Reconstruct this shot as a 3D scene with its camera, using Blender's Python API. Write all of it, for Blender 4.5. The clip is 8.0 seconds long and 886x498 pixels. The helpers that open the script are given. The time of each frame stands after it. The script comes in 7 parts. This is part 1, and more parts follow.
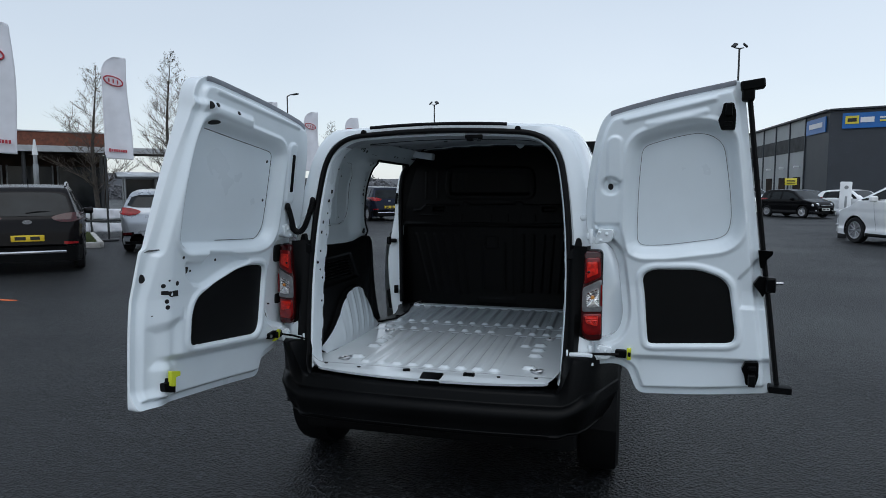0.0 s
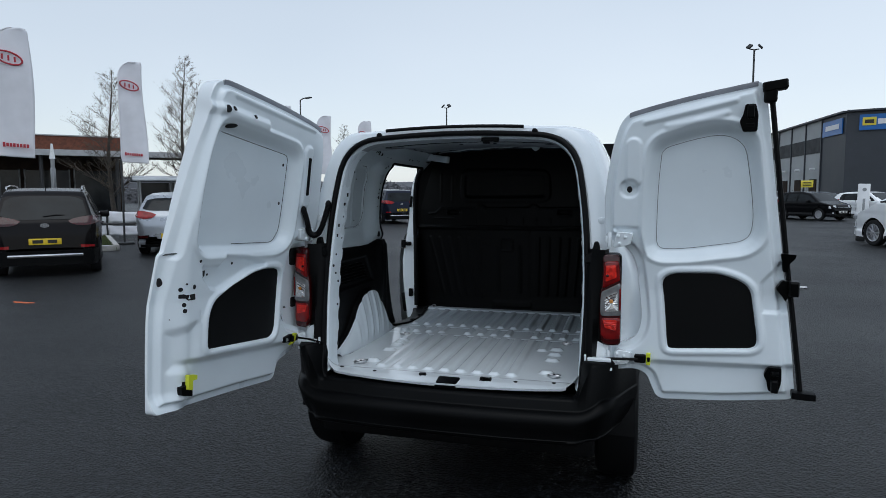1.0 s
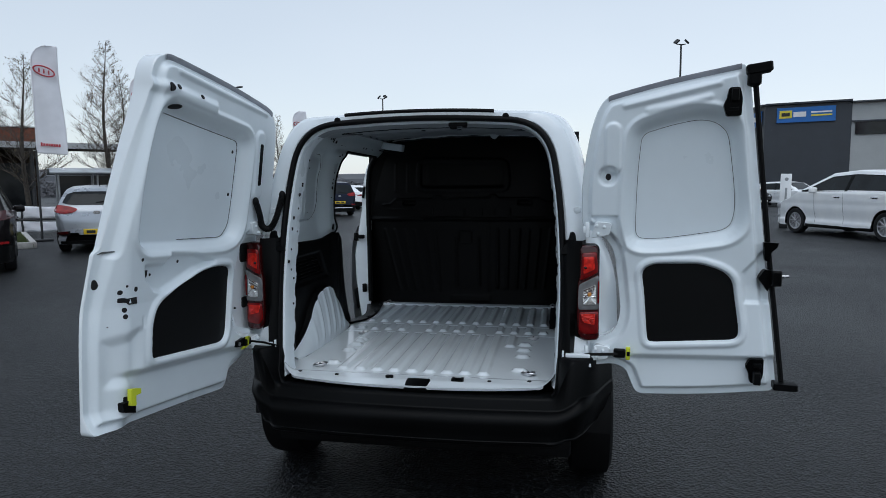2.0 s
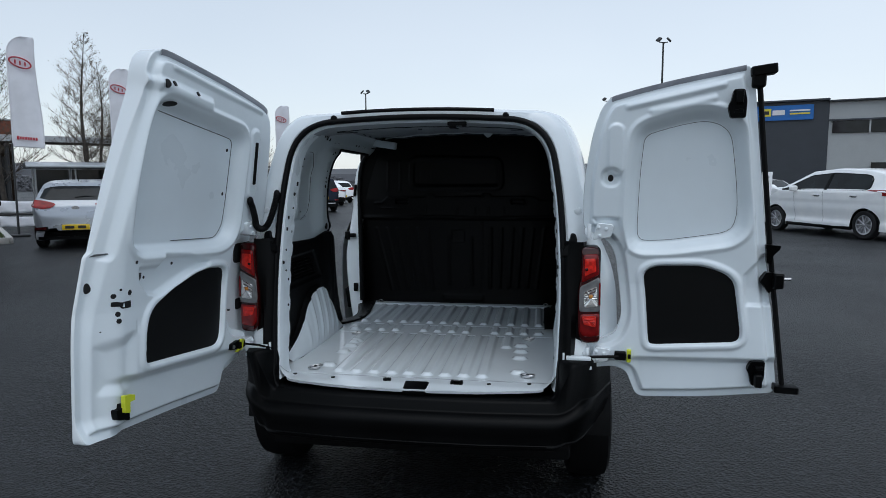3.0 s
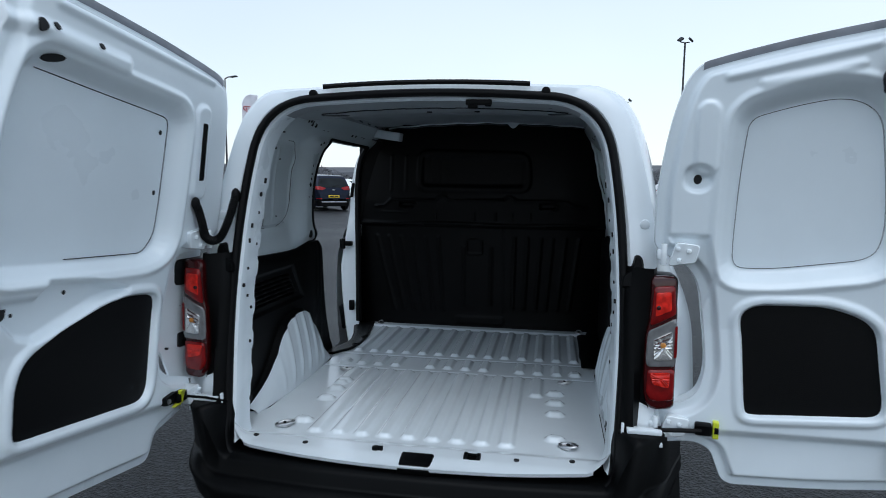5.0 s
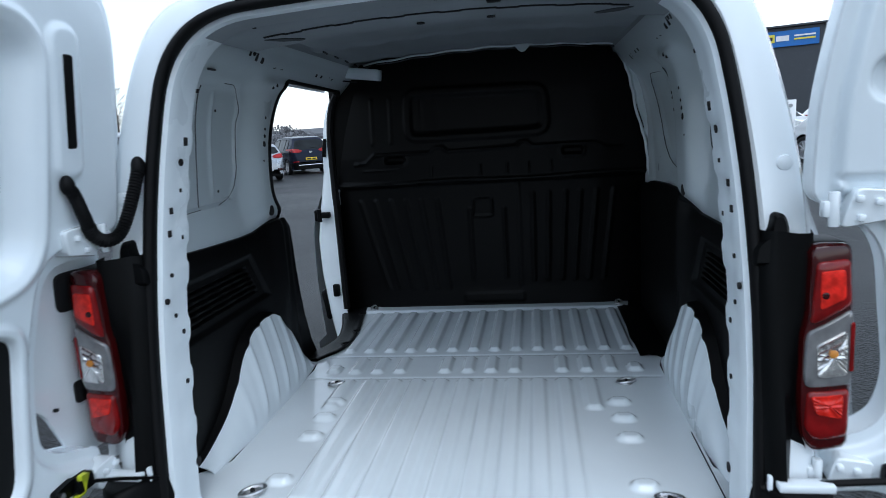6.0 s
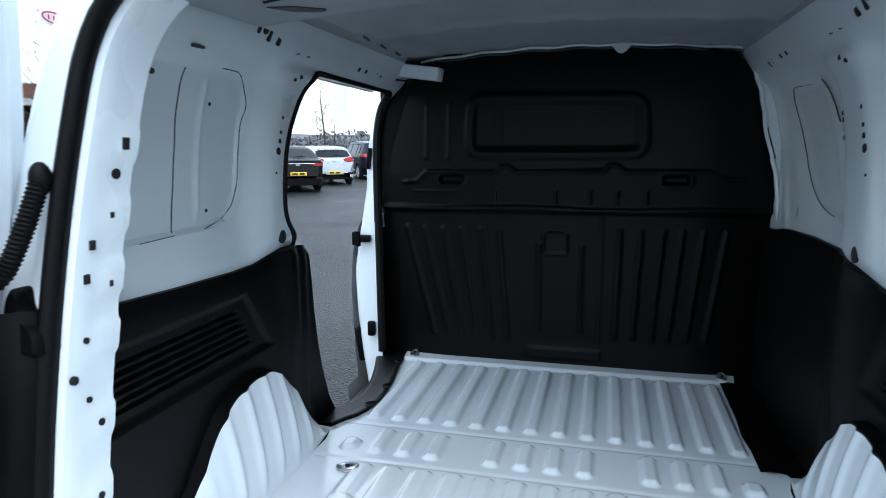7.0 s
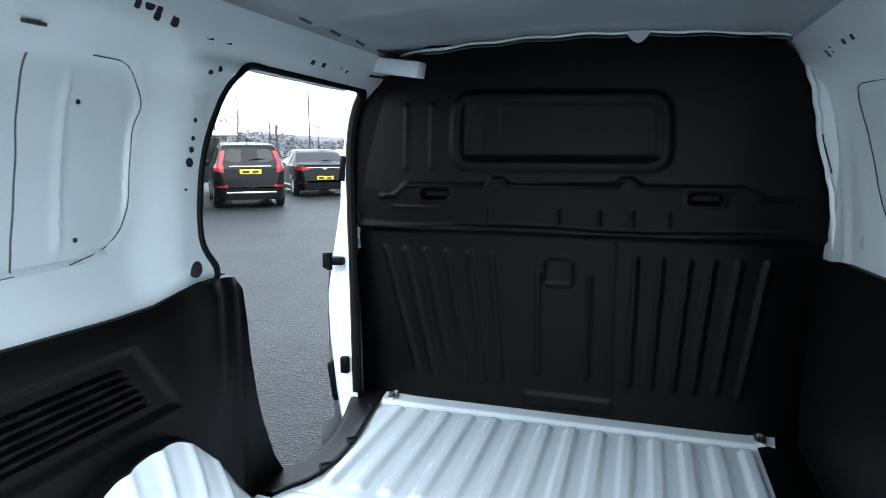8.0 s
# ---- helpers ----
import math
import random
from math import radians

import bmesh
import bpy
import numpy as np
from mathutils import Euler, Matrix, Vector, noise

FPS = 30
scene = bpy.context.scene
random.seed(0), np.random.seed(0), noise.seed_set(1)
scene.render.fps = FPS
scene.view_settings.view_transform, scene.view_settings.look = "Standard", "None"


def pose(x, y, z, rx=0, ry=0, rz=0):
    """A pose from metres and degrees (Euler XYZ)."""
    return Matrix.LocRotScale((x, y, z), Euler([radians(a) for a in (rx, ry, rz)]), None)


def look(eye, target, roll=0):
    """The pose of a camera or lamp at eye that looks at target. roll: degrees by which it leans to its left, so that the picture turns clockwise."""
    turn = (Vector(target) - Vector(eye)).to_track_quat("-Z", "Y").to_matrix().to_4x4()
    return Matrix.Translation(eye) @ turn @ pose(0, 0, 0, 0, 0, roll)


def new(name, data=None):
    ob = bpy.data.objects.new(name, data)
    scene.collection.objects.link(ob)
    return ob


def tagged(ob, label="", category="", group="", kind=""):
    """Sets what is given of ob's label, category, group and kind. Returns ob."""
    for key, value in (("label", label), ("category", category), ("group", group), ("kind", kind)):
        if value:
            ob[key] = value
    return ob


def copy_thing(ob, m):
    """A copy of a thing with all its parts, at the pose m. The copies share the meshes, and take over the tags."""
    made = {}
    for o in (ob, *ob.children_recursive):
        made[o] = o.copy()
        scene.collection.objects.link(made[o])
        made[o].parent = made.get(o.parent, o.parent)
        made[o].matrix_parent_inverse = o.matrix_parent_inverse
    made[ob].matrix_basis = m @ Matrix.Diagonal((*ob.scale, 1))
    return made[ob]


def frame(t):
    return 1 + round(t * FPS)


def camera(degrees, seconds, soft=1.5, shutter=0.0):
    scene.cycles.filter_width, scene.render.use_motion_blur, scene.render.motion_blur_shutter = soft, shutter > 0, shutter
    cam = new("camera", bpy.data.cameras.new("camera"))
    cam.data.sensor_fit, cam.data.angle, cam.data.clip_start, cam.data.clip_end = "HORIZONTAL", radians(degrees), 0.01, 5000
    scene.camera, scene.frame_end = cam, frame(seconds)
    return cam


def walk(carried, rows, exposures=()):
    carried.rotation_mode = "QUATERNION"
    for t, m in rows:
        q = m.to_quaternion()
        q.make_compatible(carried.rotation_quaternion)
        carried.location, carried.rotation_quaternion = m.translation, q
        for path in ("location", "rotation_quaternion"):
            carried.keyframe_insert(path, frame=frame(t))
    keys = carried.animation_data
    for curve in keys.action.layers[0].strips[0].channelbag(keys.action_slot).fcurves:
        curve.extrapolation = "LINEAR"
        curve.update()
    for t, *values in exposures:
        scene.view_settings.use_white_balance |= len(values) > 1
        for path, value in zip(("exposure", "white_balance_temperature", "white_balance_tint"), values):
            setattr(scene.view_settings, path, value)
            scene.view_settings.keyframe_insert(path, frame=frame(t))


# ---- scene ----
cam = camera(69.8, 8.0, soft=0.4, shutter=0.3)
PATH = [
    (0, (0.82, -2.791, 1.461), (0.307, -0.867, 1.277), -0.1),
    (0.5, (0.806, -2.794, 1.47), (0.293, -0.869, 1.292), -0.4),
    (1, (0.796, -2.778, 1.462), (0.246, -0.863, 1.287), -0.2),
    (1.3, (0.766, -2.74, 1.45), (0.239, -0.821, 1.248), 0.1),
    (1.5, (0.731, -2.707, 1.443), (0.236, -0.775, 1.248), -0.6),
    (1.7, (0.677, -2.664, 1.445), (0.272, -0.714, 1.253), -1.3),
    (2.8, (0.55, -2.598, 1.464), (0.232, -0.635, 1.253), -0.1),
    (3, (0.537, -2.594, 1.469), (0.236, -0.629, 1.254), -0.2),
    (3.5, (0.525, -2.574, 1.48), (0.241, -0.608, 1.248), 0.5),
    (4, (0.5, -2.493, 1.476), (0.115, -0.546, 1.231), -1.0),
    (4.2, (0.5, -2.403, 1.464), (0.097, -0.46, 1.216), -1.2),
    (4.5, (0.485, -2.194, 1.457), (0.095, -0.246, 1.224), -1.5),
    (4.7, (0.469, -2.061, 1.466), (0.084, -0.109, 1.255), -0.1),
    (5.8, (0.242, -1.306, 1.444), (0.005, 0.655, 1.133), -1.1),
    (6, (0.222, -1.163, 1.438), (-0.074, 0.782, 1.076), -3.8),
    (6.3, (0.219, -0.977, 1.457), (-0.136, 0.976, 1.211), 1.5),
    (6.5, (0.198, -0.876, 1.454), (-0.212, 1.063, 1.188), 3.1),
    (6.8, (0.168, -0.72, 1.447), (-0.288, 1.204, 1.141), 1.8),
    (7, (0.159, -0.618, 1.448), (-0.337, 1.293, 1.127), -0.4),
    (7.3, (0.132, -0.476, 1.453), (-0.354, 1.428, 1.08), -1.7),
    (7.5, (0.142, -0.397, 1.456), (-0.346, 1.512, 1.114), -1.2),
    (8, (0.22, -0.209, 1.462), (-0.374, 1.676, 1.153), -0.1),
]
walk(cam, [(t, look(eye, target, roll)) for t, eye, target, roll in PATH],
     exposures=[(0, -0.11, 6250, 8), (4.0, -0.05, 6250, 8), (4.7, 0.10, 6150, 7), (5.8, 0.45, 5920, 7), (6.5, 1.03, 5980, 7), (7.0, 1.46, 6000, 6), (8, 2.30, 6280, 5)])

# ---- sky and sun ----
world = bpy.data.worlds.new("overcast")
scene.world = world
world.use_nodes = True
wn, wl = world.node_tree.nodes, world.node_tree.links
wn.clear()
w_out = wn.new("ShaderNodeOutputWorld")
w_sky = wn.new("ShaderNodeTexSky")
w_sky.sky_type, w_sky.sun_disc = "NISHITA", False
w_sky.sun_elevation, w_sky.sun_rotation = radians(62), radians(165)
w_b1 = wn.new("ShaderNodeBackground")
w_b1.inputs["Strength"].default_value = 0.05
wl.new(w_sky.outputs["Color"], w_b1.inputs["Color"])
w_tc = wn.new("ShaderNodeTexCoord")
w_map = wn.new("ShaderNodeMapping")
w_map.inputs["Scale"].default_value = (1.2, 1.2, 3.0)
wl.new(w_tc.outputs["Generated"], w_map.inputs["Vector"])
w_noise = wn.new("ShaderNodeTexNoise")
w_noise.inputs["Scale"].default_value = 1.4
w_noise.inputs["Detail"].default_value = 3.0
wl.new(w_map.outputs["Vector"], w_noise.inputs["Vector"])
w_sep = wn.new("ShaderNodeSeparateXYZ")
wl.new(w_tc.outputs["Generated"], w_sep.inputs[0])
# the cloud is whitest along the horizon and a cooler grey overhead
w_high = wn.new("ShaderNodeValToRGB")
w_high.color_ramp.elements[0].position, w_high.color_ramp.elements[0].color = 0.0, (0.90, 0.905, 0.92, 1)
w_high.color_ramp.elements[1].position, w_high.color_ramp.elements[1].color = 1.0, (0.69, 0.752, 0.82, 1)
for w_pos, w_col in ((0.16, (0.85, 0.872, 0.895, 1)), (0.40, (0.73, 0.79, 0.845, 1))):
    w_high.color_ramp.elements.new(w_pos).color = w_col
wl.new(w_sep.outputs["Z"], w_high.inputs["Fac"])
w_ramp = wn.new("ShaderNodeValToRGB")
w_ramp.color_ramp.elements[0].position, w_ramp.color_ramp.elements[0].color = 0.3, (0.91, 0.925, 0.94, 1)
w_ramp.color_ramp.elements[1].position, w_ramp.color_ramp.elements[1].color = 0.7, (1.0, 1.0, 1.0, 1)
wl.new(w_noise.outputs["Fac"], w_ramp.inputs["Fac"])
w_mul = wn.new("ShaderNodeMix")
w_mul.data_type, w_mul.blend_type = "RGBA", "MULTIPLY"
w_mul.inputs["Factor"].default_value = 1.0
w_side = wn.new("ShaderNodeMapRange")
w_side.inputs["From Min"].default_value, w_side.inputs["From Max"].default_value = -0.7, 0.3
w_side.inputs["To Min"].default_value, w_side.inputs["To Max"].default_value = 0.88, 1.0
wl.new(w_sep.outputs["X"], w_side.inputs["Value"])
w_dim = wn.new("ShaderNodeMix")
w_dim.data_type, w_dim.blend_type = "RGBA", "MULTIPLY"
w_dim.inputs["Factor"].default_value = 1.0
wl.new(w_high.outputs["Color"], w_dim.inputs[6])
wl.new(w_side.outputs["Result"], w_dim.inputs[7])
wl.new(w_dim.outputs[2], w_mul.inputs[6])
wl.new(w_ramp.outputs["Color"], w_mul.inputs[7])
w_b2 = wn.new("ShaderNodeBackground")
w_b2.inputs["Strength"].default_value = 0.82
wl.new(w_mul.outputs[2], w_b2.inputs["Color"])
w_add = wn.new("ShaderNodeAddShader")
wl.new(w_b1.outputs[0], w_add.inputs[0])
wl.new(w_b2.outputs[0], w_add.inputs[1])
wl.new(w_add.outputs[0], w_out.inputs["Surface"])

sun_data = bpy.data.lights.new("sun", "SUN")
sun_data.energy, sun_data.angle, sun_data.color = 0.75, radians(50), (0.99, 0.985, 0.98)
sun = new("sun", sun_data)
sun.matrix_world = look((5, -18, 36), (0, 0, 0))


# ---- materials ----
def material(name, base, rough=0.5, metal=0.0, var=0.12, var_scale=3.0, grain=0.0, grain_scale=200.0, coat=0.0, bump=0.0,
             bump_scale=80.0, rough_var=0.1, second=None, second_amount=0.5, transmission=0.0, per_object=0.0, spec=0.5):
    """A surface with stains at one scale, grain at another, and relief."""
    m = bpy.data.materials.new(name)
    m.use_nodes = True
    n, l = m.node_tree.nodes, m.node_tree.links
    p = n["Principled BSDF"]
    p.inputs["Roughness"].default_value = rough
    p.inputs["Metallic"].default_value = metal
    p.inputs["Coat Weight"].default_value = coat
    p.inputs["Coat Roughness"].default_value = 0.08
    p.inputs["Transmission Weight"].default_value = transmission
    p.inputs["Specular IOR Level"].default_value = spec
    tc = n.new("ShaderNodeTexCoord")
    big = n.new("ShaderNodeTexNoise")
    big.inputs["Scale"].default_value, big.inputs["Detail"].default_value = var_scale, 5.0
    l.new(tc.outputs["Object"], big.inputs["Vector"])
    ramp = n.new("ShaderNodeValToRGB")
    c = Vector(base)
    lo = c * (1 - var)
    hi = c * (1 + var)
    if second:
        lo = c.lerp(Vector(second), second_amount)
        hi = c
    ramp.color_ramp.elements[0].position, ramp.color_ramp.elements[0].color = 0.35, (*lo, 1)
    ramp.color_ramp.elements[1].position, ramp.color_ramp.elements[1].color = 0.65, (*[min(v, 0.95) for v in hi], 1)
    l.new(big.outputs["Fac"], ramp.inputs["Fac"])
    colour = ramp.outputs["Color"]
    fine = n.new("ShaderNodeTexNoise")
    fine.inputs["Scale"].default_value, fine.inputs["Detail"].default_value = grain_scale, 3.0
    l.new(tc.outputs["Object"], fine.inputs["Vector"])
    if grain:
        mix = n.new("ShaderNodeMix")
        mix.data_type, mix.blend_type = "RGBA", "OVERLAY"
        mix.inputs["Factor"].default_value = grain
        l.new(colour, mix.inputs[6])
        l.new(fine.outputs["Fac"], mix.inputs[7])
        colour = mix.outputs[2]
    if per_object:
        info = n.new("ShaderNodeObjectInfo")
        hsv = n.new("ShaderNodeHueSaturation")
        mr = n.new("ShaderNodeMapRange")
        mr.inputs["To Min"].default_value, mr.inputs["To Max"].default_value = 1 - per_object, 1 + per_object
        l.new(info.outputs["Random"], mr.inputs["Value"])
        l.new(mr.outputs["Result"], hsv.inputs["Value"])
        l.new(colour, hsv.inputs["Color"])
        colour = hsv.outputs["Color"]
    l.new(colour, p.inputs["Base Color"])
    if rough_var:
        mr = n.new("ShaderNodeMapRange")
        mr.inputs["To Min"].default_value, mr.inputs["To Max"].default_value = max(0.02, rough - rough_var), rough + rough_var
        l.new(big.outputs["Fac"], mr.inputs["Value"])
        l.new(mr.outputs["Result"], p.inputs["Roughness"])
    if bump:
        b = n.new("ShaderNodeBump")
        b.inputs["Strength"].default_value, b.inputs["Distance"].default_value = bump, 0.01
        rel = n.new("ShaderNodeTexNoise")
        rel.inputs["Scale"].default_value, rel.inputs["Detail"].default_value = bump_scale, 4.0
        l.new(tc.outputs["Object"], rel.inputs["Vector"])
        l.new(rel.outputs["Fac"], b.inputs["Height"])
        l.new(b.outputs["Normal"], p.inputs["Normal"])
    return m


WHITE = material("white_paint", (0.785, 0.835, 0.865), 0.24, var=0.02, coat=0.8, bump=0.02, bump_scale=25, rough_var=0.05)
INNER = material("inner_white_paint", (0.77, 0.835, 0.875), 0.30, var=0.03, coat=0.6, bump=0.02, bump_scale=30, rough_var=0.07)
# darker copy of the inner white: the walls' dimmer light is in the colour
SHADED_LINING = material("shaded_lining_white", (0.56, 0.615, 0.64), 0.30, var=0.05, coat=0.4, bump=0.03, bump_scale=14, rough_var=0.08)
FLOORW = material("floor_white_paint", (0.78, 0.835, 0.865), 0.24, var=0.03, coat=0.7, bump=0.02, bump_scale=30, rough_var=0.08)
# body white darkened to grey: the ceiling's shade is in this colour
SHADED_ROOF = material("shaded_roof_white", (0.25, 0.272, 0.29), 0.5, var=0.08, bump=0.05, bump_scale=10, rough_var=0.08)
BLACK = material("black_plastic", (0.0017, 0.0019, 0.0022), 0.42, spec=0.10, var=0.25, bump=0.10, bump_scale=420, rough_var=0.08)
TRIM = material("black_trim_panel", (0.0016, 0.0017, 0.0020), 0.47, spec=0.17, var=0.2, bump=0.12, bump_scale=500, rough_var=0.06)
BULK = material("black_bulkhead_paint", (0.0015, 0.0015, 0.0017), 0.43, spec=0.12, var=0.2, bump=0.05, bump_scale=60, rough_var=0.08)
RUBBER = material("rubber", (0.0028, 0.0028, 0.0032), 0.55, spec=0.15, var=0.2, rough_var=0.1)
# near-black: flat pieces of it paint the shade inside holes
HOLE = material("hole_shadow_plastic", (0.006, 0.006, 0.007), 0.8, var=0.1, rough_var=0.0)
# colour of the joints, and of plates that paint shaded recesses
SEALANT_RECESS = material("grey_sealant_recess", (0.045, 0.05, 0.055), 0.7, var=0.2, rough_var=0.0)
RED = material("red_lens", (0.17, 0.0035, 0.004), 0.14, var=0.25, var_scale=30, coat=0.3, spec=0.35, rough_var=0.04)
DARKRED = material("dark_red_lens", (0.040, 0.0015, 0.002), 0.14, var=0.2, coat=0.3, spec=0.4, rough_var=0.04)
CLEAR = material("clear_lens", (0.20, 0.20, 0.205), 0.22, metal=0.3, var=0.15, var_scale=40, coat=1.0, rough_var=0.06)
BRIGHTRED = material("lit_red_prism", (0.62, 0.018, 0.010), 0.2, var=0.3, var_scale=60, coat=0.25, spec=0.35, rough_var=0.04)
REFLECTOR = material("lamp_reflector", (0.80, 0.79, 0.77), 0.18, metal=0.85, var=0.15, var_scale=50, rough_var=0.05)
AMBER = material("amber_bulb", (0.55, 0.22, 0.04), 0.2, var=0.1, coat=0.5, rough_var=0.03)
STEEL = material("zinc_steel", (0.55, 0.55, 0.56), 0.3, metal=1.0, var=0.15, var_scale=30, rough_var=0.1)
YELLOW = material("yellow_green_plastic", (0.62, 0.68, 0.03), 0.45, var=0.06, rough_var=0.05)


# ---- shaping tools ----
def mesh_of(name, verts, faces, sharp=35):
    me = bpy.data.meshes.new(name)
    me.from_pydata([tuple(map(float, v)) for v in verts], [], [tuple(int(i) for i in f) for f in faces])
    me.validate()
    me.shade_smooth()
    me.set_sharp_from_angle(angle=radians(sharp))
    return me


def part(name, shape, mat, parent=None, label="", kind=""):
    """One mesh object, from a bmesh or a mesh, under its thing or part."""
    if isinstance(shape, bmesh.types.BMesh):
        me = bpy.data.meshes.new(name)
        bmesh.ops.recalc_face_normals(shape, faces=shape.faces)
        shape.to_mesh(me)
        shape.free()
        me.shade_smooth()
        me.set_sharp_from_angle(angle=radians(35))
    else:
        me = shape
    if mat and not me.materials:
        me.materials.append(mat)
    ob = new(name, me)
    if parent:
        ob.parent = parent
    return tagged(ob, label=label, kind=kind)


def thing(name, label, category, group="", at=None):
    ob = new(name)
    ob.empty_display_size = 0.2
    if at is not None:
        ob.matrix_world = at
    return tagged(ob, label=label, category=category, group=group)


def lattice(rows, closed=False, caps=False):
    """Verts and quads of rows of points of equal length."""
    n = len(rows[0])
    verts = [p for r in rows for p in r]
    faces = []
    for i in range(len(rows) - 1):
        for j in range(n if closed else n - 1):
            k = (j + 1) % n
            faces.append((i * n + j, i * n + k, (i + 1) * n + k, (i + 1) * n + j))
    if caps:
        faces.append(tuple(range(n))[::-1])
        faces.append(tuple(range((len(rows) - 1) * n, len(rows) * n)))
    return verts, faces


def tube(points, r, n=8, caps=True, flat=1.0):
    """A round rod swept along points; r may be a list."""
    pts = [Vector(p) for p in points]
    rows, up = [], None
    for i, p in enumerate(pts):
        d = (pts[min(i + 1, len(pts) - 1)] - pts[max(i - 1, 0)]).normalized()
        if up is None:
            up = d.orthogonal().normalized()
        up = (up - d * up.dot(d)).normalized()
        side = d.cross(up)
        rr = r[i] if isinstance(r, (list, tuple)) else r
        rows.append([p + (up * math.cos(a) + side * math.sin(a) * flat) * rr for a in [2 * math.pi * k / n for k in range(n)]])
    return lattice(rows, closed=True, caps=caps)


def rod(name, points, r, mat, parent=None, n=8, label=""):
    return part(name, mesh_of(name, *tube(points, r, n)), mat, parent, label)


def box(size, at=(0, 0, 0), turn=None, bevel=0.003, seg=2):
    bm = bmesh.new()
    bmesh.ops.create_cube(bm, size=1)
    bmesh.ops.scale(bm, vec=size, verts=bm.verts)
    if bevel:
        bmesh.ops.bevel(bm, geom=bm.edges[:], offset=min(bevel, min(size) * 0.45), segments=seg, profile=0.5, affect="EDGES")
    m = Matrix.Translation(at) @ (turn if turn else Matrix())
    bmesh.ops.transform(bm, matrix=m, verts=bm.verts)
    return bm


def merge(*bms):
    """Several bmeshes as one."""
    out = bmesh.new()
    for b in bms:
        me = bpy.data.meshes.new("tmp")
        b.to_mesh(me)
        b.free()
        out.from_mesh(me)
        bpy.data.meshes.remove(me)
    return out


def cyl(r, depth, at=(0, 0, 0), axis="Z", n=20, r2=None, bevel=0.0):
    bm = bmesh.new()
    bmesh.ops.create_cone(bm, cap_ends=True, segments=n, radius1=r, radius2=r if r2 is None else r2, depth=depth)
    if bevel:
        es = [e for e in bm.edges if abs(e.verts[0].co.z - e.verts[1].co.z) < 1e-6]
        bmesh.ops.bevel(bm, geom=es, offset=bevel, segments=2, profile=0.5, affect="EDGES")
    turn = {"X": pose(0, 0, 0, 0, 90, 0), "Y": pose(0, 0, 0, 90, 0, 0), "Z": Matrix()}[axis]
    bmesh.ops.transform(bm, matrix=Matrix.Translation(at) @ turn, verts=bm.verts)
    return bm


def round_poly(pts, radii, n=6, closed=True):
    """A polyline whose corners are rounded."""
    out = []
    m = len(pts)
    if not isinstance(radii, (list, tuple)):
        radii = [radii] * m
    for i in range(m):
        p = Vector(pts[i])
        if not closed and i in (0, m - 1):
            out.append(p)
            continue
        a, b = Vector(pts[i - 1]), Vector(pts[(i + 1) % m])
        ra = min(radii[i], (a - p).length * 0.49)
        rb = min(radii[i], (b - p).length * 0.49)
        s, e = p + (a - p).normalized() * ra, p + (b - p).normalized() * rb
        for k in range(n + 1):
            t = k / n
            out.append(s * (1 - t) ** 2 + p * 2 * t * (1 - t) + e * t * t)
    return out


def resample(pts, count, closed=False):
    p = [Vector(q) for q in pts]
    if closed:
        p = p + [p[0]]
    acc = [0.0]
    for a, b in zip(p, p[1:]):
        acc.append(acc[-1] + (b - a).length)
    out, k = [], 0
    for i in range(count):
        s = acc[-1] * i / (count if closed else count - 1)
        while k < len(acc) - 2 and acc[k + 1] < s:
            k += 1
        f = (s - acc[k]) / max(acc[k + 1] - acc[k], 1e-9)
        out.append(p[k].lerp(p[k + 1], f))
    return out


def plate(outline, place, d0, d1, bevel=0.0):
    """A flat piece with a 2D outline, from depth d0 to d1; place(a, b, d) gives the point."""
    n = len(outline)
    rows = []
    if bevel:
        c = sum((Vector(p) for p in outline), Vector((0, 0))) / n
        small = [Vector(p) + (c - Vector(p)).normalized() * bevel for p in outline]
        s = 1 if d1 > d0 else -1
        rows = [(outline, d0), (outline, d1 - s * bevel), (small, d1)]
    else:
        rows = [(outline, d0), (outline, d1)]
    v, f = lattice([[place(p[0], p[1], d) for p in o] for o, d in rows], closed=True, caps=True)
    return v, f


def step(e0, e1, x):
    t = np.clip((x - e0) / (e1 - e0), 0, 1)
    return t * t * (3 - 2 * t)


def rbox(x, z, cx, cz, hx, hz, r):
    """Signed distance to a rounded rectangle."""
    qx, qz = np.abs(x - cx) - hx + r, np.abs(z - cz) - hz + r
    return np.hypot(np.maximum(qx, 0), np.maximum(qz, 0)) + np.minimum(np.maximum(qx, qz), 0) - r


def psdf(x, z, poly):
    """Signed distance to a polygon, negative inside."""
    x, z = np.asarray(x, float), np.asarray(z, float)
    d = np.full(x.shape, 1e9)
    inside = np.zeros(x.shape, bool)
    m = len(poly)
    for i in range(m):
        ax, az = poly[i - 1][0], poly[i - 1][1]
        bx, bz = poly[i][0], poly[i][1]
        ex, ez = bx - ax, bz - az
        t = np.clip(((x - ax) * ex + (z - az) * ez) / (ex * ex + ez * ez + 1e-12), 0, 1)
        d = np.minimum(d, np.hypot(x - ax - t * ex, z - az - t * ez))
        cross = ((az > z) != (bz > z)) & (x < (bx - ax) * (z - az) / (bz - az + 1e-12) + ax)
        inside ^= cross
    return np.where(inside, -d, d)


def inside_poly(x, z, poly):
    return float(psdf(np.array([x]), np.array([z]), poly)[0]) < 0


def curve_at(pairs):
    xs, ys = [p[0] for p in pairs], [p[1] for p in pairs]
    return lambda v: np.interp(v, xs, ys)


# ---- the van: shell, opening, load space ----
van = thing("panel_van", "white panel van with both rear doors open, on wet asphalt", "van")
CZ = 1.12


def y_open(z):
    return 0.02 + 0.17 * (z - 0.6)


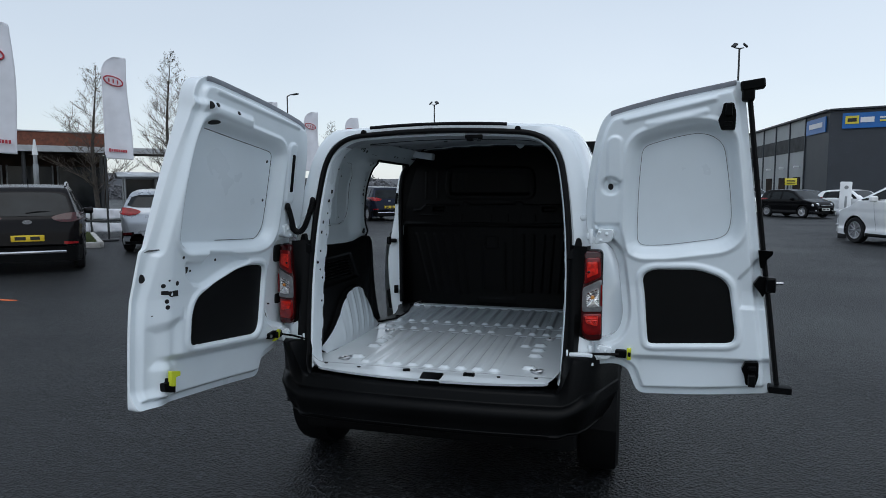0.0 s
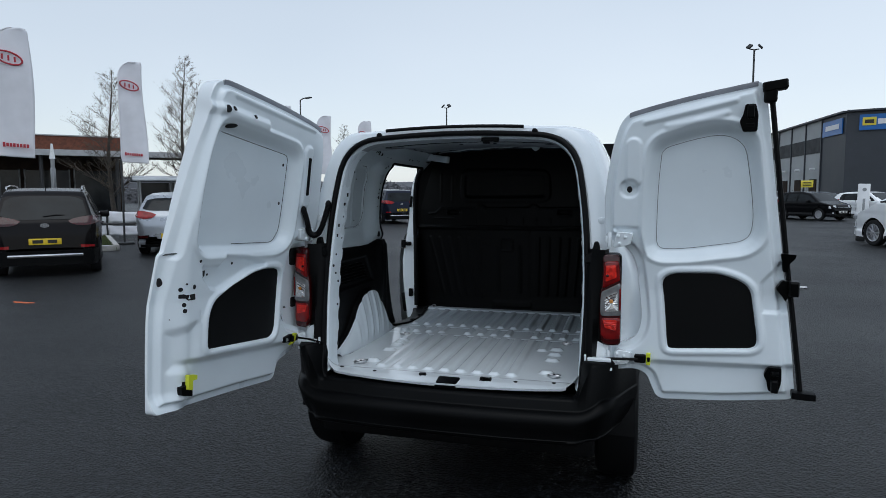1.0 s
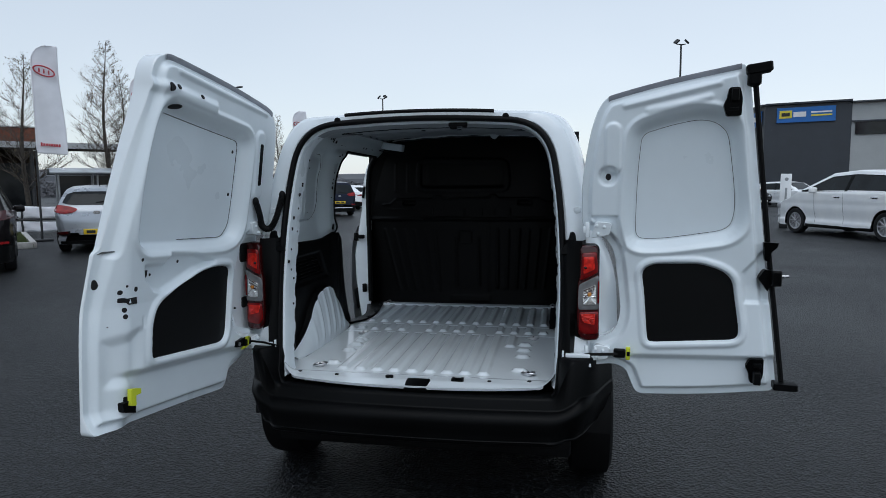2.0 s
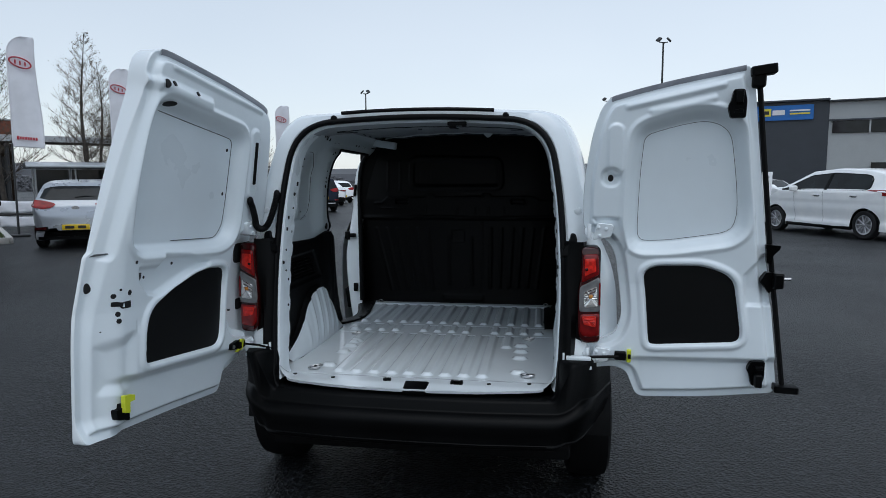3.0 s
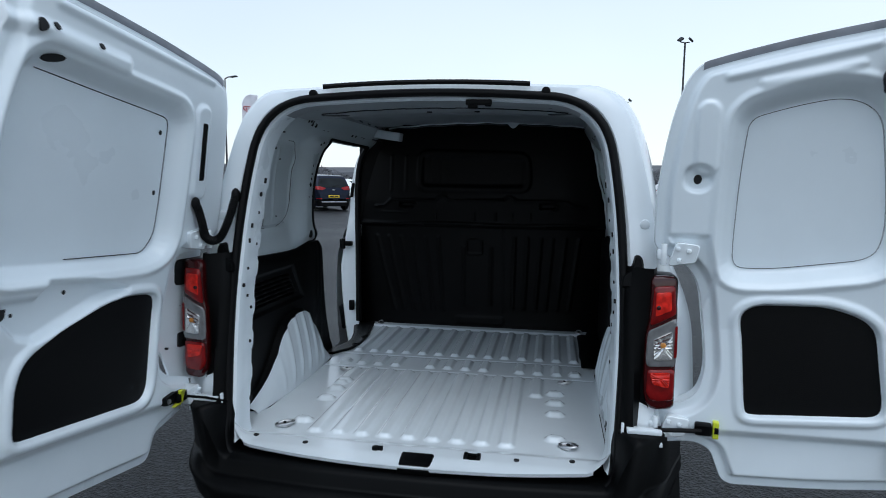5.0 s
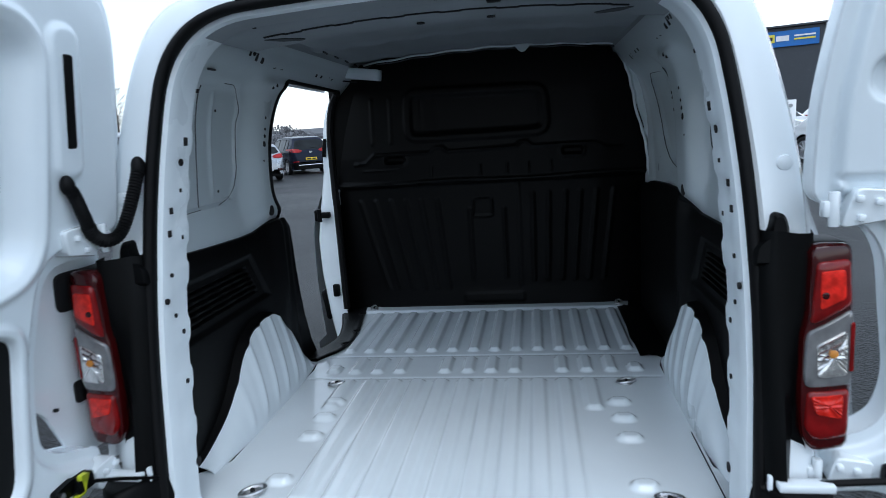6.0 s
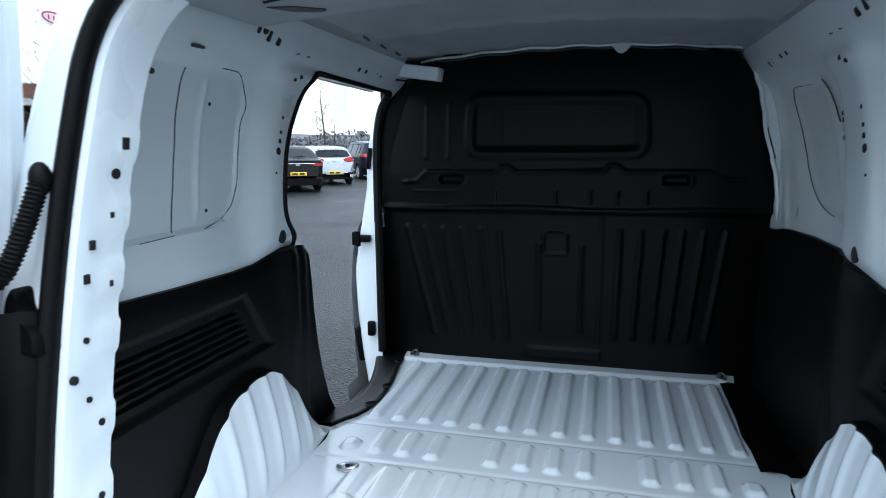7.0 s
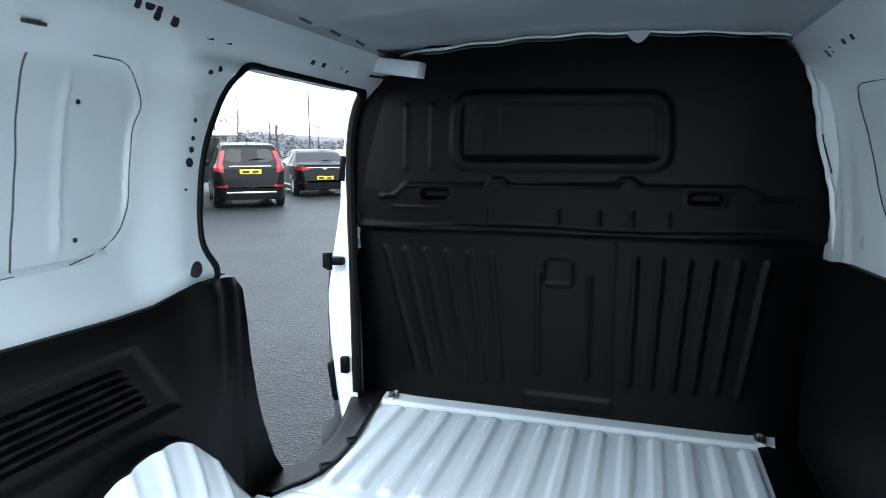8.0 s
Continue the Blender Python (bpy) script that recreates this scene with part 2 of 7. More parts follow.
def mirrored(half):
    """A polygon from its left half, bottom to roof centre."""
    return half + [(-x, z) for x, z in half[-2::-1]]


OPENING = round_poly(mirrored([(-0.606, 0.565), (-0.624, 1.02), (-0.607, 1.38), (-0.550, 1.705), (0, 1.737)]), [0.07, 0.15, 0.2, 0.16, 0.3, 0.16, 0.2, 0.15, 0.07], 10)
REAR_EDGE = round_poly(mirrored([(-0.74, 0.30), (-0.748, 1.10), (-0.740, 1.30), (-0.722, 1.43), (-0.674, 1.62), (-0.632, 1.71), (-0.565, 1.768), (0, 1.79)]), [0.02, 0.1, 0.08, 0.1, 0.06, 0.04, 0.04, 0.4, 0.04, 0.04, 0.06, 0.1, 0.08, 0.1, 0.02], 8)
SECTION = round_poly(mirrored([(-0.88, 0.30), (-0.915, 0.72), (-0.90, 1.05), (-0.775, 1.30), (-0.752, 1.50), (-0.722, 1.62), (-0.688, 1.70), (-0.632, 1.770), (0, 1.82)]),
                     [0.05, 0.2, 0.1, 0.08, 0.15, 0.05, 0.05, 0.04, 0.4, 0.04, 0.05, 0.05, 0.15, 0.08, 0.1, 0.2, 0.05], 8)
LINER = round_poly(mirrored([(-0.700, 0.45), (-0.712, 1.15), (-0.712, 1.48), (-0.688, 1.600), (-0.650, 1.642), (-0.607, 1.685), (-0.586, 1.732), (-0.576, 1.744), (-0.564, 1.764), (0, 1.796)]),
                   [0.02, 0.2, 0.1, 0.05, 0.02, 0.02, 0.02, 0.012, 0.012, 0.4, 0.012, 0.012, 0.02, 0.02, 0.02, 0.05, 0.1, 0.2, 0.02], 8)


def open_x(z):
    side = sorted((p[1], -p[0]) for p in OPENING if p[0] < -0.3 and 0.63 < p[1] < 1.71)
    return float(np.interp(z, [q[0] for q in side], [q[1] for q in side]))


def ray_hit(poly, a, cz=CZ):
    """Where the ray from the section's middle at angle a leaves a polygon."""
    dx, dz = math.cos(a), math.sin(a)
    best = 0.1
    for i in range(len(poly)):
        ax, az = poly[i - 1][0], poly[i - 1][1] - cz
        ex, ez = poly[i][0] - ax, poly[i][1] - cz - az
        den = dx * ez - dz * ex
        if abs(den) < 1e-12:
            continue
        t = (ax * ez - az * ex) / den
        s = (ax * dz - az * dx) / den
        if t > 0 and -1e-6 <= s <= 1 + 1e-6:
            best = max(best, t)
    return dx * best, cz + dz * best


def around(poly, n, low=0.36, low_x=0.88):
    """Points of a polygon at even angles, from low on one flank over the roof to low on the other."""
    a0 = math.atan2(CZ - low, low_x)
    return [ray_hit(poly, math.pi + a0 - (math.pi + 2 * a0) * i / (n - 1)) for i in range(n)]


def mixed(a, b, t):
    return [(p[0] + (q[0] - p[0]) * t, p[1] + (q[1] - p[1]) * t) for p, q in zip(a, b)]


SIDE_HOLE = round_poly([(1.225, 0.585), (1.115, 0.86), (1.075, 1.10), (0.968, 1.195), (0.910, 1.255), (0.905, 1.32), (0.923, 1.44), (0.966, 1.55), (1.015, 1.652), (1.740, 1.646), (1.740, 0.585)],
                       [0.02, 0.1, 0.05, 0.05, 0.04, 0.04, 0.06, 0.06, 0.085, 0.06, 0.05], 8)


def near_edge(y, z, poly):
    """The nearest point of a polygon's edge."""
    best, q = 1e9, (y, z)
    for i in range(len(poly)):
        a, b = Vector(poly[i - 1]), Vector(poly[i])
        e = b - a
        if e.length_squared < 1e-12:
            continue
        t = min(1, max(0, (Vector((y, z)) - a).dot(e) / e.length_squared))
        c = a + e * t
        d = (c.x - y) ** 2 + (c.y - z) ** 2
        if d < best:
            best, q = d, (c.x, c.y)
    return q


def trim_to(v, kept, dropped, snap):
    """Moves the vertices between kept and dropped faces by snap(point)."""
    a, b = {i for q in kept for i in q}, {i for q in dropped for i in q}
    for i in a & b:
        v[i] = snap(v[i])

# outer shell
NA = 160
o_open, o_rear, o_sec = around(OPENING, NA), around(REAR_EDGE, NA), around(SECTION, NA)
seal_line = [(p[0] + d[0] * 0.022, p[1] + d[1] * 0.022) for p, d in
             [(p, Vector((p[0], p[1] - CZ)).normalized()) for p in o_open]]


def cab(y, p):
    """Lowers the roof over the screen and the bonnet."""
    x, z = p
    k = float(np.interp(y, [2.75, 3.05, 3.75, 4.1, 4.26], [1, 0.9, 0.12, -0.05, -0.35]))
    w = float(np.interp(y, [3.6, 4.0, 4.26], [1, 0.95, 0.78]))
    zz = z if z < 1.0 or k >= 1 else 1.0 + (z - 1.0) * k
    if y > 4.1:
        zz = min(zz, 0.9 - (y - 4.1) * 1.2)
    return x * w, zz


rows = [
    [(x, y_open(z) + 0.012, z) for x, z in seal_line],
    [(x, y_open(z) - 0.004, z) for x, z in mixed(seal_line, o_rear, 0.18)],
    [(x, y_open(z) - 0.004, z) for x, z in mixed(seal_line, o_rear, 0.7)],
    [(x, y_open(z) + 0.006, z) for x, z in mixed(seal_line, o_rear, 0.9)],
    [(x, y_open(z) + 0.028, z) for x, z in o_rear],
    [(x, y_open(z) + 0.036, z) for x, z in mixed(o_rear, o_sec, 0.10)],
    [(x, y_open(z) + 0.085, z) for x, z in mixed(o_rear, o_sec, 0.48)],
    [(x, y_open(z) + 0.17, z) for x, z in mixed(o_rear, o_sec, 0.80)],
]
ys = list(np.arange(0.50, 4.27, 0.03))
rows += [[(cab(y, p)[0], y, cab(y, p)[1]) for p in mixed(o_rear, o_sec, min(1, 0.93 + (y - 0.5) * 0.4))] for y in ys]
v, f = lattice(rows)


def face_mid(v, q):
    return np.mean([v[i] for i in q], axis=0)


shell, glass_l, glass_r, screen, gone, arches = [], [], [], [], [], []
for q in f:
    c = face_mid(v, q)
    if c[0] < -0.6 and 0.9 < c[1] < 1.76 and inside_poly(c[1], c[2], SIDE_HOLE):
        gone.append(q)
        continue
    if c[0] < -0.6 and 1.70 < c[1] < 1.90 and 0.45 < c[2] < 1.66:
        continue
    if c[1] < 0.36 and c[2] < 0.725 or c[0] < -0.6 and 1.06 < c[1] < 1.78 and c[2] < 0.62:
        continue
    # wheel arches
    if abs(c[0]) > 0.7 and min(math.hypot(c[1] - 0.60, c[2] - 0.32), math.hypot(c[1] - 3.385, c[2] - 0.32)) < 0.36:
        arches.append(q)
        continue
    if 1.95 < c[1] < 2.95 and 1.16 < c[2] < 1.60 - max(0, c[1] - 2.7) * 0.8 and abs(c[0]) > 0.6:
        (glass_l if c[0] < 0 else glass_r).append(q)
    elif 2.95 < c[1] < 3.62 and c[2] > 1.10 and abs(c[0]) < 0.66:
        screen.append(q)
    else:
        shell.append(q)
GLASS = material("car_glass", (0.02, 0.024, 0.026), 0.06, var=0.1, coat=0.3, rough_var=0.02)


def pick(name, v, faces):
    used = sorted({i for q in faces for i in q})
    at = {i: k for k, i in enumerate(used)}
    return mesh_of(name, [v[i] for i in used], [[at[i] for i in q] for q in faces])


def to_arch(p):
    yc = 0.60 if p[1] < 2 else 3.385
    d = Vector((p[1] - yc, p[2] - 0.32))
    d = d.normalized() * 0.36
    return (p[0], yc + d.x, 0.32 + d.y) if p[2] > 0.32 else p


trim_to(v, shell, gone, lambda p: (p[0], *near_edge(p[1], p[2], SIDE_HOLE)) if p[1] < 1.70 else p)
trim_to(v, shell, arches, to_arch)
body = part("body_shell", pick("body_shell", v, shell), WHITE, van, "glossy white painted steel body")
for q, n in ((glass_l, "cab_window"), (glass_r, "cab_window"), (screen, "windscreen")):
    part(n, pick(n, v, q), GLASS, van, "dark cab glass")
# nose, front face
part("front_bumper", box((1.30, 0.12, 0.55), (0, 4.24, 0.60), None, 0.05, 3), BLACK, van)
# unseen skirt, sills, flaps and axle, added to keep daylight from under the van
part("shade_skirt", box((1.50, 0.06, 0.30), (0, 4.10, 0.26), None, 0.02), BLACK, van)
for s in (-1, 1):
    part("side_sill", box((0.06, 2.06, 0.27), (s * 0.80, 2.01, 0.30), None, 0.02, 3), BLACK, van, "black lower sill, also blocks light under the van")
    part("shade_flap", box((0.24, 0.012, 0.26), (s * 0.765, 0.985, 0.27), None, 0.004), RUBBER, van)
part("shade_axle", merge(box((1.30, 0.10, 0.10), (0, 0.60, 0.30), None, 0.03), box((0.50, 0.45, 0.14), (0.25, 0.62, 0.33), None, 0.05)), RUBBER, van)
part("underbody", box((1.36, 4.02, 0.16), (0, 2.11, 0.33), None, 0.02), RUBBER, van, "dark underside")

# inner frame of the rear opening, with the load space behind it
NI = 320
i_open, i_wall = around(OPENING, NI, 0.590, 0.60), around(LINER, NI, 0.590, 0.60)


def inward(loop, d):
    return [(p[0] - q.x * d, p[1] - q.y * d) for p, q in [(p, Vector((p[0], p[1] - CZ)).normalized()) for p in loop]]


RIBS = (1.455, 1.344, 1.245, 1.15, 1.017, 0.90, 0.785)


def rib_at(z, a=1.0):
    """Height of the ribs pressed into the pillar's flange."""
    return a * 0.0040 * float(sum(step(0.033, 0.020, abs(z - c)) for c in RIBS))


def ribbed(loop, d, a):
    return [(p[0] - q.x * (d + rib_at(p[1], a)), p[1] - q.y * d) for p, q in [(p, Vector((p[0], p[1] - CZ)).normalized()) for p in loop]]


rows = [
    [(x, y_open(z) + 0.010, z) for x, z in seal_line_i] for seal_line_i in [inward(i_open, -0.012)]
] + [
    [(x, y_open(z) + 0.016, z) for x, z in i_open],
    [(x, y_open(z) + 0.030, z) for x, z in inward(i_open, 0.004)],
    [(x, y_open(z) + 0.050, z) for x, z in ribbed(i_open, 0.005, 0.0)],
    [(x, y_open(z) + 0.062, z) for x, z in ribbed(i_open, 0.005, 0.55)],
    [(x, y_open(z) + 0.075, z) for x, z in ribbed(i_open, 0.006, 0.95)],
    [(x, y_open(z) + 0.090, z) for x, z in ribbed(i_open, 0.007, 1.0)],
    [(x, y_open(z) + 0.104 + rib_at(z, 0.8), z) for x, z in ribbed(i_open, 0.008, 1.0)],
    [(x, y_open(z) + 0.113 + rib_at(z, 0.8), z) for x, z in ribbed(i_open, -0.004, 1.0)],
    [(x, y_open(z) + 0.135, z) for x, z in mixed(i_open, i_wall, 0.75)],
    [(x, y_open(z) + 0.175, z) for x, z in mixed(i_open, i_wall, 0.97)],
]
v, f = lattice(rows)
head_faces = [q for q in f if min(v[i][2] for i in q) > 1.675 and max(abs(v[i][0]) for i in q) < 0.53 and min(v[i][1] - y_open(v[i][2]) for i in q) > 0.029]
head_set = set(map(tuple, head_faces))
frame_inner = part("opening_frame", pick("opening_frame", v, [q for q in f if tuple(q) not in head_set]), INNER, van, "white painted inner frame of the rear opening")
# faces at the head get the darker colour that holds the shade
part("frame_head", pick("frame_head", v, head_faces), SHADED_ROOF, frame_inner, "white inside of the frame's head, darkened to stand for shade")

yl = [None] + sorted(set(np.linspace(0.30, 1.80, 76).round(4)) | set(np.linspace(0.53, 0.86, 56).round(4)) | set(np.linspace(0.98, 1.08, 16).round(4)))
rows = []
WALL_PANEL = round_poly([(0.36, 1.264), (0.633, 1.264), (0.725, 1.278), (0.770, 1.335), (0.778, 1.40), (0.792, 1.50), (0.812, 1.546), (0.800, 1.592), (0.765, 1.622), (0.36, 1.628)], 0.022, 4)
WALL_PANEL_R = round_poly([(1.048, 1.262), (1.149, 1.261), (1.283, 1.274), (1.364, 1.305), (1.431, 1.357), (1.503, 1.454), (1.573, 1.557), (1.573, 1.60), (1.531, 1.612), (1.264, 1.612)], 0.02, 4)
side_line = sorted((z, -x) for x, z in i_wall if x < -0.575)


def lining_x(y, z, s):
    """Distance of the load space's wall from its middle plane."""
    x = float(np.interp(z, [p[0] for p in side_line], [p[1] for p in side_line]))
    if z < 1.14 or z > 1.72:
        return x - 0.004
    d1 = float(psdf(np.array([y]), np.array([z]), WALL_PANEL)[0]) if y < 0.96 else 1.0
    off = 0.010 * float(step(0.002, -0.006, d1)) + 0.016 * float(step(0.10, 0.0, d1))
    off -= 0.006 * math.exp(-((y - 0.635 - 0.12 * (z - 1.45)) / 0.008) ** 2) * float(step(1.28, 1.31, z)) * float(step(1.60, 1.57, z))
    if s > 0:
        d2 = float(psdf(np.array([y]), np.array([z]), WALL_PANEL_R)[0]) if y > 0.9 else 1.0
        off = max(off, 0.012 * float(step(0.002, -0.008, d2)) + 0.014 * float(step(0.07, 0.0, d2)))
        off -= 0.007 * math.exp(-(((y - 1.24) - 0.55 * (z - 1.45)) / 0.016) ** 2) * float(step(1.30, 1.36, z)) * float(step(1.60, 1.56, z))
        off -= 0.010 * math.exp(-((y - 1.665 - 0.40 * (z - 1.45)) / 0.020) ** 2) * float(step(1.64, 1.60, z))
    off -= 0.036 * float(step(0.17, 0.05, abs(y - 0.935 - 0.15 * (z - 1.4)))) * float(step(1.15, 1.22, z)) * float(step(1.665, 1.62, z))
    return x + off - 0.004


for y in yl:
    row = []
    for x, z in i_wall:
        yy = y_open(z) + 0.175 if y is None else y
        xx, zz = x, z
        if abs(x) > 0.58:
            xx = math.copysign(lining_x(yy, z, math.copysign(1, x)), x)
        if z > 1.757 and abs(x) < 0.564:
            zz -= 0.012 * sum(math.exp(-((yy - c) / 0.03) ** 2) for c in (0.72, 1.20, 1.58))
            zz += 0.0025 * math.sin(x * 42) * float(step(0.02, 0.1, abs(yy - 0.72)))
        row.append((xx, yy, zz))
    rows.append(row)
v, f = lattice(rows)
keep, gone, top = [], [], []
for q in f:
    c = face_mid(v, q)
    if abs(c[0]) > 0.6 and c[2] < 1.13:
        continue
    if c[0] < -0.55 and c[1] > 0.9 and inside_poly(c[1], c[2], SIDE_HOLE):
        gone.append(q)
    elif c[2] > 1.752 and abs(c[0]) < 0.572:
        top.append(q)
    else:
        keep.append(q)
trim_to(v, keep, gone, lambda p: (p[0], *near_edge(p[1], p[2], SIDE_HOLE)))
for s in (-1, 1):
    part("side_lining", pick("side_lining", v, [q for q in keep if v[q[0]][0] * s > 0]), SHADED_LINING, van, "bare white painted steel inner wall and roof rail, darkened for shade")
part("roof_panel", pick("roof_panel", v, top), SHADED_ROOF, van, "white underside of the roof, its shade put into the grey colour")

# jamb and rubber round the side opening
hole = resample(SIDE_HOLE, 240, True)


def wall_x(z):
    return float(np.interp(z, [0.5, 1.15, 1.48, 1.60, 1.66], [0.702, 0.706, 0.706, 0.692, 0.672]))


def skin_x(z):
    return float(np.interp(z, [0.5, 0.72, 1.05, 1.30, 1.62, 1.70], [0.89, 0.913, 0.90, 0.775, 0.708, 0.68]))


k0 = next(i for i in range(len(hole)) if hole[i].y > 0.61 and hole[i - 1].y <= 0.61)
hole = [p for p in hole[k0:] + hole[:k0] if p.y > 0.61]
def rim_x(p):
    """The inner wall's distance at the edge of the side opening."""
    a = lining_x(p[0], p[1], -1) if p[1] > 1.15 else wall_x(p[1])
    return max(a, 0.600)


rows = [[(-rim_x(p) - (skin_x(p[1]) - 0.006 - rim_x(p)) * (t if p[0] < 1.60 else t * 0.12), p[0], p[1]) for p in hole] for t in (0, 0.33, 0.66, 1)]
v, f = lattice(rows)
part("side_door_jamb", mesh_of("side_door_jamb", v, f), WHITE, van)
sealpts = [(-rim_x(p) - (0.001 if p[0] < 1.68 else 0.008), p[0] + (0.003 if p[0] < 1.3 else -0.003), p[1]) for p in hole]
sealpts = [q for q in sealpts if not (q[1] < 1.3 and q[2] < 1.17)]
v, f = tube(sealpts, [0.0085 if q[1] < 1.68 else 0.0165 for q in sealpts], 8)
part("side_opening_seal", mesh_of("side_opening_seal", v, f), RUBBER, van, "black rubber seal round the side opening")

# outer pillar ahead of the side opening, with its striker and hinge covers
P = [(z, float(np.interp(z, [0.47, 0.60, 0.80, 0.95, 1.10, 1.30, 1.49, 1.645], [0.792, 0.812, 0.832, 0.836, 0.812, 0.775, 0.735, 0.690])))
     for z in np.linspace(0.47, 1.645, 30)]
P = [(z, xo if z < 1.15 else max(xo, lining_x(1.5, z, -1) + float(np.interp(z, [1.15, 1.35, 1.6], [0.075, 0.068, 0.046])))) for z, xo in P]
rows = []
for z, xo in P:
    xi = (wall_x(z) if z < 1.15 else max(lining_x(1.5, z, -1), 0.655)) + 0.010
    rows.append([(-xi, 1.742, z), (-xi - (xo - xi) * 0.5, 1.752, z), (-xo + 0.02, 1.762, z), (-xo + 0.004, 1.772, z), (-xo, 1.79, z), (-xo - 0.004, 1.86, z)])
v, f = lattice(rows)
part("door_pillar", mesh_of("door_pillar", v, f, 50), WHITE, van, "white painted pillar beside the side opening")
part("striker", merge(box((0.05, 0.03, 0.028), (-0.775, 1.735, 1.085), None, 0.006), cyl(0.011, 0.06, (-0.80, 1.725, 1.085), "Z", 12),
                      box((0.02, 0.03, 0.055), (-0.815, 1.735, 1.085), None, 0.006)), BLACK, van, "black latch striker")
part("buffer", box((0.03, 0.025, 0.06), (-0.755, 1.735, 0.715), None, 0.006), BLACK, van)
part("buffer", box((0.016, 0.03, 0.085), (-0.752, 1.752, 1.40), pose(0, 0, 0, 0, 8, 0), 0.006), BLACK, van)
part("roller_cover", box((0.03, 0.06, 0.15), (-0.826, 1.80, 0.63), pose(0, 0, 0, 0, -8, 0), 0.014, 3), BLACK, van)

# load floor
FX, FY = np.meshgrid(np.linspace(-0.70, 0.70, 281), np.linspace(-0.07, 1.80, 376))
edge = curve_at([(-0.07, 0.560), (-0.055, 0.592), (-0.03, 0.608), (0.00, 0.616), (0.06, 0.632), (0.11, 0.69), (0.26, 0.69), (0.29, 0.65), (0.33, 0.622), (1.00, 0.622), (1.08, 0.640), (1.13, 0.614), (1.165, 0.590), (1.22, 0.572), (1.30, 0.565), (1.40, 0.570), (1.49, 0.582), (1.64, 0.606), (1.80, 0.628)])
FX = FX / 0.70 * edge(FY)
rear = -0.062 + 0.19 * (FX / 0.6) ** 2 * 0.35
FYs = np.where(FY < 0.12, rear + (FY + 0.07) * (0.12 - rear) / 0.19, FY)
H = np.zeros_like(FX)


def ridge(x0, y0, y1, w=0.017, h=0.013, soft=0.010):
    d = np.hypot(np.maximum(np.abs(FX - x0) - w * 0.35, 0), np.maximum(np.maximum(y0 + w - FYs, FYs - y1 + w), 0))
    return h * step(w * 0.35 + soft + 0.004, w * 0.30, d)


SP = 0.0825
for k in range(14):
    H = np.maximum(H, ridge(-0.536 + SP * k, 1.165, 1.70))
for k in (1, 2, 3, 5, 6, 7, 8, 10, 11, 12):
    H = np.maximum(H, ridge(-0.536 + SP * k, 0.945, 1.095))
for k in (0, 13):
    H = np.maximum(H, ridge(-0.536 + SP * k, 0.945, 1.02, 0.022))
for k in range(2, 11):
    H = np.maximum(H, ridge(-0.536 + SP * k, 0.135, 0.885, 0.020, 0.012, 0.014))
H = np.maximum(H, ridge(-0.536 + SP * 11, 0.645, 0.885, 0.020, 0.012, 0.014))
H = np.maximum(H, ridge(-0.536 + SP * 1, 0.645, 0.885, 0.020, 0.012, 0.014))
for s in (-1, 1):
    for yb in (0.235, 0.47, 0.59, 0.70):
        H = np.maximum(H, ridge(s * 0.448, yb - 0.032, yb + 0.032, 0.03, 0.014, 0.014))
H -= 0.003 * np.exp(-((FYs - 0.905) / 0.006) ** 2) * (np.abs(FX) < 0.61)
H -= 0.003 * np.exp(-((FYs - 1.125) / 0.006) ** 2) * (np.abs(FX) < 0.61)
H += 0.006 * step(0.11, 0.07, FYs)
H -= 0.007 * step(0.02, -0.06, FYs)
H += 0.010 * step(1.715, 1.735, FYs)
H += 0.050 * np.clip((np.abs(FX) - 0.535) / 0.075, 0, 1) ** 2 * step(0.10, 0.03, FYs)
ZF = 0.597 + H
rows = [[(FX[i, j], FYs[i, j], ZF[i, j]) for j in range(FX.shape[1])] for i in range(FX.shape[0])]
rows.insert(0, [(x, y + 0.004, z - 0.012) for x, y, z in rows[0]])
v, f = lattice(rows)
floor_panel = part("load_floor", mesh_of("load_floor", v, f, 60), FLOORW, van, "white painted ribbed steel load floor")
rod("floor_seam", [(0.612, y, 0.5995) for y in np.linspace(0.14, 0.50, 12)], 0.0016, SEALANT_RECESS, floor_panel, 5)


def tie_ring(x, y, z, big=1.0, turn=0):
    """A folding lashing eye: dished seat and wire loop."""
    m = Matrix.Translation((x, y, z)) @ pose(0, 0, 0, 0, 0, turn)
    n = 28
    loop = [m @ Vector((0.030 * big * math.cos(a), 0.017 * big * math.sin(a), 0.007 + 0.004 * math.cos(a))) for a in [2 * math.pi * k / n for k in range(n + 1)]]
    ring = part("lashing_ring", mesh_of("lashing_ring", *tube(loop, 0.0042 * big, 8, caps=False)), STEEL, floor_panel, "zinc wire lashing ring")
    bm = cyl(0.022 * big, 0.005, (0, 0, 0.001), "Z", 18, bevel=0.001)
    bmesh.ops.transform(bm, matrix=m, verts=bm.verts)
    part("ring_seat", bm, STEEL, floor_panel)
    bm = cyl(0.006 * big, 0.012, (0, 0, 0.006), "Z", 6, bevel=0.001)
    bmesh.ops.transform(bm, matrix=m, verts=bm.verts)
    part("ring_bolt", bm, HOLE, floor_panel)


for s in (-1, 1):
    tie_ring(s * 0.49, 0.17, 0.602, 1.05, 25 * -s)
    tie_ring(s * 0.488, 0.845, 0.600, 0.95, 0)
    tie_ring(s * 0.582, 1.76, 0.608, 0.85, 90)
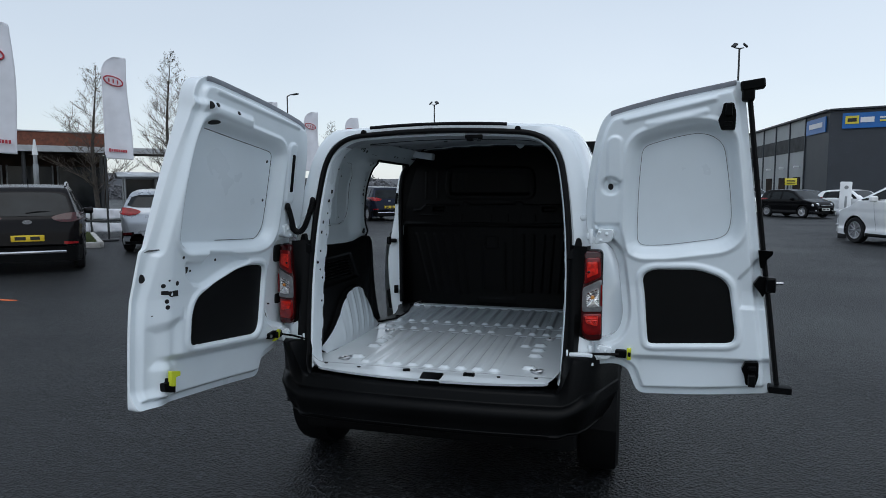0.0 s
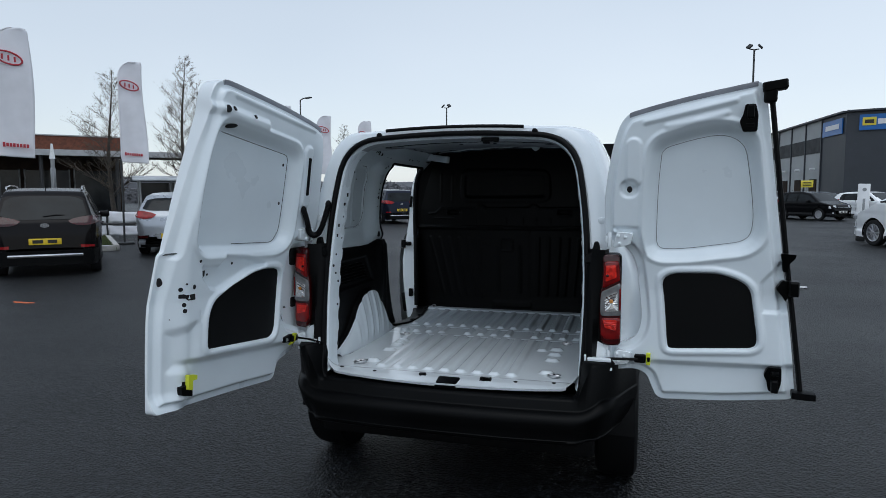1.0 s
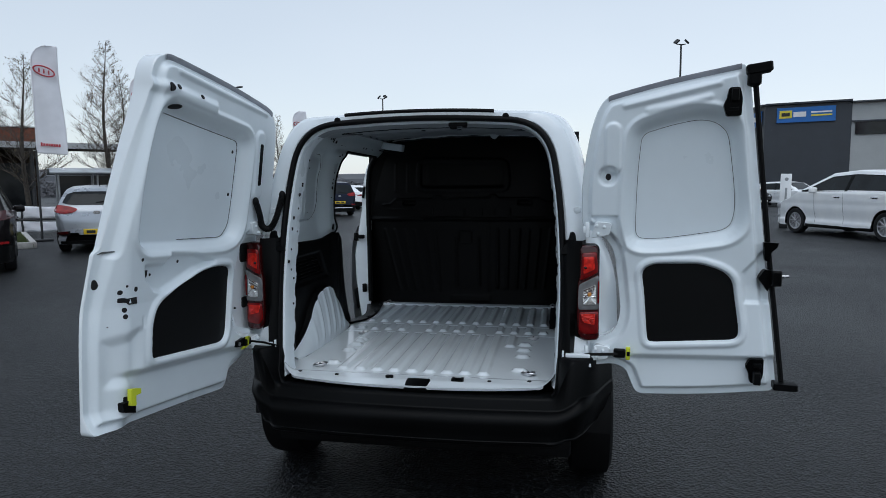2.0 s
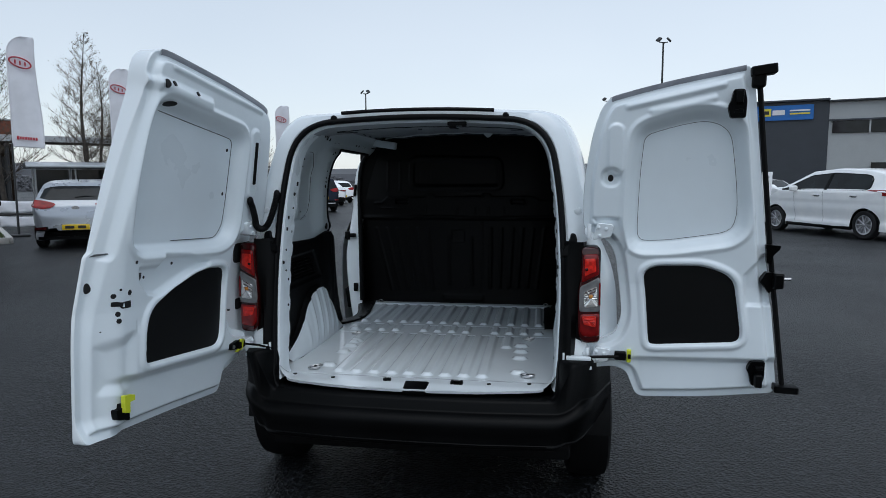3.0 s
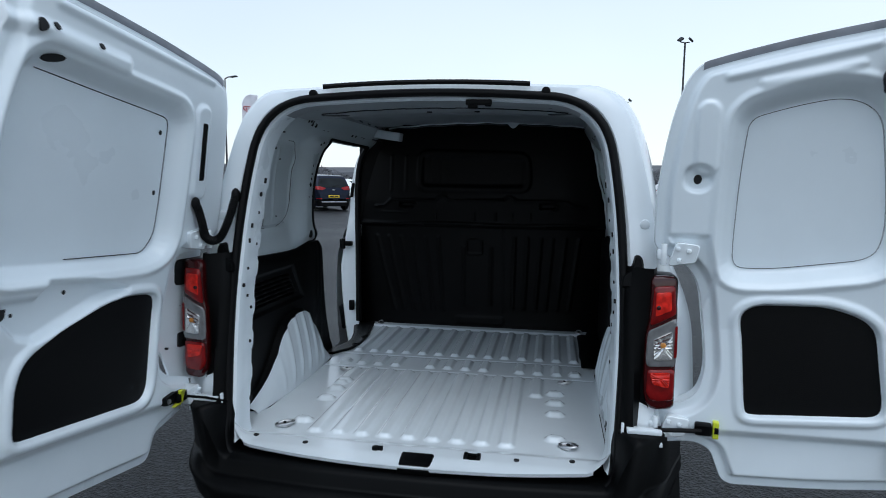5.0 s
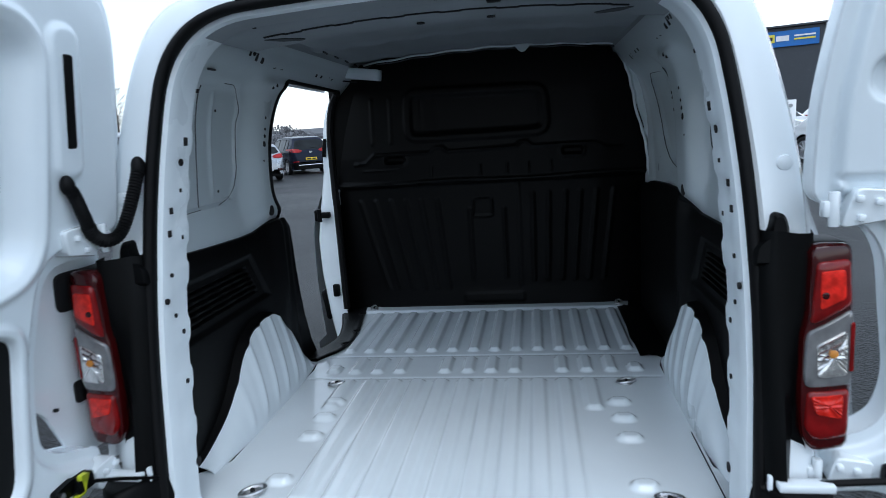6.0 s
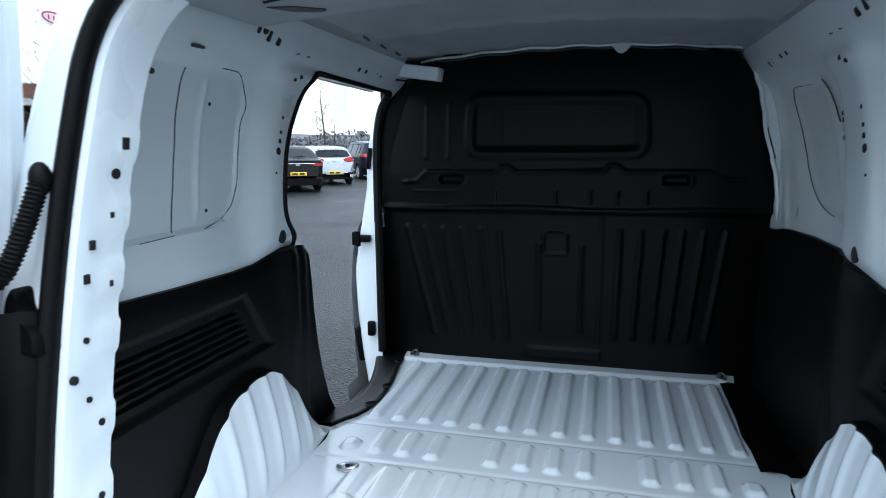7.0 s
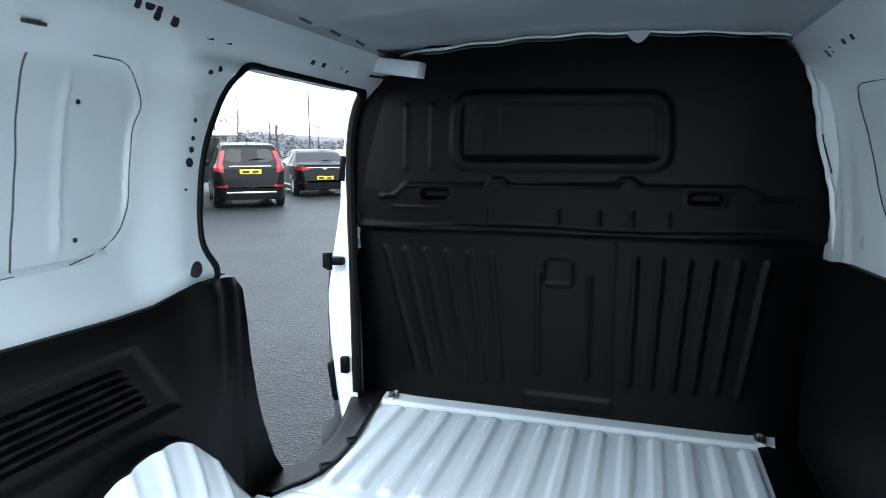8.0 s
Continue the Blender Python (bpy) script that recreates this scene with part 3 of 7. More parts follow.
# striker, latch and bolts along the sill
part("sill_bolt", merge(cyl(0.012, 0.014, (-0.12, 0.03, 0.606), "Z", 12, bevel=0.002), box((0.018, 0.014, 0.018), (-0.105, 0.03, 0.606))), BLACK, floor_panel)
part("sill_latch", merge(box((0.012, 0.03, 0.016), (0.172, 0.03, 0.607)), box((0.012, 0.03, 0.016), (0.212, 0.03, 0.607)),
                         box((0.045, 0.010, 0.008), (0.192, 0.035, 0.610)), box((0.055, 0.034, 0.004), (0.192, 0.03, 0.602))), BLACK, floor_panel)
part("latch_cover", box((0.105, 0.085, 0.03), (0.022, -0.018, 0.588), pose(0, 0, 0, 12, 0, 0), 0.008, 3), BLACK, floor_panel, "black plastic latch cover on the sill")
for x in (-0.36, 0.33, -0.545, 0.50):
    part("sill_plug", cyl(0.009, 0.004, (x, 0.035 if abs(x) < 0.4 else 0.06, 0.6045), "Z", 12), HOLE, floor_panel)

# ribbed wheel housings
arch_top = curve_at([(0.26, 0.612), (0.34, 0.652), (0.42, 0.70), (0.48, 0.76), (0.54, 0.83), (0.60, 0.868), (0.68, 0.884), (0.76, 0.886), (0.82, 0.870), (0.875, 0.822), (0.945, 0.745), (0.99, 0.675), (1.04, 0.60)])
for s in (-1, 1):
    rows = []
    for i in range(91):
        y = 0.26 + 0.815 * i / 90
        top = 0.5 * (float(arch_top(y - 0.02)) + float(arch_top(y + 0.02)))
        row = []
        for j in range(25):
            t = j / 24
            z = 0.596 + (top - 0.596) * t
            yy = y + 0.05 * math.sin(math.pi * i / 90) * t * (0.5 - i / 90)
            bulge = 0.042 * t ** 2.0
            rib = 0.0075 * (0.5 + 0.5 * math.cos((y - 0.30) * 2 * math.pi / 0.088)) ** 5 * float(step(0.0, 0.3, t)) * float(step(0.4, 0.55, y))
            dim = 0.02 * (abs(i / 90 - 0.5) * 2) ** 3
            row.append((s * (0.618 + bulge + dim - rib), yy, z))
        rows.append(row)
    lip = [[(r[-1][0] - s * 0.001, r[-1][1], r[-1][2] - 0.001), (r[-1][0], r[-1][1], r[-1][2] + 0.004), (s * 0.712, r[-1][1], r[-1][2] + 0.012)] for r in rows]
    part("trim_lip", mesh_of("trim_lip", *lattice(lip), 50), TRIM, van)
    v, f = lattice(rows)
    part("wheel_housing", mesh_of("wheel_housing", v, f, 50), INNER, van, "white painted ribbed wheel housing")

# lower black trim of the load space
trim_top = curve_at([(0.10, 1.172), (0.33, 1.166), (0.5, 1.158), (0.70, 1.152), (0.80, 1.154), (0.86, 1.166), (0.92, 1.175), (1.00, 1.174), (1.05, 1.166), (1.14, 1.155), (1.7, 1.16), (1.8, 1.16)])
trim_top_far = curve_at([(0.10, 1.162), (0.5, 1.150), (0.79, 1.152), (0.86, 1.165), (0.97, 1.188), (1.05, 1.195), (1.27, 1.197), (1.57, 1.184), (1.70, 1.162), (1.8, 1.157)])
front_edge = curve_at([(0.585, 1.222), (0.66, 1.172), (0.78, 1.128), (0.86, 1.108), (0.97, 1.090), (1.06, 1.082), (1.14, 1.070), (1.18, 1.040)])
for s in (-1, 1):
    ny, nz = 150, 230
    rows = []
    for j in range(nz + 1):
        row = []
        for i in range(ny + 1):
            a = i / ny
            z0 = 0.585 + (1.17 - 0.585) * j / nz
            y0 = float(np.interp(z0, [0.585, 0.65, 0.75, 1.17], [0.28, 0.235, 0.205, 0.245]))
            y1 = float(front_edge(z0)) if s < 0 else 1.80
            y = y0 + (y1 - y0) * a
            top = float(trim_top(y) if s < 0 else trim_top_far(y))
            z = 0.585 + (top - 0.585) * j / nz
            x = 0.688 + 0.010 * min(1.0, max(0.0, (z - top + 0.044) / 0.042)) ** 2
            # vent recess with a slanting end, and its six slots
            end = 0.762 - 0.70 * (z - 0.967)
            d = max(0.262 - y, y - end - 0.045, 0.940 - z, z - 1.084)
            x += 0.010 * float(step(0.014, -0.006, d))
            if d < -0.004:
                ph = (z - 0.967) / 0.0178 + 0.5
                if 0 < ph < 6:
                    x += 0.012 * float(step(0.30, 0.16, abs(ph - math.floor(ph) - 0.5))) * float(step(0.0, -0.010, max(0.292 - y, y - end)))
            x -= 0.028 * math.exp(-((y - 0.935) / 0.05) ** 2) * float(step(0.65, 1.0, z))
            x -= 0.010 * math.exp(-((y - 1.02) / 0.03) ** 2)
            row.append((s * x, y, z))
        rows.append(row)
    rows.append([(s * (abs(p[0]) + 0.022), p[1], p[2] + 0.004) for p in rows[-1]])
    # return edges
    v, f = lattice(rows)
    base = len(v)
    ring = [r[-1] for r in rows]
    v += [(s * (abs(p[0]) + 0.02), p[1] + 0.010, p[2]) for p in ring] + [(s * (abs(p[0]) + 0.10), p[1] + 0.012, p[2]) for p in ring]
    n, m = ny + 1, len(rows)
    for k in range(m - 1):
        f.append((k * n + ny, (k + 1) * n + ny, base + k + 1, base + k))
        f.append((base + k, base + k + 1, base + m + k + 1, base + m + k))
    part("side_trim", mesh_of("side_trim", v, f, 45), TRIM, van, "black moulded plastic trim with louvred vents")

# plastic tread beside the side opening, floor edge on the other side
tread_in = curve_at([(1.08, 0.640), (1.13, 0.612), (1.165, 0.588), (1.22, 0.570), (1.30, 0.563), (1.40, 0.568), (1.49, 0.580), (1.64, 0.606), (1.80, 0.628)])
tread_out = curve_at([(1.08, 0.76), (1.217, 0.700), (1.272, 0.674), (1.342, 0.658), (1.437, 0.661), (1.537, 0.683), (1.623, 0.705), (1.80, 0.760)])
rows = []
for i in range(60):
    y = 1.08 + 0.72 * i / 59
    a, b = float(tread_in(y)), float(tread_out(y))
    rows.append([(-a + 0.004, y, 0.603), (-a + 0.002, y, 0.609), (-a - 0.006, y, 0.611), (-a - 0.014, y, 0.607), (-a - (b - a) * 0.35, y, 0.601), (-a - (b - a) * 0.75, y, 0.598),
                 (-b + 0.012, y, 0.597), (-b + 0.009, y, 0.593), (-b + 0.004, y, 0.593), (-b, y, 0.588), (-b - 0.004, y, 0.560), (-b + 0.01, y, 0.30)])
v, f = lattice(rows)
part("step_tread", mesh_of("step_tread", v, f, 50), TRIM, van, "black plastic sill tread")
rows = [[(0.57, y, 0.602), (0.60, y, 0.607), (0.66, y, 0.600), (0.735, y, 0.590)] for y in np.linspace(1.08, 1.82, 12)]
part("side_ledge", mesh_of("side_ledge", *lattice(rows)), TRIM, van)
for y in (1.235, 1.40, 1.66):
    e = -float(tread_in(y))
    rod("tread_clip", [(e + 0.002, y - 0.022, 0.612), (e - 0.012, y - 0.012, 0.613), (e - 0.022, y + 0.004, 0.612), (e - 0.006, y + 0.018, 0.612), (e + 0.004, y + 0.026, 0.610)], 0.0042, RUBBER, van, 6)

# bulkhead
nx, nz = 200, 190
half = curve_at([(0.58, 0.735), (1.15, 0.725), (1.25, 0.715), (1.45, 0.69), (1.58, 0.655), (1.66, 0.62), (1.72, 0.58), (1.78, 0.45)])
back = curve_at([(0.58, 1.79), (0.70, 1.785), (1.10, 1.745), (1.195, 1.735), (1.21, 1.715), (1.34, 1.70), (1.60, 1.695), (1.78, 1.70)])
gx, gz = np.meshgrid(np.linspace(-1, 1, nx + 1), np.linspace(0.585, 1.775, nz + 1))
half_l = curve_at([(0.58, 0.735), (1.10, 0.722), (1.18, 0.705), (1.30, 0.680), (1.45, 0.640), (1.58, 0.595), (1.66, 0.562), (1.72, 0.53), (1.78, 0.42)])
gx = np.where(gx < 0, gx * half_l(gz), gx * half(gz))
rows = [[(-float(half_l(z)) + 0.06, 1.775, z), (-float(half_l(z)) - 0.01, 1.765, z), (-max(lining_x(1.5, z, -1), 0.655) - 0.014, 1.752, z)] for z in np.linspace(1.20, 1.70, 24)]
part("bulkhead_post", mesh_of("bulkhead_post", *lattice(rows), 50), BULK, van)
rel = np.zeros_like(gx)


def bar(x0, z0, x1, z1, w, h):
    """A pressed line from one place to another."""
    ex, ez = x1 - x0, z1 - z0
    t = np.clip(((gx - x0) * ex + (gz - z0) * ez) / (ex * ex + ez * ez), 0, 1)
    d = np.hypot(gx - x0 - t * ex, gz - z0 - t * ez)
    return h * step(w, w * 0.35, d)


def loop_line(poly, w, h):
    return h * step(w, w * 0.3, np.abs(psdf(gx, gz, poly)))


for k in range(8):
    xk = -0.60 + 0.0735 * k
    if k < 6:
        rel = np.maximum(rel, bar(xk, 1.135, xk + 0.10 * (1 - k / 7), 0.70, 0.012, 0.008))
for xk in (0.207, 0.28, 0.355, 0.42, 0.492, 0.568):
    rel = np.maximum(rel, bar(xk, 1.14, xk - 0.045 * (xk - 0.15) / 0.4, 0.73, 0.012, 0.008))
for xk in (-0.084, 0.074):
    rel = np.maximum(rel, bar(xk, 1.08, xk, 0.74, 0.010, 0.006))
rel = np.maximum(rel, loop_line(round_poly([(-0.066, 1.045), (-0.066, 1.13), (0.022, 1.13), (0.022, 1.045)], 0.015, 3), 0.007, 0.005))
rel = np.maximum(rel, bar(0.142, 1.20, 0.142, 0.70, 0.006, 0.004))
WIN = round_poly([(-0.325, 1.418), (0.255, 1.418), (0.275, 1.45), (0.265, 1.600), (-0.325, 1.615), (-0.335, 1.47)], 0.045, 5)
dw = psdf(gx, gz, WIN)
rel = np.maximum(rel, 0.010 * step(0.026, 0.014, dw) * step(-0.016, -0.004, dw))
for xk in (-0.30, -0.275, -0.21):
    rel = np.maximum(rel, bar(xk, 1.58, xk, 1.46, 0.008, 0.003))
for xk in (-0.497, -0.412):
    rel = np.maximum(rel, bar(xk, 1.595, xk - 0.006, 1.405, 0.010, 0.007))
line = [(-0.60, 1.312), (-0.545, 1.318), (-0.505, 1.352), (-0.245, 1.350), (-0.222, 1.372), (-0.190, 1.372), (-0.165, 1.352), (0.145, 1.356), (0.16, 1.376), (0.19, 1.376), (0.215, 1.354), (0.485, 1.354), (0.525, 1.330), (0.60, 1.326)]
for a, b in zip(line, line[1:]):
    rel = np.maximum(rel, bar(*a, *b, 0.009, 0.008))
for cx in (-0.408, 0.387):
    rel = np.maximum(rel, 0.004 * step(0.010, 0.004, np.abs(rbox(gx, gz, cx, 1.325, 0.050, 0.023, 0.02))))
for xk in (-0.24, -0.02, 0.10, 0.19, 0.29):
    rel = np.maximum(rel, bar(xk, 1.285, xk, 1.235, 0.006, 0.005))
rel = np.maximum(rel, bar(-0.56, 1.28, -0.40, 1.28, 0.006, 0.003))
rel = np.maximum(rel, 0.010 * step(0.014, 0.004, np.abs(gz - 1.216 + 0.004 * np.sin(gx * 9))))
for cx in (-0.408, 0.387):
    rel -= 0.020 * step(0.004, -0.006, rbox(gx, gz, cx, 1.325, 0.045, 0.015, 0.014))
rel -= 0.008 * step(-0.012, -0.03, dw)
rel += 0.006 * step(0.004, -0.004, rbox(gx, gz, 0.01, 0.648, 0.142, 0.022, 0.012))
gy = back(gz) + 0.05 * np.clip((np.abs(gx) - 0.45) / 0.28, 0, 1) ** 2 - rel
zz = gz.copy()
v, f = lattice([[(gx[i, j], gy[i, j], zz[i, j]) for j in range(nx + 1)] for i in range(nz + 1)])
bulkhead = part("bulkhead", mesh_of("bulkhead", v, f, 50), BULK, van, "black painted pressed steel bulkhead")
part("bulkhead_back", box((1.5, 0.03, 1.25), (0, 1.90, 1.18), None, 0.0), BULK, van)
# wavy white lip along the roof, with its nub, and the bracket on the cant rail
pts = [(x, 1.680 + 0.03 * (abs(x) / 0.6) ** 2, 1.783 - 0.034 * (abs(x - 0.05) / 0.6) ** 2 + 0.0022 * math.sin(x * 38)) for x in np.linspace(-0.52, 0.59, 60)]
rod("roof_lip", pts, 0.0045, SHADED_LINING, van, 8)
pts = [(x, y + 0.004, z - 0.010) for x, y, z in pts]
rod("roof_joint", pts, 0.003, SEALANT_RECESS, van, 5)
part("roof_tab", mesh_of("roof_tab", *plate(round_poly([(0.155, 1.780), (0.223, 1.780), (0.204, 1.758), (0.188, 1.750), (0.172, 1.758)], 0.006, 3), lambda a, b, d: (a, d, b), 1.676, 1.684)), SHADED_LINING, van)
part("cant_bracket", box((0.290, 0.060, 0.048), (-0.582, 1.69, 1.722), pose(0, 0, 0, 0, 8.5, -6), 0.006, 3), INNER, van, "white steel bracket on the roof rail")
# thin dark line along the bracket's lower edge
part("bracket_line", box((0.16, 0.004, 0.007), (-0.62, 1.655, 1.690), pose(0, 0, 0, 0, 8.5, -6), 0.001), HOLE, van)
for k in range(4):
    rod("rail_clip", [(-0.478 - 0.006 * k, 1.02 + 0.15 * k, 1.7335), (-0.482 - 0.006 * k, 1.07 + 0.15 * k, 1.732)], 0.0035, SEALANT_RECESS, van, 5)
# uneven white flange between bulkhead and wall
flange = curve_at([(1.16, 0.712), (1.20, 0.706), (1.26, 0.700), (1.34, 0.690), (1.364, 0.686), (1.385, 0.676), (1.40, 0.676), (1.47, 0.655), (1.48, 0.650), (1.56, 0.640), (1.57, 0.634), (1.63, 0.626), (1.645, 0.614), (1.69, 0.606), (1.745, 0.585)])
rows = []
for k in range(70):
    z = 1.15 + 0.60 * k / 69
    a = float(flange(z - 0.012) + flange(z) + flange(z + 0.012)) / 3 + 0.0006 * math.sin(z * 90)
    rows.append([(a + 0.002, 1.715, z), (a, 1.698, z), (a + 0.004, 1.692, z), (a + 0.009, 1.692, z), (a + 0.012, 1.700, z), (a + 0.020, 1.712, z), (a + 0.05, 1.715, z)])
part("bulkhead_flange", mesh_of("bulkhead_flange", *lattice(rows), 45), INNER, van, "uneven white steel flange beside the bulkhead")
rod("flange_joint", [(float(flange(z)) + 0.013, 1.699, z) for z in np.linspace(1.40, 1.50, 12)], 0.0025, HOLE, van, 5)

# ---- small holes, plugs and sealant lines of the lining ----
# dark patches on the wall stand for the shade inside its holes
def wall_disc(y, z, r, s=-1, square=False, x=None, name="hole_patch", rx=1.0, mat=HOLE):
    xx = (wall_x(z) if x is None else x)
    bm = box((0.006, r * 2 * rx, r * 2), (s * xx, y, z), None, 0.001) if square else cyl(r, 0.006, (0, 0, 0), "X", 16, bevel=0.001)
    if not square:
        bmesh.ops.transform(bm, matrix=Matrix.Translation((s * xx, y, z)), verts=bm.verts)
    part(name, bm, mat, frame_inner)


for s in (-1, 1):
    wall_disc(0.892, 1.213, 0.018, s, x=lining_x(0.892, 1.213, s) + 0.0015, name="rubber_plug")
    for y, z, r in ((0.905, 1.523, 0.005), (0.900, 1.486, 0.005), (0.896, 1.463, 0.0065), (0.889, 1.437, 0.010), (0.875, 1.382, 0.003), (0.920, 1.620, 0.006), (0.946, 1.628, 0.006)):
        wall_disc(y, z, r, s, x=lining_x(y, z, s) + 0.0015)
    wall_disc(0.675, 1.545, 0.0045, s, x=lining_x(0.675, 1.545, s) + 0.001)
    wall_disc(0.655, 1.305, 0.004, s, True, x=lining_x(0.655, 1.305, s) + 0.001)

    def on_rail(z, y, d=0.0):
        """A point of the steep roof rail, d in from its face."""
        x = float(np.interp(z, [1.642, 1.685, 1.732], [0.650, 0.607, 0.585]))
        return Vector((s * (x - d * 0.75), y, z - d * 0.6))

    def rail_hole(z, y, w, h, round_=False):
        o = round_poly([(-w / 2, -h / 2), (w / 2, -h / 2), (w / 2, h / 2), (-w / 2, h / 2)], min(w, h) * (0.5 if round_ else 0.12), 3)
        me = mesh_of("slot", *plate(o, lambda p, q, d: on_rail(z + q * 0.75, y + p, d), -0.004, 0.0025))
        part("slot", me, HOLE, frame_inner)
    for z, y, w, h in ((1.687, 0.898, 0.020, 0.021), (1.687, 0.956, 0.020, 0.021), (1.705, 1.113, 0.011, 0.018), (1.686, 1.302, 0.020, 0.014), (1.686, 1.36, 0.020, 0.014), (1.684, 1.46, 0.012, 0.018), (1.680, 1.50, 0.016, 0.020)):
        rail_hole(z, y, w, h)
    for z, y, w, h in ((1.708, 0.695, 0.014, 0.020), (1.718, 0.722, 0.024, 0.034), (1.702, 0.745, 0.014, 0.028), (1.711, 0.790, 0.018, 0.050), (1.714, 0.818, 0.009, 0.026), (1.708, 0.838, 0.009, 0.014), (1.728, 0.93, 0.055, 0.012)):
        rail_hole(z, y, w, h * 1.45, True)
    # grey strip paints the shade of a shallow recess
    wall_disc(0.54, 1.648, 0.0028, s, True, x=0.646, rx=7.0, mat=SEALANT_RECESS)
    # row of holes down the rear pillar
    for z, y, r, sq in ((1.572, 0.296, 0.005, False), (1.455, 0.244, 0.0095, True), (1.408, 0.228, 0.0085, False), (1.344, 0.217, 0.0045, True), (1.301, 0.179, 0.0075, True), (1.25, 0.166, 0.0075, True),
                        (1.235, 0.21, 0.005, True), (1.155, 0.158, 0.005, False), (1.10, 0.130, 0.007, False), (1.06, 0.155, 0.005, False), (1.017, 0.171, 0.006, False), (0.90, 0.155, 0.006, False), (0.70, 0.145, 0.011, False)):
        tilt = math.degrees(math.atan2(open_x(z - 0.05) - open_x(z + 0.05), 0.1))
        hb = box((0.005, r * 1.4, r * 2), (0, 0, 0), None, 0.001) if sq else cyl(r, 0.005, (0, 0, 0), "X", 14)
        rel_y = y - y_open(z)
        xo = open_x(z) - 0.0056 - rib_at(z, float(np.interp(rel_y, [0.05, 0.062, 0.075, 0.09], [0, 0.55, 0.95, 1.0])))
        bmesh.ops.transform(hb, matrix=Matrix.Translation((s * xo, y, z)) @ pose(0, 0, 0, 0, -s * tilt, 0), verts=hb.verts)
        part("frame_hole", hb, HOLE, frame_inner)

# joints of the wall panels
def wall_line(s, pts, r, count=60):
    pts = resample(round_poly(pts, 0.03, 5, closed=False), count)
    rod("panel_joint", [(s * (lining_x(q.x, q.y, s) - 0.0010), q.x + 0.0006 * math.sin(q.y * 70), q.y) for q in pts], r, SEALANT_RECESS, frame_inner, 5)


for s in (-1, 1):
    wall_line(s, [(0.680, 1.622), (0.760, 1.621), (0.797, 1.592), (0.812, 1.546), (0.792, 1.505), (0.777, 1.393), (0.768, 1.332), (0.722, 1.281), (0.632, 1.265)], 0.0013, 110)
    wall_line(s, [(0.566, 1.612), (0.556, 1.44), (0.527, 1.268)], 0.0017)
    wall_line(s, [(0.527, 1.264), (0.42, 1.262)], 0.0009)
wall_line(1, [(1.304, 1.606), (1.531, 1.612), (1.572, 1.598), (1.573, 1.557), (1.503, 1.454), (1.431, 1.357), (1.364, 1.305), (1.283, 1.274), (1.19, 1.261)], 0.0013, 80)
wall_line(1, [(1.264, 1.612), (1.219, 1.551), (1.195, 1.50)], 0.0020)
wall_line(1, [(1.068, 1.31), (1.048, 1.263)], 0.0020)
for z in (1.515, 1.50, 1.46):
    wall_disc(1.02, z, 0.005, 1, True, x=lining_x(1.02, z, 1) + 0.001)
# roof header with its joint, holes and catch
def header_z(x):
    return 1.725 - 0.024 * (x / 0.57) ** 2


rows = []
for y, dz in ((0.322, 0.012), (0.338, 0.001), (0.42, 0.0), (0.56, 0.001), (0.632, 0.002), (0.640, 0.006), (0.644, 0.020), (0.644, 0.07)):
    rows.append([(x, y + 0.035 * (x / 0.57) ** 2, header_z(x) + dz) for x in np.linspace(-0.575, 0.575, 60)])
header = part("roof_header", mesh_of("roof_header", *lattice(rows), 50), SHADED_ROOF, van, "white header beam above the rear opening, its shade put into the grey colour")
pts = [(x, 0.435 + 0.05 * (x / 0.5) ** 2 + (0.010 if math.sin(x * 46) > 0.4 else 0.0), header_z(x) - 0.0005) for x in np.linspace(-0.46, 0.46, 140)]
rod("header_joint", pts, 0.0034, HOLE, header, 5)
for x, y in ((-0.062, 0.575), (0.124, 0.565)):
    part("header_hole", cyl(0.0105, 0.004, (x, y, header_z(x) - 0.0005), "Z", 16), HOLE, header)
# grey plates paint the shaded recesses at the header's ends
for s in (-1, 1):
    o = round_poly([(s * 0.478, 0.512), (s * 0.448, 0.572), (s * 0.400, 0.604), (s * 0.385, 0.590), (s * 0.430, 0.536)], 0.008, 3)
    part("header_slot", mesh_of("header_slot", *plate(o, lambda a, b, d: (a, b, header_z(a) - 0.0005 + d), -0.001, 0.004)), SEALANT_RECESS, header)
for x, y, r in ((-0.10, 0.30, 0.008), (0.02, 0.30, 0.007), (0.40, 0.33, 0.006), (-0.42, 0.33, 0.005)):
    part("header_hole", cyl(r, 0.006, (x, y, 1.7255 - 0.03 * (x / 0.57) ** 2), "Z", 14), HOLE, header)
part("roof_catch", merge(box((0.085, 0.02, 0.018), (0.17, 0.225, 1.717)), box((0.03, 0.03, 0.03), (0.15, 0.232, 1.712)), box((0.02, 0.02, 0.02), (0.20, 0.23, 1.714))), BLACK, frame_inner, "black door catch in the roof frame")

# ---- rubber seal and rear face ----
loop = [p for p in resample(OPENING, 220, True)]
cen = Vector((0, CZ))
rows = []
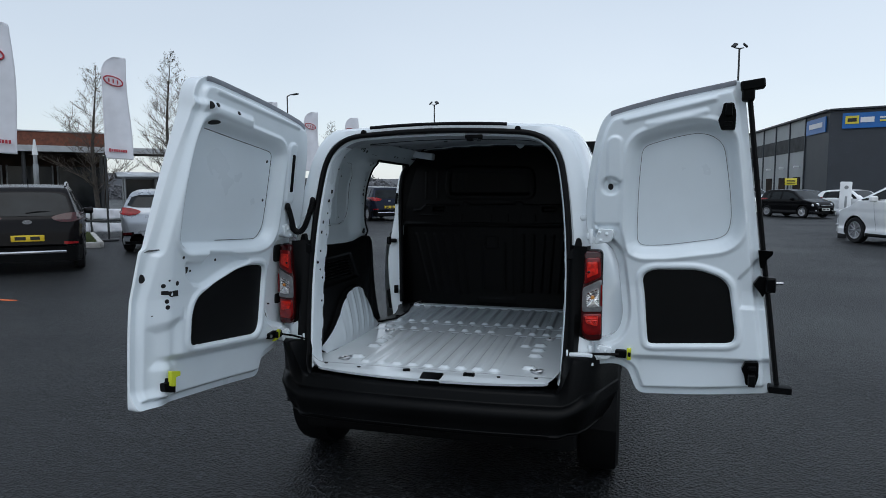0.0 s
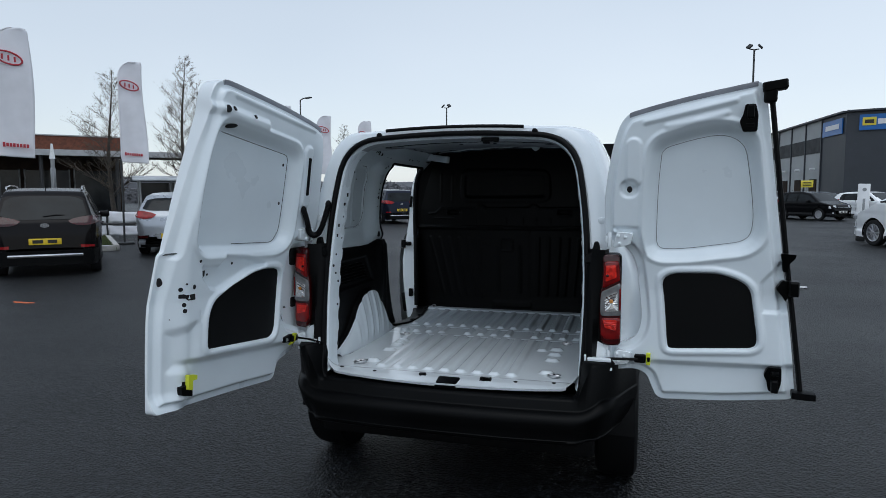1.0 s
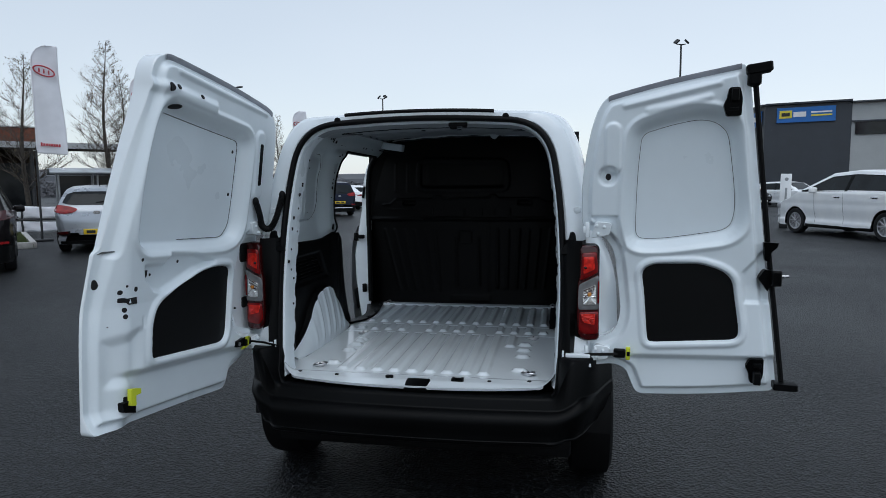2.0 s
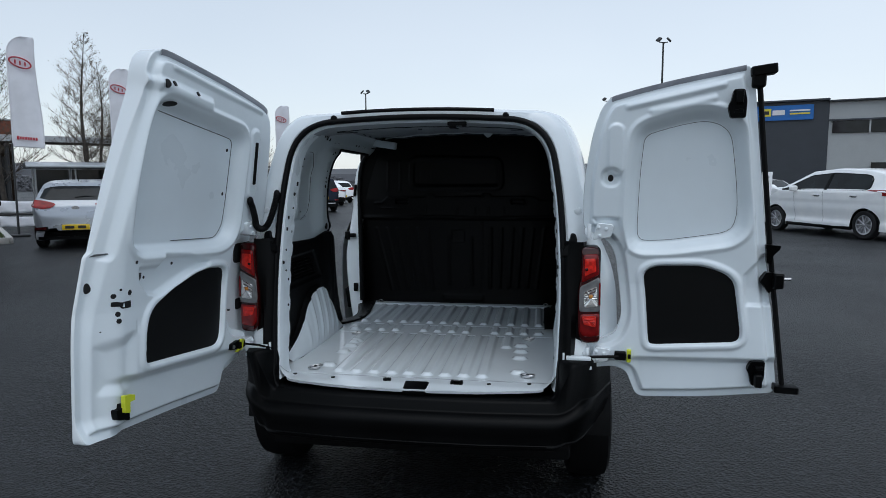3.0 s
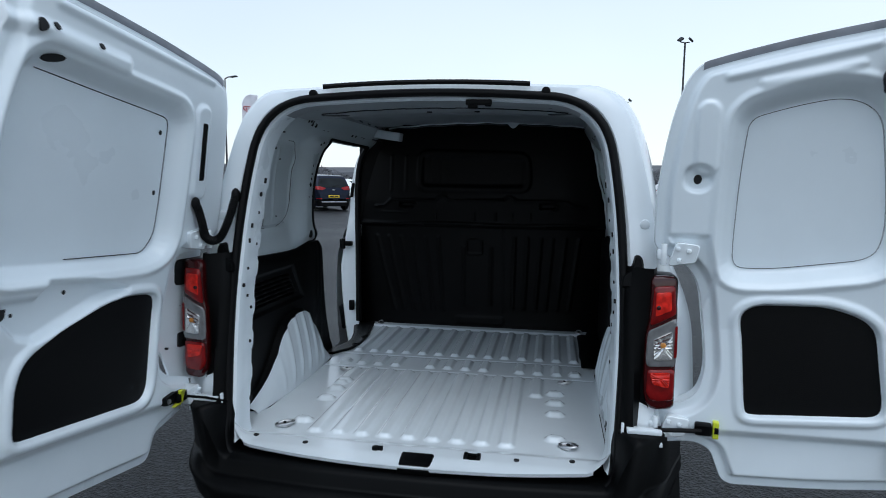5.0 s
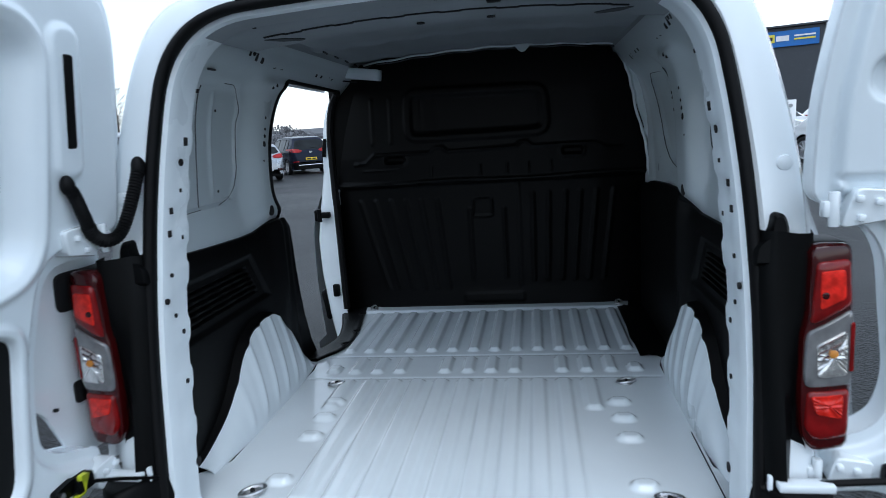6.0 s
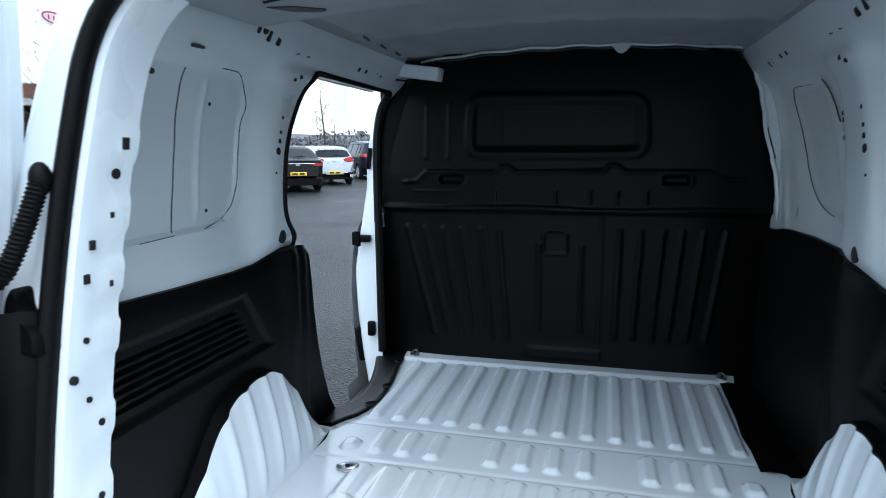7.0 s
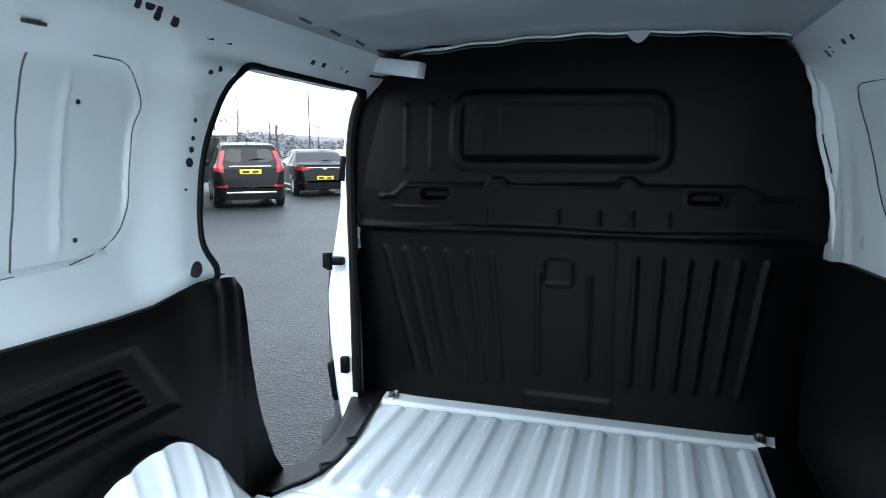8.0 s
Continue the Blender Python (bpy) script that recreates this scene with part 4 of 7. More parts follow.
for k in range(len(loop) + 1):
    p = loop[k % len(loop)]
    a, b = loop[k % len(loop) - 1], loop[(k + 1) % len(loop)]
    t = (b - a).normalized()
    nrm = Vector((-t.y, t.x))
    if nrm.dot(p - cen) < 0:
        nrm = -nrm
    yb = min(y_open(p.y), -0.058 + 0.18 * (p.x / 0.6) ** 2 * 0.35) - 0.004
    drop = 0.006 if p.y < 0.62 else 0
    yb = y_open(p.y) + (yb - y_open(p.y)) * (1 - float(step(0.59, 0.70, p.y)))
    prof = [(0.010, 0.012), (0.006, -0.004), (0.009, -0.016), (0.018, -0.021), (0.027, -0.017), (0.032, -0.004), (0.033, 0.014)]
    rows.append([(p.x + nrm.x * o, yb + d, p.y + nrm.y * o - drop) for o, d in prof])
v, f = lattice(rows)
part("opening_seal", mesh_of("opening_seal", v, f, 60), RUBBER, van, "black rubber seal round the rear opening")
pts = [(x, 0.186 + 0.02 * (x / 0.34) ** 2 * 0.1, 1.7785 - 0.010 * (x / 0.34) ** 2) for x in np.linspace(-0.345, 0.335, 24)]
v, f = tube(pts, 0.008, 8)
part("roof_strip", mesh_of("roof_strip", v, f), RUBBER, van, "black rubber strip along the roof edge")
for s in (-1, 1):
    part("roof_plug", cyl(0.014, 0.016, (s * 0.385, 0.200, 1.7465), "Y", 16, bevel=0.003), BLACK, van, "round black plug")


# ---- rear pillars, lamps, bumper, wheels ----
for s in (-1, 1):
    rows = []
    for k in range(26):
        z = 0.60 + 0.615 * k / 25
        x0 = 0.632 if z < 1.12 else 0.632 + (z - 1.12) * 0.10
        yb = y_open(z) - 0.012
        rows.append([(s * x0, yb + 0.02, z), (s * (x0 + 0.004), yb - 0.012, z), (s * (x0 + 0.024), yb - 0.028, z), (s * 0.668, yb - 0.030, z), (s * 0.690, 0.052, z), (s * 0.715, 0.050, z), (s * 0.73, 0.10, z)])
    v, f = lattice(rows)
    part("rear_pillar_cover", mesh_of("rear_pillar_cover", v, f, 50), BLACK, van, "black plastic cover beside the tail lamp")
    horn = round_poly([(0.626, 1.150), (0.630, 1.184), (0.650, 1.198), (0.662, 1.222), (0.666, 1.246), (0.684, 1.246), (0.691, 1.225), (0.692, 1.150)], [0.004, 0.012, 0.012, 0.012, 0.010, 0.010, 0.01, 0.004], 4)
    part("pillar_knob", mesh_of("pillar_knob", *plate(horn, lambda a, b, d: (s * a, y_open(b) + d, b), 0.02, -0.034, 0.007)), BLACK, van, "rounded black top of the pillar cover")
    part("body_plug", cyl(0.0155, 0.010, (s * 0.695, y_open(1.338) - 0.004, 1.338), "Y", 20, bevel=0.004), WHITE, van, "white painted round plug")

    # tail lamp: black housing, dark red cover, red and clear chambers
    lamp = part("tail_lamp", box((0.086, 0.10, 0.400), (s * 0.743, 0.096, 0.998), None, 0.02, 3), BLACK, van, "upright tail lamp with red and clear lenses")

    def lens(name, outline, mat, depth, bulge, lab="", r=0.010, flutes=0):
        """A curved lens of a given outline; depth grows towards the flank."""
        o = resample(round_poly([(0.70 + (a - 0.70) * 0.87, b) for a, b in outline], r, 4), 64, True)
        c = sum((Vector(p) for p in o), Vector((0, 0))) / len(o)
        rws = []
        for sc, d in ((1.0, 0.05), (1.0, 0.0), (0.985, -0.004), (0.95, -0.006), (0.8, -0.006 - bulge * 0.6), (0.5, -0.006 - bulge), (0.25, -0.006 - bulge), (0.02, -0.006 - bulge)):
            row = []
            for p in o:
                px, pz = c.x + (p.x - c.x) * sc, c.y + (p.y - c.y) * sc
                ripple = 0.0016 * math.sin(pz * flutes) if flutes and sc < 0.9 else 0.0
                row.append((s * px, depth + d + ripple + 0.9 * max(0, px - 0.728) ** 1.5, pz))
            rws.append(row)
        v, f = lattice(rws, closed=True)
        return part(name, mesh_of(name, v, f, 40), mat, lamp, lab)

    lens("lamp_cover", [(0.708, 1.196), (0.788, 1.196), (0.797, 1.090), (0.800, 0.800), (0.722, 0.798), (0.700, 0.826), (0.695, 0.900), (0.697, 1.030), (0.706, 1.060)], DARKRED, 0.036, 0.002, "dark red lamp cover", 0.014)
    lens("lamp_lens", [(0.716, 1.166), (0.784, 1.170), (0.793, 1.084), (0.708, 1.048)], RED, 0.030, 0.003, "bright red brake lens")
    lens("lens_core", [(0.722, 1.150), (0.772, 1.152), (0.776, 1.098), (0.722, 1.078)], BRIGHTRED, 0.0250, 0.001, "bright red prism", 0.006)
    part("bulb_mark", cyl(0.0065, 0.004, (s * 0.727, 0.0185, 1.106), "Y", 14, bevel=0.001), DARKRED, lamp)
    lens("lamp_lens", [(0.704, 1.036), (0.795, 1.076), (0.798, 0.930), (0.702, 0.928), (0.698, 0.955), (0.700, 1.020)], CLEAR, 0.029, 0.000, "clear indicator lens")
    lens("reflector", [(0.718, 1.012), (0.782, 1.038), (0.786, 0.950), (0.722, 0.948)], REFLECTOR, 0.0250, -0.001, "silvered reflector behind the clear lens", 0.008, 700)
    lens("side_marker", [(0.789, 1.050), (0.798, 1.052), (0.799, 0.955), (0.789, 0.956)], RED, 0.0262, 0.0, "red side marker", 0.003)
    lens("lamp_lens", [(0.706, 0.920), (0.796, 0.922), (0.797, 0.828), (0.722, 0.824), (0.703, 0.850)], RED, 0.030, 0.003, "bright red rear lens")
    lens("lens_core", [(0.712, 0.912), (0.780, 0.914), (0.778, 0.866), (0.722, 0.878)], BRIGHTRED, 0.0250, 0.001, "bright red prism", 0.006, 900)
    for k in range(3):
        zz = 0.990 + 0.013 * k
        rod("reflector_bar", [(s * 0.719, 0.0200, zz - 0.008), (s * 0.742, 0.0195, zz + 0.004), (s * 0.762, 0.024, zz + 0.013)], 0.0015, DARKRED, lamp, 6)
    part("bulb", cyl(0.008, 0.006, (s * 0.745, 0.0185, 0.996), "Y", 16, bevel=0.003), AMBER, lamp, "amber bulb behind clear lens")

    # wheels
    for yw, tag in ((0.60, 0), (3.385, 1)):
        prof = [(0.20, -0.09), (0.29, -0.10), (0.318, -0.085), (0.325, -0.05), (0.325, 0.05), (0.318, 0.085), (0.29, 0.10), (0.20, 0.09)]
        rws = [[(s * 0.775 + w, yw + r * math.cos(a), 0.325 + r * math.sin(a)) for r, w in prof] for a in [2 * math.pi * k / 40 for k in range(41)]]
        wheel = part("wheel", mesh_of("wheel", *lattice(rws)), RUBBER, van, "black road tyre on a steel rim")
        part("rim", cyl(0.20, 0.16, (s * 0.775, yw, 0.325), "X", 28, bevel=0.02), STEEL, wheel)
    rws = [[(s * (0.66 + 0.20 * t), 0.60 + 0.37 * math.cos(a), 0.325 + 0.37 * math.sin(a)) for t in (0, 0.5, 1)] for a in [math.pi * k / 24 for k in range(25)]]
    part("wheel_liner", mesh_of("wheel_liner", *lattice(rws)), RUBBER, van)

# bumper
def bumper_plan(u):
    """Plan of the bumper's rear face; u from -1 to 1."""
    a = abs(u)
    x = float(np.interp(a, [0, 0.60, 0.72, 0.80, 0.86, 0.92, 1.0], [0, 0.60, 0.705, 0.755, 0.785, 0.818, 0.875]))
    y = float(np.interp(a, [0, 0.30, 0.60, 0.72, 0.80, 0.86, 0.92, 1.0], [-0.135, -0.13, -0.105, -0.070, -0.015, 0.06, 0.16, 0.30]))
    return math.copysign(x, u), y


NB = 121
us = [-1 + 2 * k / (NB - 1) for k in range(NB)]
plan = [bumper_plan(u) for u in us]
plan = [((plan[max(i - 2, 0)][0] + plan[max(i - 1, 0)][0] + p[0] + plan[min(i + 1, NB - 1)][0] + plan[min(i + 2, NB - 1)][0]) / 5,
         (plan[max(i - 2, 0)][1] + plan[max(i - 1, 0)][1] + p[1] + plan[min(i + 1, NB - 1)][1] + plan[min(i + 2, NB - 1)][1]) / 5) for i, p in enumerate(plan)]
rows = []
for i, (x, y) in enumerate(plan):
    a = abs(us[i])
    corner = float(step(0.60, 0.70, a))
    tx, ty = (0, 1) if a < 0.6 else (-math.copysign(min(1, (a - 0.6) / 0.2), x) * 0.8, max(0.2, 1 - (a - 0.6) / 0.3))
    top = 0.570 + 0.163 * corner
    up = 0.045 * float(step(0.62, 0.80, a))
    fade = 1 - float(step(0.78, 0.88, a))
    tuck = 0.10 * corner
    prof = [(0.345 + 0.02 * corner, 0.14 + tuck), (0.362 + 0.02 * corner, 0.06 + tuck * 0.8), (0.380, 0.012 + tuck * 0.62), (0.386, 0.004 + tuck * 0.56), (0.393, 0.003 + tuck * 0.51), (0.397, 0.011 + tuck * 0.47), (0.402, 0.012 + tuck * 0.44), (0.44, 0.004 + tuck * 0.24),
            (0.470 + up * 0.6, tuck * 0.10), (0.484 + up * 0.8, 0.001), (0.496 + up, 0.005), (0.505 + up, 0.012 * fade + 0.003), (0.512 + up, 0.022 * fade + 0.004), (0.516 + up, 0.034 * fade + 0.005), (0.517 + up, 0.038 * fade + 0.007), (0.524 + up, 0.041 * fade + 0.009), (top - 0.012, 0.050 - 0.038 * corner), (top, 0.060 - 0.035 * corner),
            (top + 0.001, 0.11), (top - 0.01, 0.17)]
    rows.append([(x + tx * d, y + ty * d, z) for z, d in prof])
v, f = lattice(rows)
bumper = part("rear_bumper", mesh_of("rear_bumper", v, f, 60), BLACK, van, "black moulded plastic rear bumper with a step")
rod("bumper_line", [(x * 0.985, y + 0.004, 0.399) for (x, y), u in zip(plan, us) if abs(u) < 0.585], 0.003, BLACK, bumper, 6)
for s in (-1, 1):
    part("bumper_bracket", box((0.10, 0.03, 0.016), (s * 0.70, 0.005, 0.742), None, 0.004), WHITE, van)

# ---- rear doors ----
LA, RA = radians(4.5), radians(7.5)
HINGE = {-1: Vector((-0.745, 0.0, 0)), 1: Vector((0.75, 0.055, 0))}
ALONG = {-1: Vector((-math.sin(LA), -math.cos(LA), 0)), 1: Vector((math.cos(RA), -math.sin(RA), 0))}
FACE = {-1: Vector((math.cos(LA), -math.sin(LA), 0)), 1: Vector((-math.sin(RA), -math.cos(RA), 0))}


def lean(z):
    return max(0.0, z - 1.05) * 0.13


def on_door(s, u, w, z):
    """A point of a rear door: u from the hinge, w out of its inner face."""
    return HINGE[s] + ALONG[s] * u + FACE[s] * (w + lean(z)) + Vector((0, 0, z))


LEFT = dict(
    s=-1,
    outline=round_poly([(0.150, 0.578), (0.43, 0.608), (0.72, 0.632), (0.882, 0.645), (0.872, 0.84), (0.862, 0.98), (0.848, 1.072), (0.836, 1.141), (0.820, 1.236), (0.804, 1.246), (0.794, 1.295), (0.753, 1.47), (0.706, 1.64), (0.666, 1.771), (0.664, 1.835),
                        (0.640, 1.886), (0.590, 1.903), (0.524, 1.896), (0.361, 1.874), (0.172, 1.846), (-0.038, 1.806), (-0.135, 1.782), (-0.170, 1.70), (-0.176, 1.42), (-0.165, 1.262), (-0.10, 1.226), (0.050, 1.222), (0.080, 1.10),
                        (0.110, 0.95), (0.114, 0.868), (0.080, 0.836), (-0.030, 0.800), (-0.030, 0.690), (0.040, 0.672), (0.110, 0.655), (0.126, 0.62)],
                       [0.03, 0.1, 0.1, 0.016, 0.1, 0.1, 0.05, 0.03, 0.006, 0.006, 0.03, 0.1, 0.06, 0.03, 0.03, 0.03, 0.03, 0.05, 0.1, 0.1, 0.05, 0.05, 0.08, 0.1, 0.03, 0.04, 0.05, 0.1, 0.05, 0.02, 0.02, 0.02, 0.02, 0.03, 0.02, 0.02], 4),
    window=round_poly([(0.585, 1.711), (0.367, 1.678), (0.163, 1.648), (0.100, 1.638), (0.107, 1.528), (0.118, 1.382), (0.130, 1.262), (0.20, 1.240), (0.45, 1.252), (0.670, 1.266), (0.655, 1.45), (0.622, 1.62)],
                      [0.03, 0.1, 0.1, 0.03, 0.1, 0.1, 0.05, 0.05, 0.1, 0.03, 0.1, 0.1], 5),
    joint=[(0.568, 1.709), (0.367, 1.678), (0.163, 1.648), (0.100, 1.637), (0.107, 1.528), (0.118, 1.382), (0.130, 1.290), (0.175, 1.239), (0.45, 1.252), (0.662, 1.273)],
    panel=[(0.655, 0.838), (0.225, 0.797), (0.190, 0.83), (0.150, 1.085), (0.165, 1.122), (0.26, 1.132), (0.36, 1.122), (0.50, 1.080), (0.61, 1.030), (0.64, 0.97)],
)
RIGHT = dict(
    s=1,
    outline=round_poly([(0.190, 0.568), (0.45, 0.590), (0.700, 0.628), (0.714, 0.66), (0.675, 0.991), (0.647, 1.19), (0.606, 1.51), (0.568, 1.814), (0.545, 1.878), (0.301, 1.838), (0.149, 1.805), (0.060, 1.782), (0.028, 1.742), (0.000, 1.66),
                        (-0.020, 1.55), (-0.035, 1.44), (-0.035, 1.272), (0.050, 1.235), (0.094, 1.176), (0.113, 1.03), (0.124, 0.92), (0.106, 0.848), (0.068, 0.815), (-0.012, 0.800), (-0.020, 0.76), (-0.008, 0.683), (0.103, 0.700), (0.148, 0.679), (0.168, 0.623)],
                       [0.035, 0.1, 0.012, 0.012, 0.1, 0.1, 0.1, 0.05, 0.012, 0.1, 0.05, 0.02, 0.03, 0.05, 0.05, 0.05, 0.03, 0.04, 0.05, 0.05, 0.04, 0.03, 0.03, 0.012, 0.02, 0.012, 0.03, 0.02, 0.03], 4),
    window=round_poly([(0.192, 1.640), (0.309, 1.674), (0.425, 1.693), (0.500, 1.650), (0.515, 1.564), (0.533, 1.439), (0.541, 1.33), (0.520, 1.266), (0.392, 1.245), (0.279, 1.227), (0.176, 1.225), (0.173, 1.291), (0.178, 1.494)],
                      [0.03, 0.1, 0.06, 0.05, 0.1, 0.1, 0.06, 0.05, 0.1, 0.1, 0.035, 0.05, 0.1], 5),
    joint=None,
    panel=[(0.232, 0.797), (0.560, 0.828), (0.577, 0.86), (0.545, 1.075), (0.505, 1.112), (0.42, 1.138), (0.24, 1.132), (0.195, 1.10), (0.207, 1.01), (0.222, 0.82)],
)


def line_bump(U, Z, a, b, w, h):
    """A soft pressed line between two places of a door."""
    ex, ez = b[0] - a[0], b[1] - a[1]
    t = np.clip(((U - a[0]) * ex + (Z - a[1]) * ez) / (ex * ex + ez * ez), 0, 1)
    return h * step(w, 0.0, np.hypot(U - a[0] - t * ex, Z - a[1] - t * ez))


def door_relief(spec, U, Z):
    """Pressed shape of a door's inner panel."""
    U, Z = np.asarray(U, float), np.asarray(Z, float)
    W = np.zeros_like(U)
    d = psdf(U, Z, spec["window"])
    W -= 0.048 * step(0.048, 0.004, d)
    W += 0.007 * step(0.075, 0.055, d) * step(0.044, 0.056, d)
    pan = round_poly(spec["panel"], 0.035, 5)
    dp = psdf(U, Z, pan)
    W += 0.009 * step(0.030, 0.012, dp)
    W -= 0.022 * step(0.003, -0.009, dp)
    edge_d = -psdf(U, Z, spec["outline"])
    W -= 0.026 * step(0.040, 0.022, edge_d)
    if spec["s"] < 0:
        W -= 0.056 * step(0.0, 0.10, U - 0.735 + 0.075 * step(1.2, 1.80, Z)) * step(0.60, 0.72, Z)
        W -= 0.024 * step(0.014, -0.010, psdf(U, Z, [(0.28, 1.150), (0.40, 1.190), (0.53, 1.205), (0.565, 1.170), (0.665, 1.176), (0.66, 1.136), (0.62, 1.09), (0.57, 1.075), (0.51, 1.087), (0.385, 1.135)]))
        W -= 0.030 * step(0.012, -0.022, Z - (0.742 + 0.105 * U)) * step(0.80, 0.70, U)
        W -= 0.016 * step(0.03, -0.02, psdf(U, Z, [(0.70, 0.95), (0.80, 0.93), (0.80, 0.80), (0.72, 0.80)]))
        W += line_bump(U, Z, (0.66, 1.795), (0.34, 1.752), 0.030, 0.014)
        W += line_bump(U, Z, (0.55, 1.850), (-0.04, 1.762), 0.018, 0.007)
        W += 0.010 * step(0.014, -0.004, rbox(U, Z, 0.0, 1.54, 0.030, 0.14, 0.025))
        W -= line_bump(U, Z, (0.675, 1.00), (0.675, 0.965), 0.008, 0.004)
    else:
        W -= 0.026 * step(0.010, -0.020, Z - (0.735 + 0.05 * U)) * step(0.14, 0.20, U)
        W -= 0.016 * step(0.008, -0.008, psdf(U, Z, [(0.575, 1.10), (0.585, 0.985), (0.72, 0.985), (0.70, 1.22), (0.64, 1.18)]))
        W -= 0.016 * step(0.008, -0.008, psdf(U, Z, [(0.10, 1.10), (0.00, 1.315), (0.105, 1.315), (0.135, 1.20)]))
        W += 0.010 * step(0.010, -0.004, rbox(U, Z, 0.085, 1.585, 0.026, 0.095, 0.025))
        W -= 0.014 * step(0.006, -0.006, rbox(U, Z, 0.068, 1.478, 0.036, 0.036, 0.032))
        W += line_bump(U, Z, (0.13, 1.745), (0.46, 1.812), 0.018, 0.008)
        W += line_bump(U, Z, (0.215, 1.725), (0.43, 1.765), 0.020, 0.008)
    return W


def on_relief(spec, u, z, d=0.0):
    return on_door(spec["s"], u, float(door_relief(spec, np.array([u]), np.array([z]))[0]) + d, z)


def make_door(spec, label):
    s = spec["s"]
    out = spec["outline"]
    cell = 0.0042
    u0, u1 = min(p[0] for p in out) - cell, max(p[0] for p in out) + cell
    z0, z1 = min(p[1] for p in out) - cell, max(p[1] for p in out) + cell
    nu, nz = int((u1 - u0) / cell), int((z1 - z0) / cell)
    U, Z = np.meshgrid(np.linspace(u0, u1, nu + 1), np.linspace(z0, z1, nz + 1))
    D = psdf((U[:-1, :-1] + U[1:, 1:]) / 2, (Z[:-1, :-1] + Z[1:, 1:]) / 2, out)
    flat = [(U[i, j], Z[i, j]) for i in range(nz + 1) for j in range(nu + 1)]
    kept, gone = [], []
    for i in range(nz):
        for j in range(nu):
            k = i * (nu + 1) + j
            (kept if D[i, j] < 0 else gone).append((k, k + 1, k + nu + 2, k + nu + 1))
    trim_to(flat, kept, gone, lambda p: near_edge(p[0], p[1], out))
    uu, zz = np.array([p[0] for p in flat]), np.array([p[1] for p in flat])
    W = door_relief(spec, uu, zz)
    used = sorted({i for q in kept for i in q})
    at = {i: k for k, i in enumerate(used)}
    v = [on_door(s, uu[i], W[i], zz[i]) for i in used]
    door = part("rear_door", mesh_of("rear_door", v, [[at[i] for i in q] for q in kept], 80), INNER, van, label)
    rim = resample(out, 420, True)
    wr_ = door_relief(spec, [p.x for p in rim], [p.y for p in rim])
    c = Vector(((u0 + u1) / 2, (z0 + z1) / 2))
    rows = [[on_door(s, p.x, w, p.y) for p, w in zip(rim, wr_)]]
    for grow, dw in ((0.003, -0.003), (0.004, -0.008), (0.004, None)):
        rows.append([on_door(s, *(lambda q: (q.x, (w + dw) if dw else -0.092, q.y))(p + (p - c).normalized() * grow), ) for p, w in zip(rim, wr_)])
    part("door_edge", mesh_of("door_edge", *lattice(rows, closed=True), 50), WHITE, door)
    me = mesh_of("outer_skin", [on_door(s, p.x, -0.092, p.y) for p in rim], [tuple(range(len(rim)))])
    part("outer_skin", me, WHITE, door, "glossy white outer skin")
    pan = resample(round_poly(spec["panel"], 0.035, 6), 80, True)
    part("trim_panel", mesh_of("trim_panel", *plate(pan, lambda a, b, d: on_door(s, a, d, b), -0.024, -0.0085, 0.004)), TRIM, door, "black fibreboard trim panel")
    ln = resample(round_poly(spec["joint"], 0.025, 4, closed=False), 120) if spec["joint"] else resample(spec["window"], 120, True)
    if not spec["joint"]:
        ln.append(ln[0])
    n1 = len(ln) - 18 if spec["joint"] else len(ln)
    rod("panel_joint", [on_relief(spec, p.x, p.y, 0.0002) for p in ln[:n1]], 0.0016 if spec["joint"] else 0.0010, SEALANT_RECESS, door, 5)
    return door


def door_disc(door, spec, u, z, r, d=0.001, mat=None, n=16, name="door_hole", rz=1.0):
    o = [Vector((u + r * 0.8 * math.cos(a), z + r * rz * math.sin(a))) for a in [2 * math.pi * k / n for k in range(n)]]
    return part(name, mesh_of(name, *plate(o, lambda a, b, e: on_relief(spec, a, b, e), d - 0.004, d + 0.001)), mat or HOLE, door)


def door_box(door, s, name, u, z, du, dz, w0, w1, mat, bev=0.004, lab="", tilt=0.0):
    c, sn = math.cos(tilt), math.sin(tilt)
    o = [Vector((u + a * c - b * sn, z + a * sn + b * c)) for a, b in round_poly([(-du / 2, -dz / 2), (du / 2, -dz / 2), (du / 2, dz / 2), (-du / 2, dz / 2)], min(du, dz) * 0.2, 3)]
    return part(name, mesh_of(name, *plate(o, lambda a, b, d: on_door(s, a, d, b), w0, w1, bev), 40), mat, door, lab)


def door_shape(door, spec, name, pts, d0, d1, mat, r=0.004, lab=""):
    """A small plate of any outline on a door."""
    o = round_poly(pts, r, 3)
    return part(name, mesh_of(name, *plate(o, lambda a, b, d: on_relief(spec, a, b, d), d0, d1), 40), mat, door, lab)


ld = make_door(LEFT, "wide white rear door, open, bare painted inner panel")
rd = make_door(RIGHT, "narrow white rear door, open, with latch rods")
# holes of the wide door
for u, z, r in ((0.606, 1.791, 0.015), (0.566, 1.796, 0.009), (0.434, 1.778, 0.008), (0.132, 1.594, 0.007), (0.142, 1.417, 0.007), (0.770, 1.102, 0.008), (0.752, 1.121, 0.004),
                (0.715, 1.106, 0.009), (0.757, 1.041, 0.0085), (0.755, 1.018, 0.0085), (0.690, 1.203, 0.006), (0.475, 1.172, 0.006), (0.622, 1.142, 0.005), (0.80, 0.99, 0.002)):
    door_disc(ld, LEFT, u, z, r, 0.005 if z > 1.77 else 0.001)
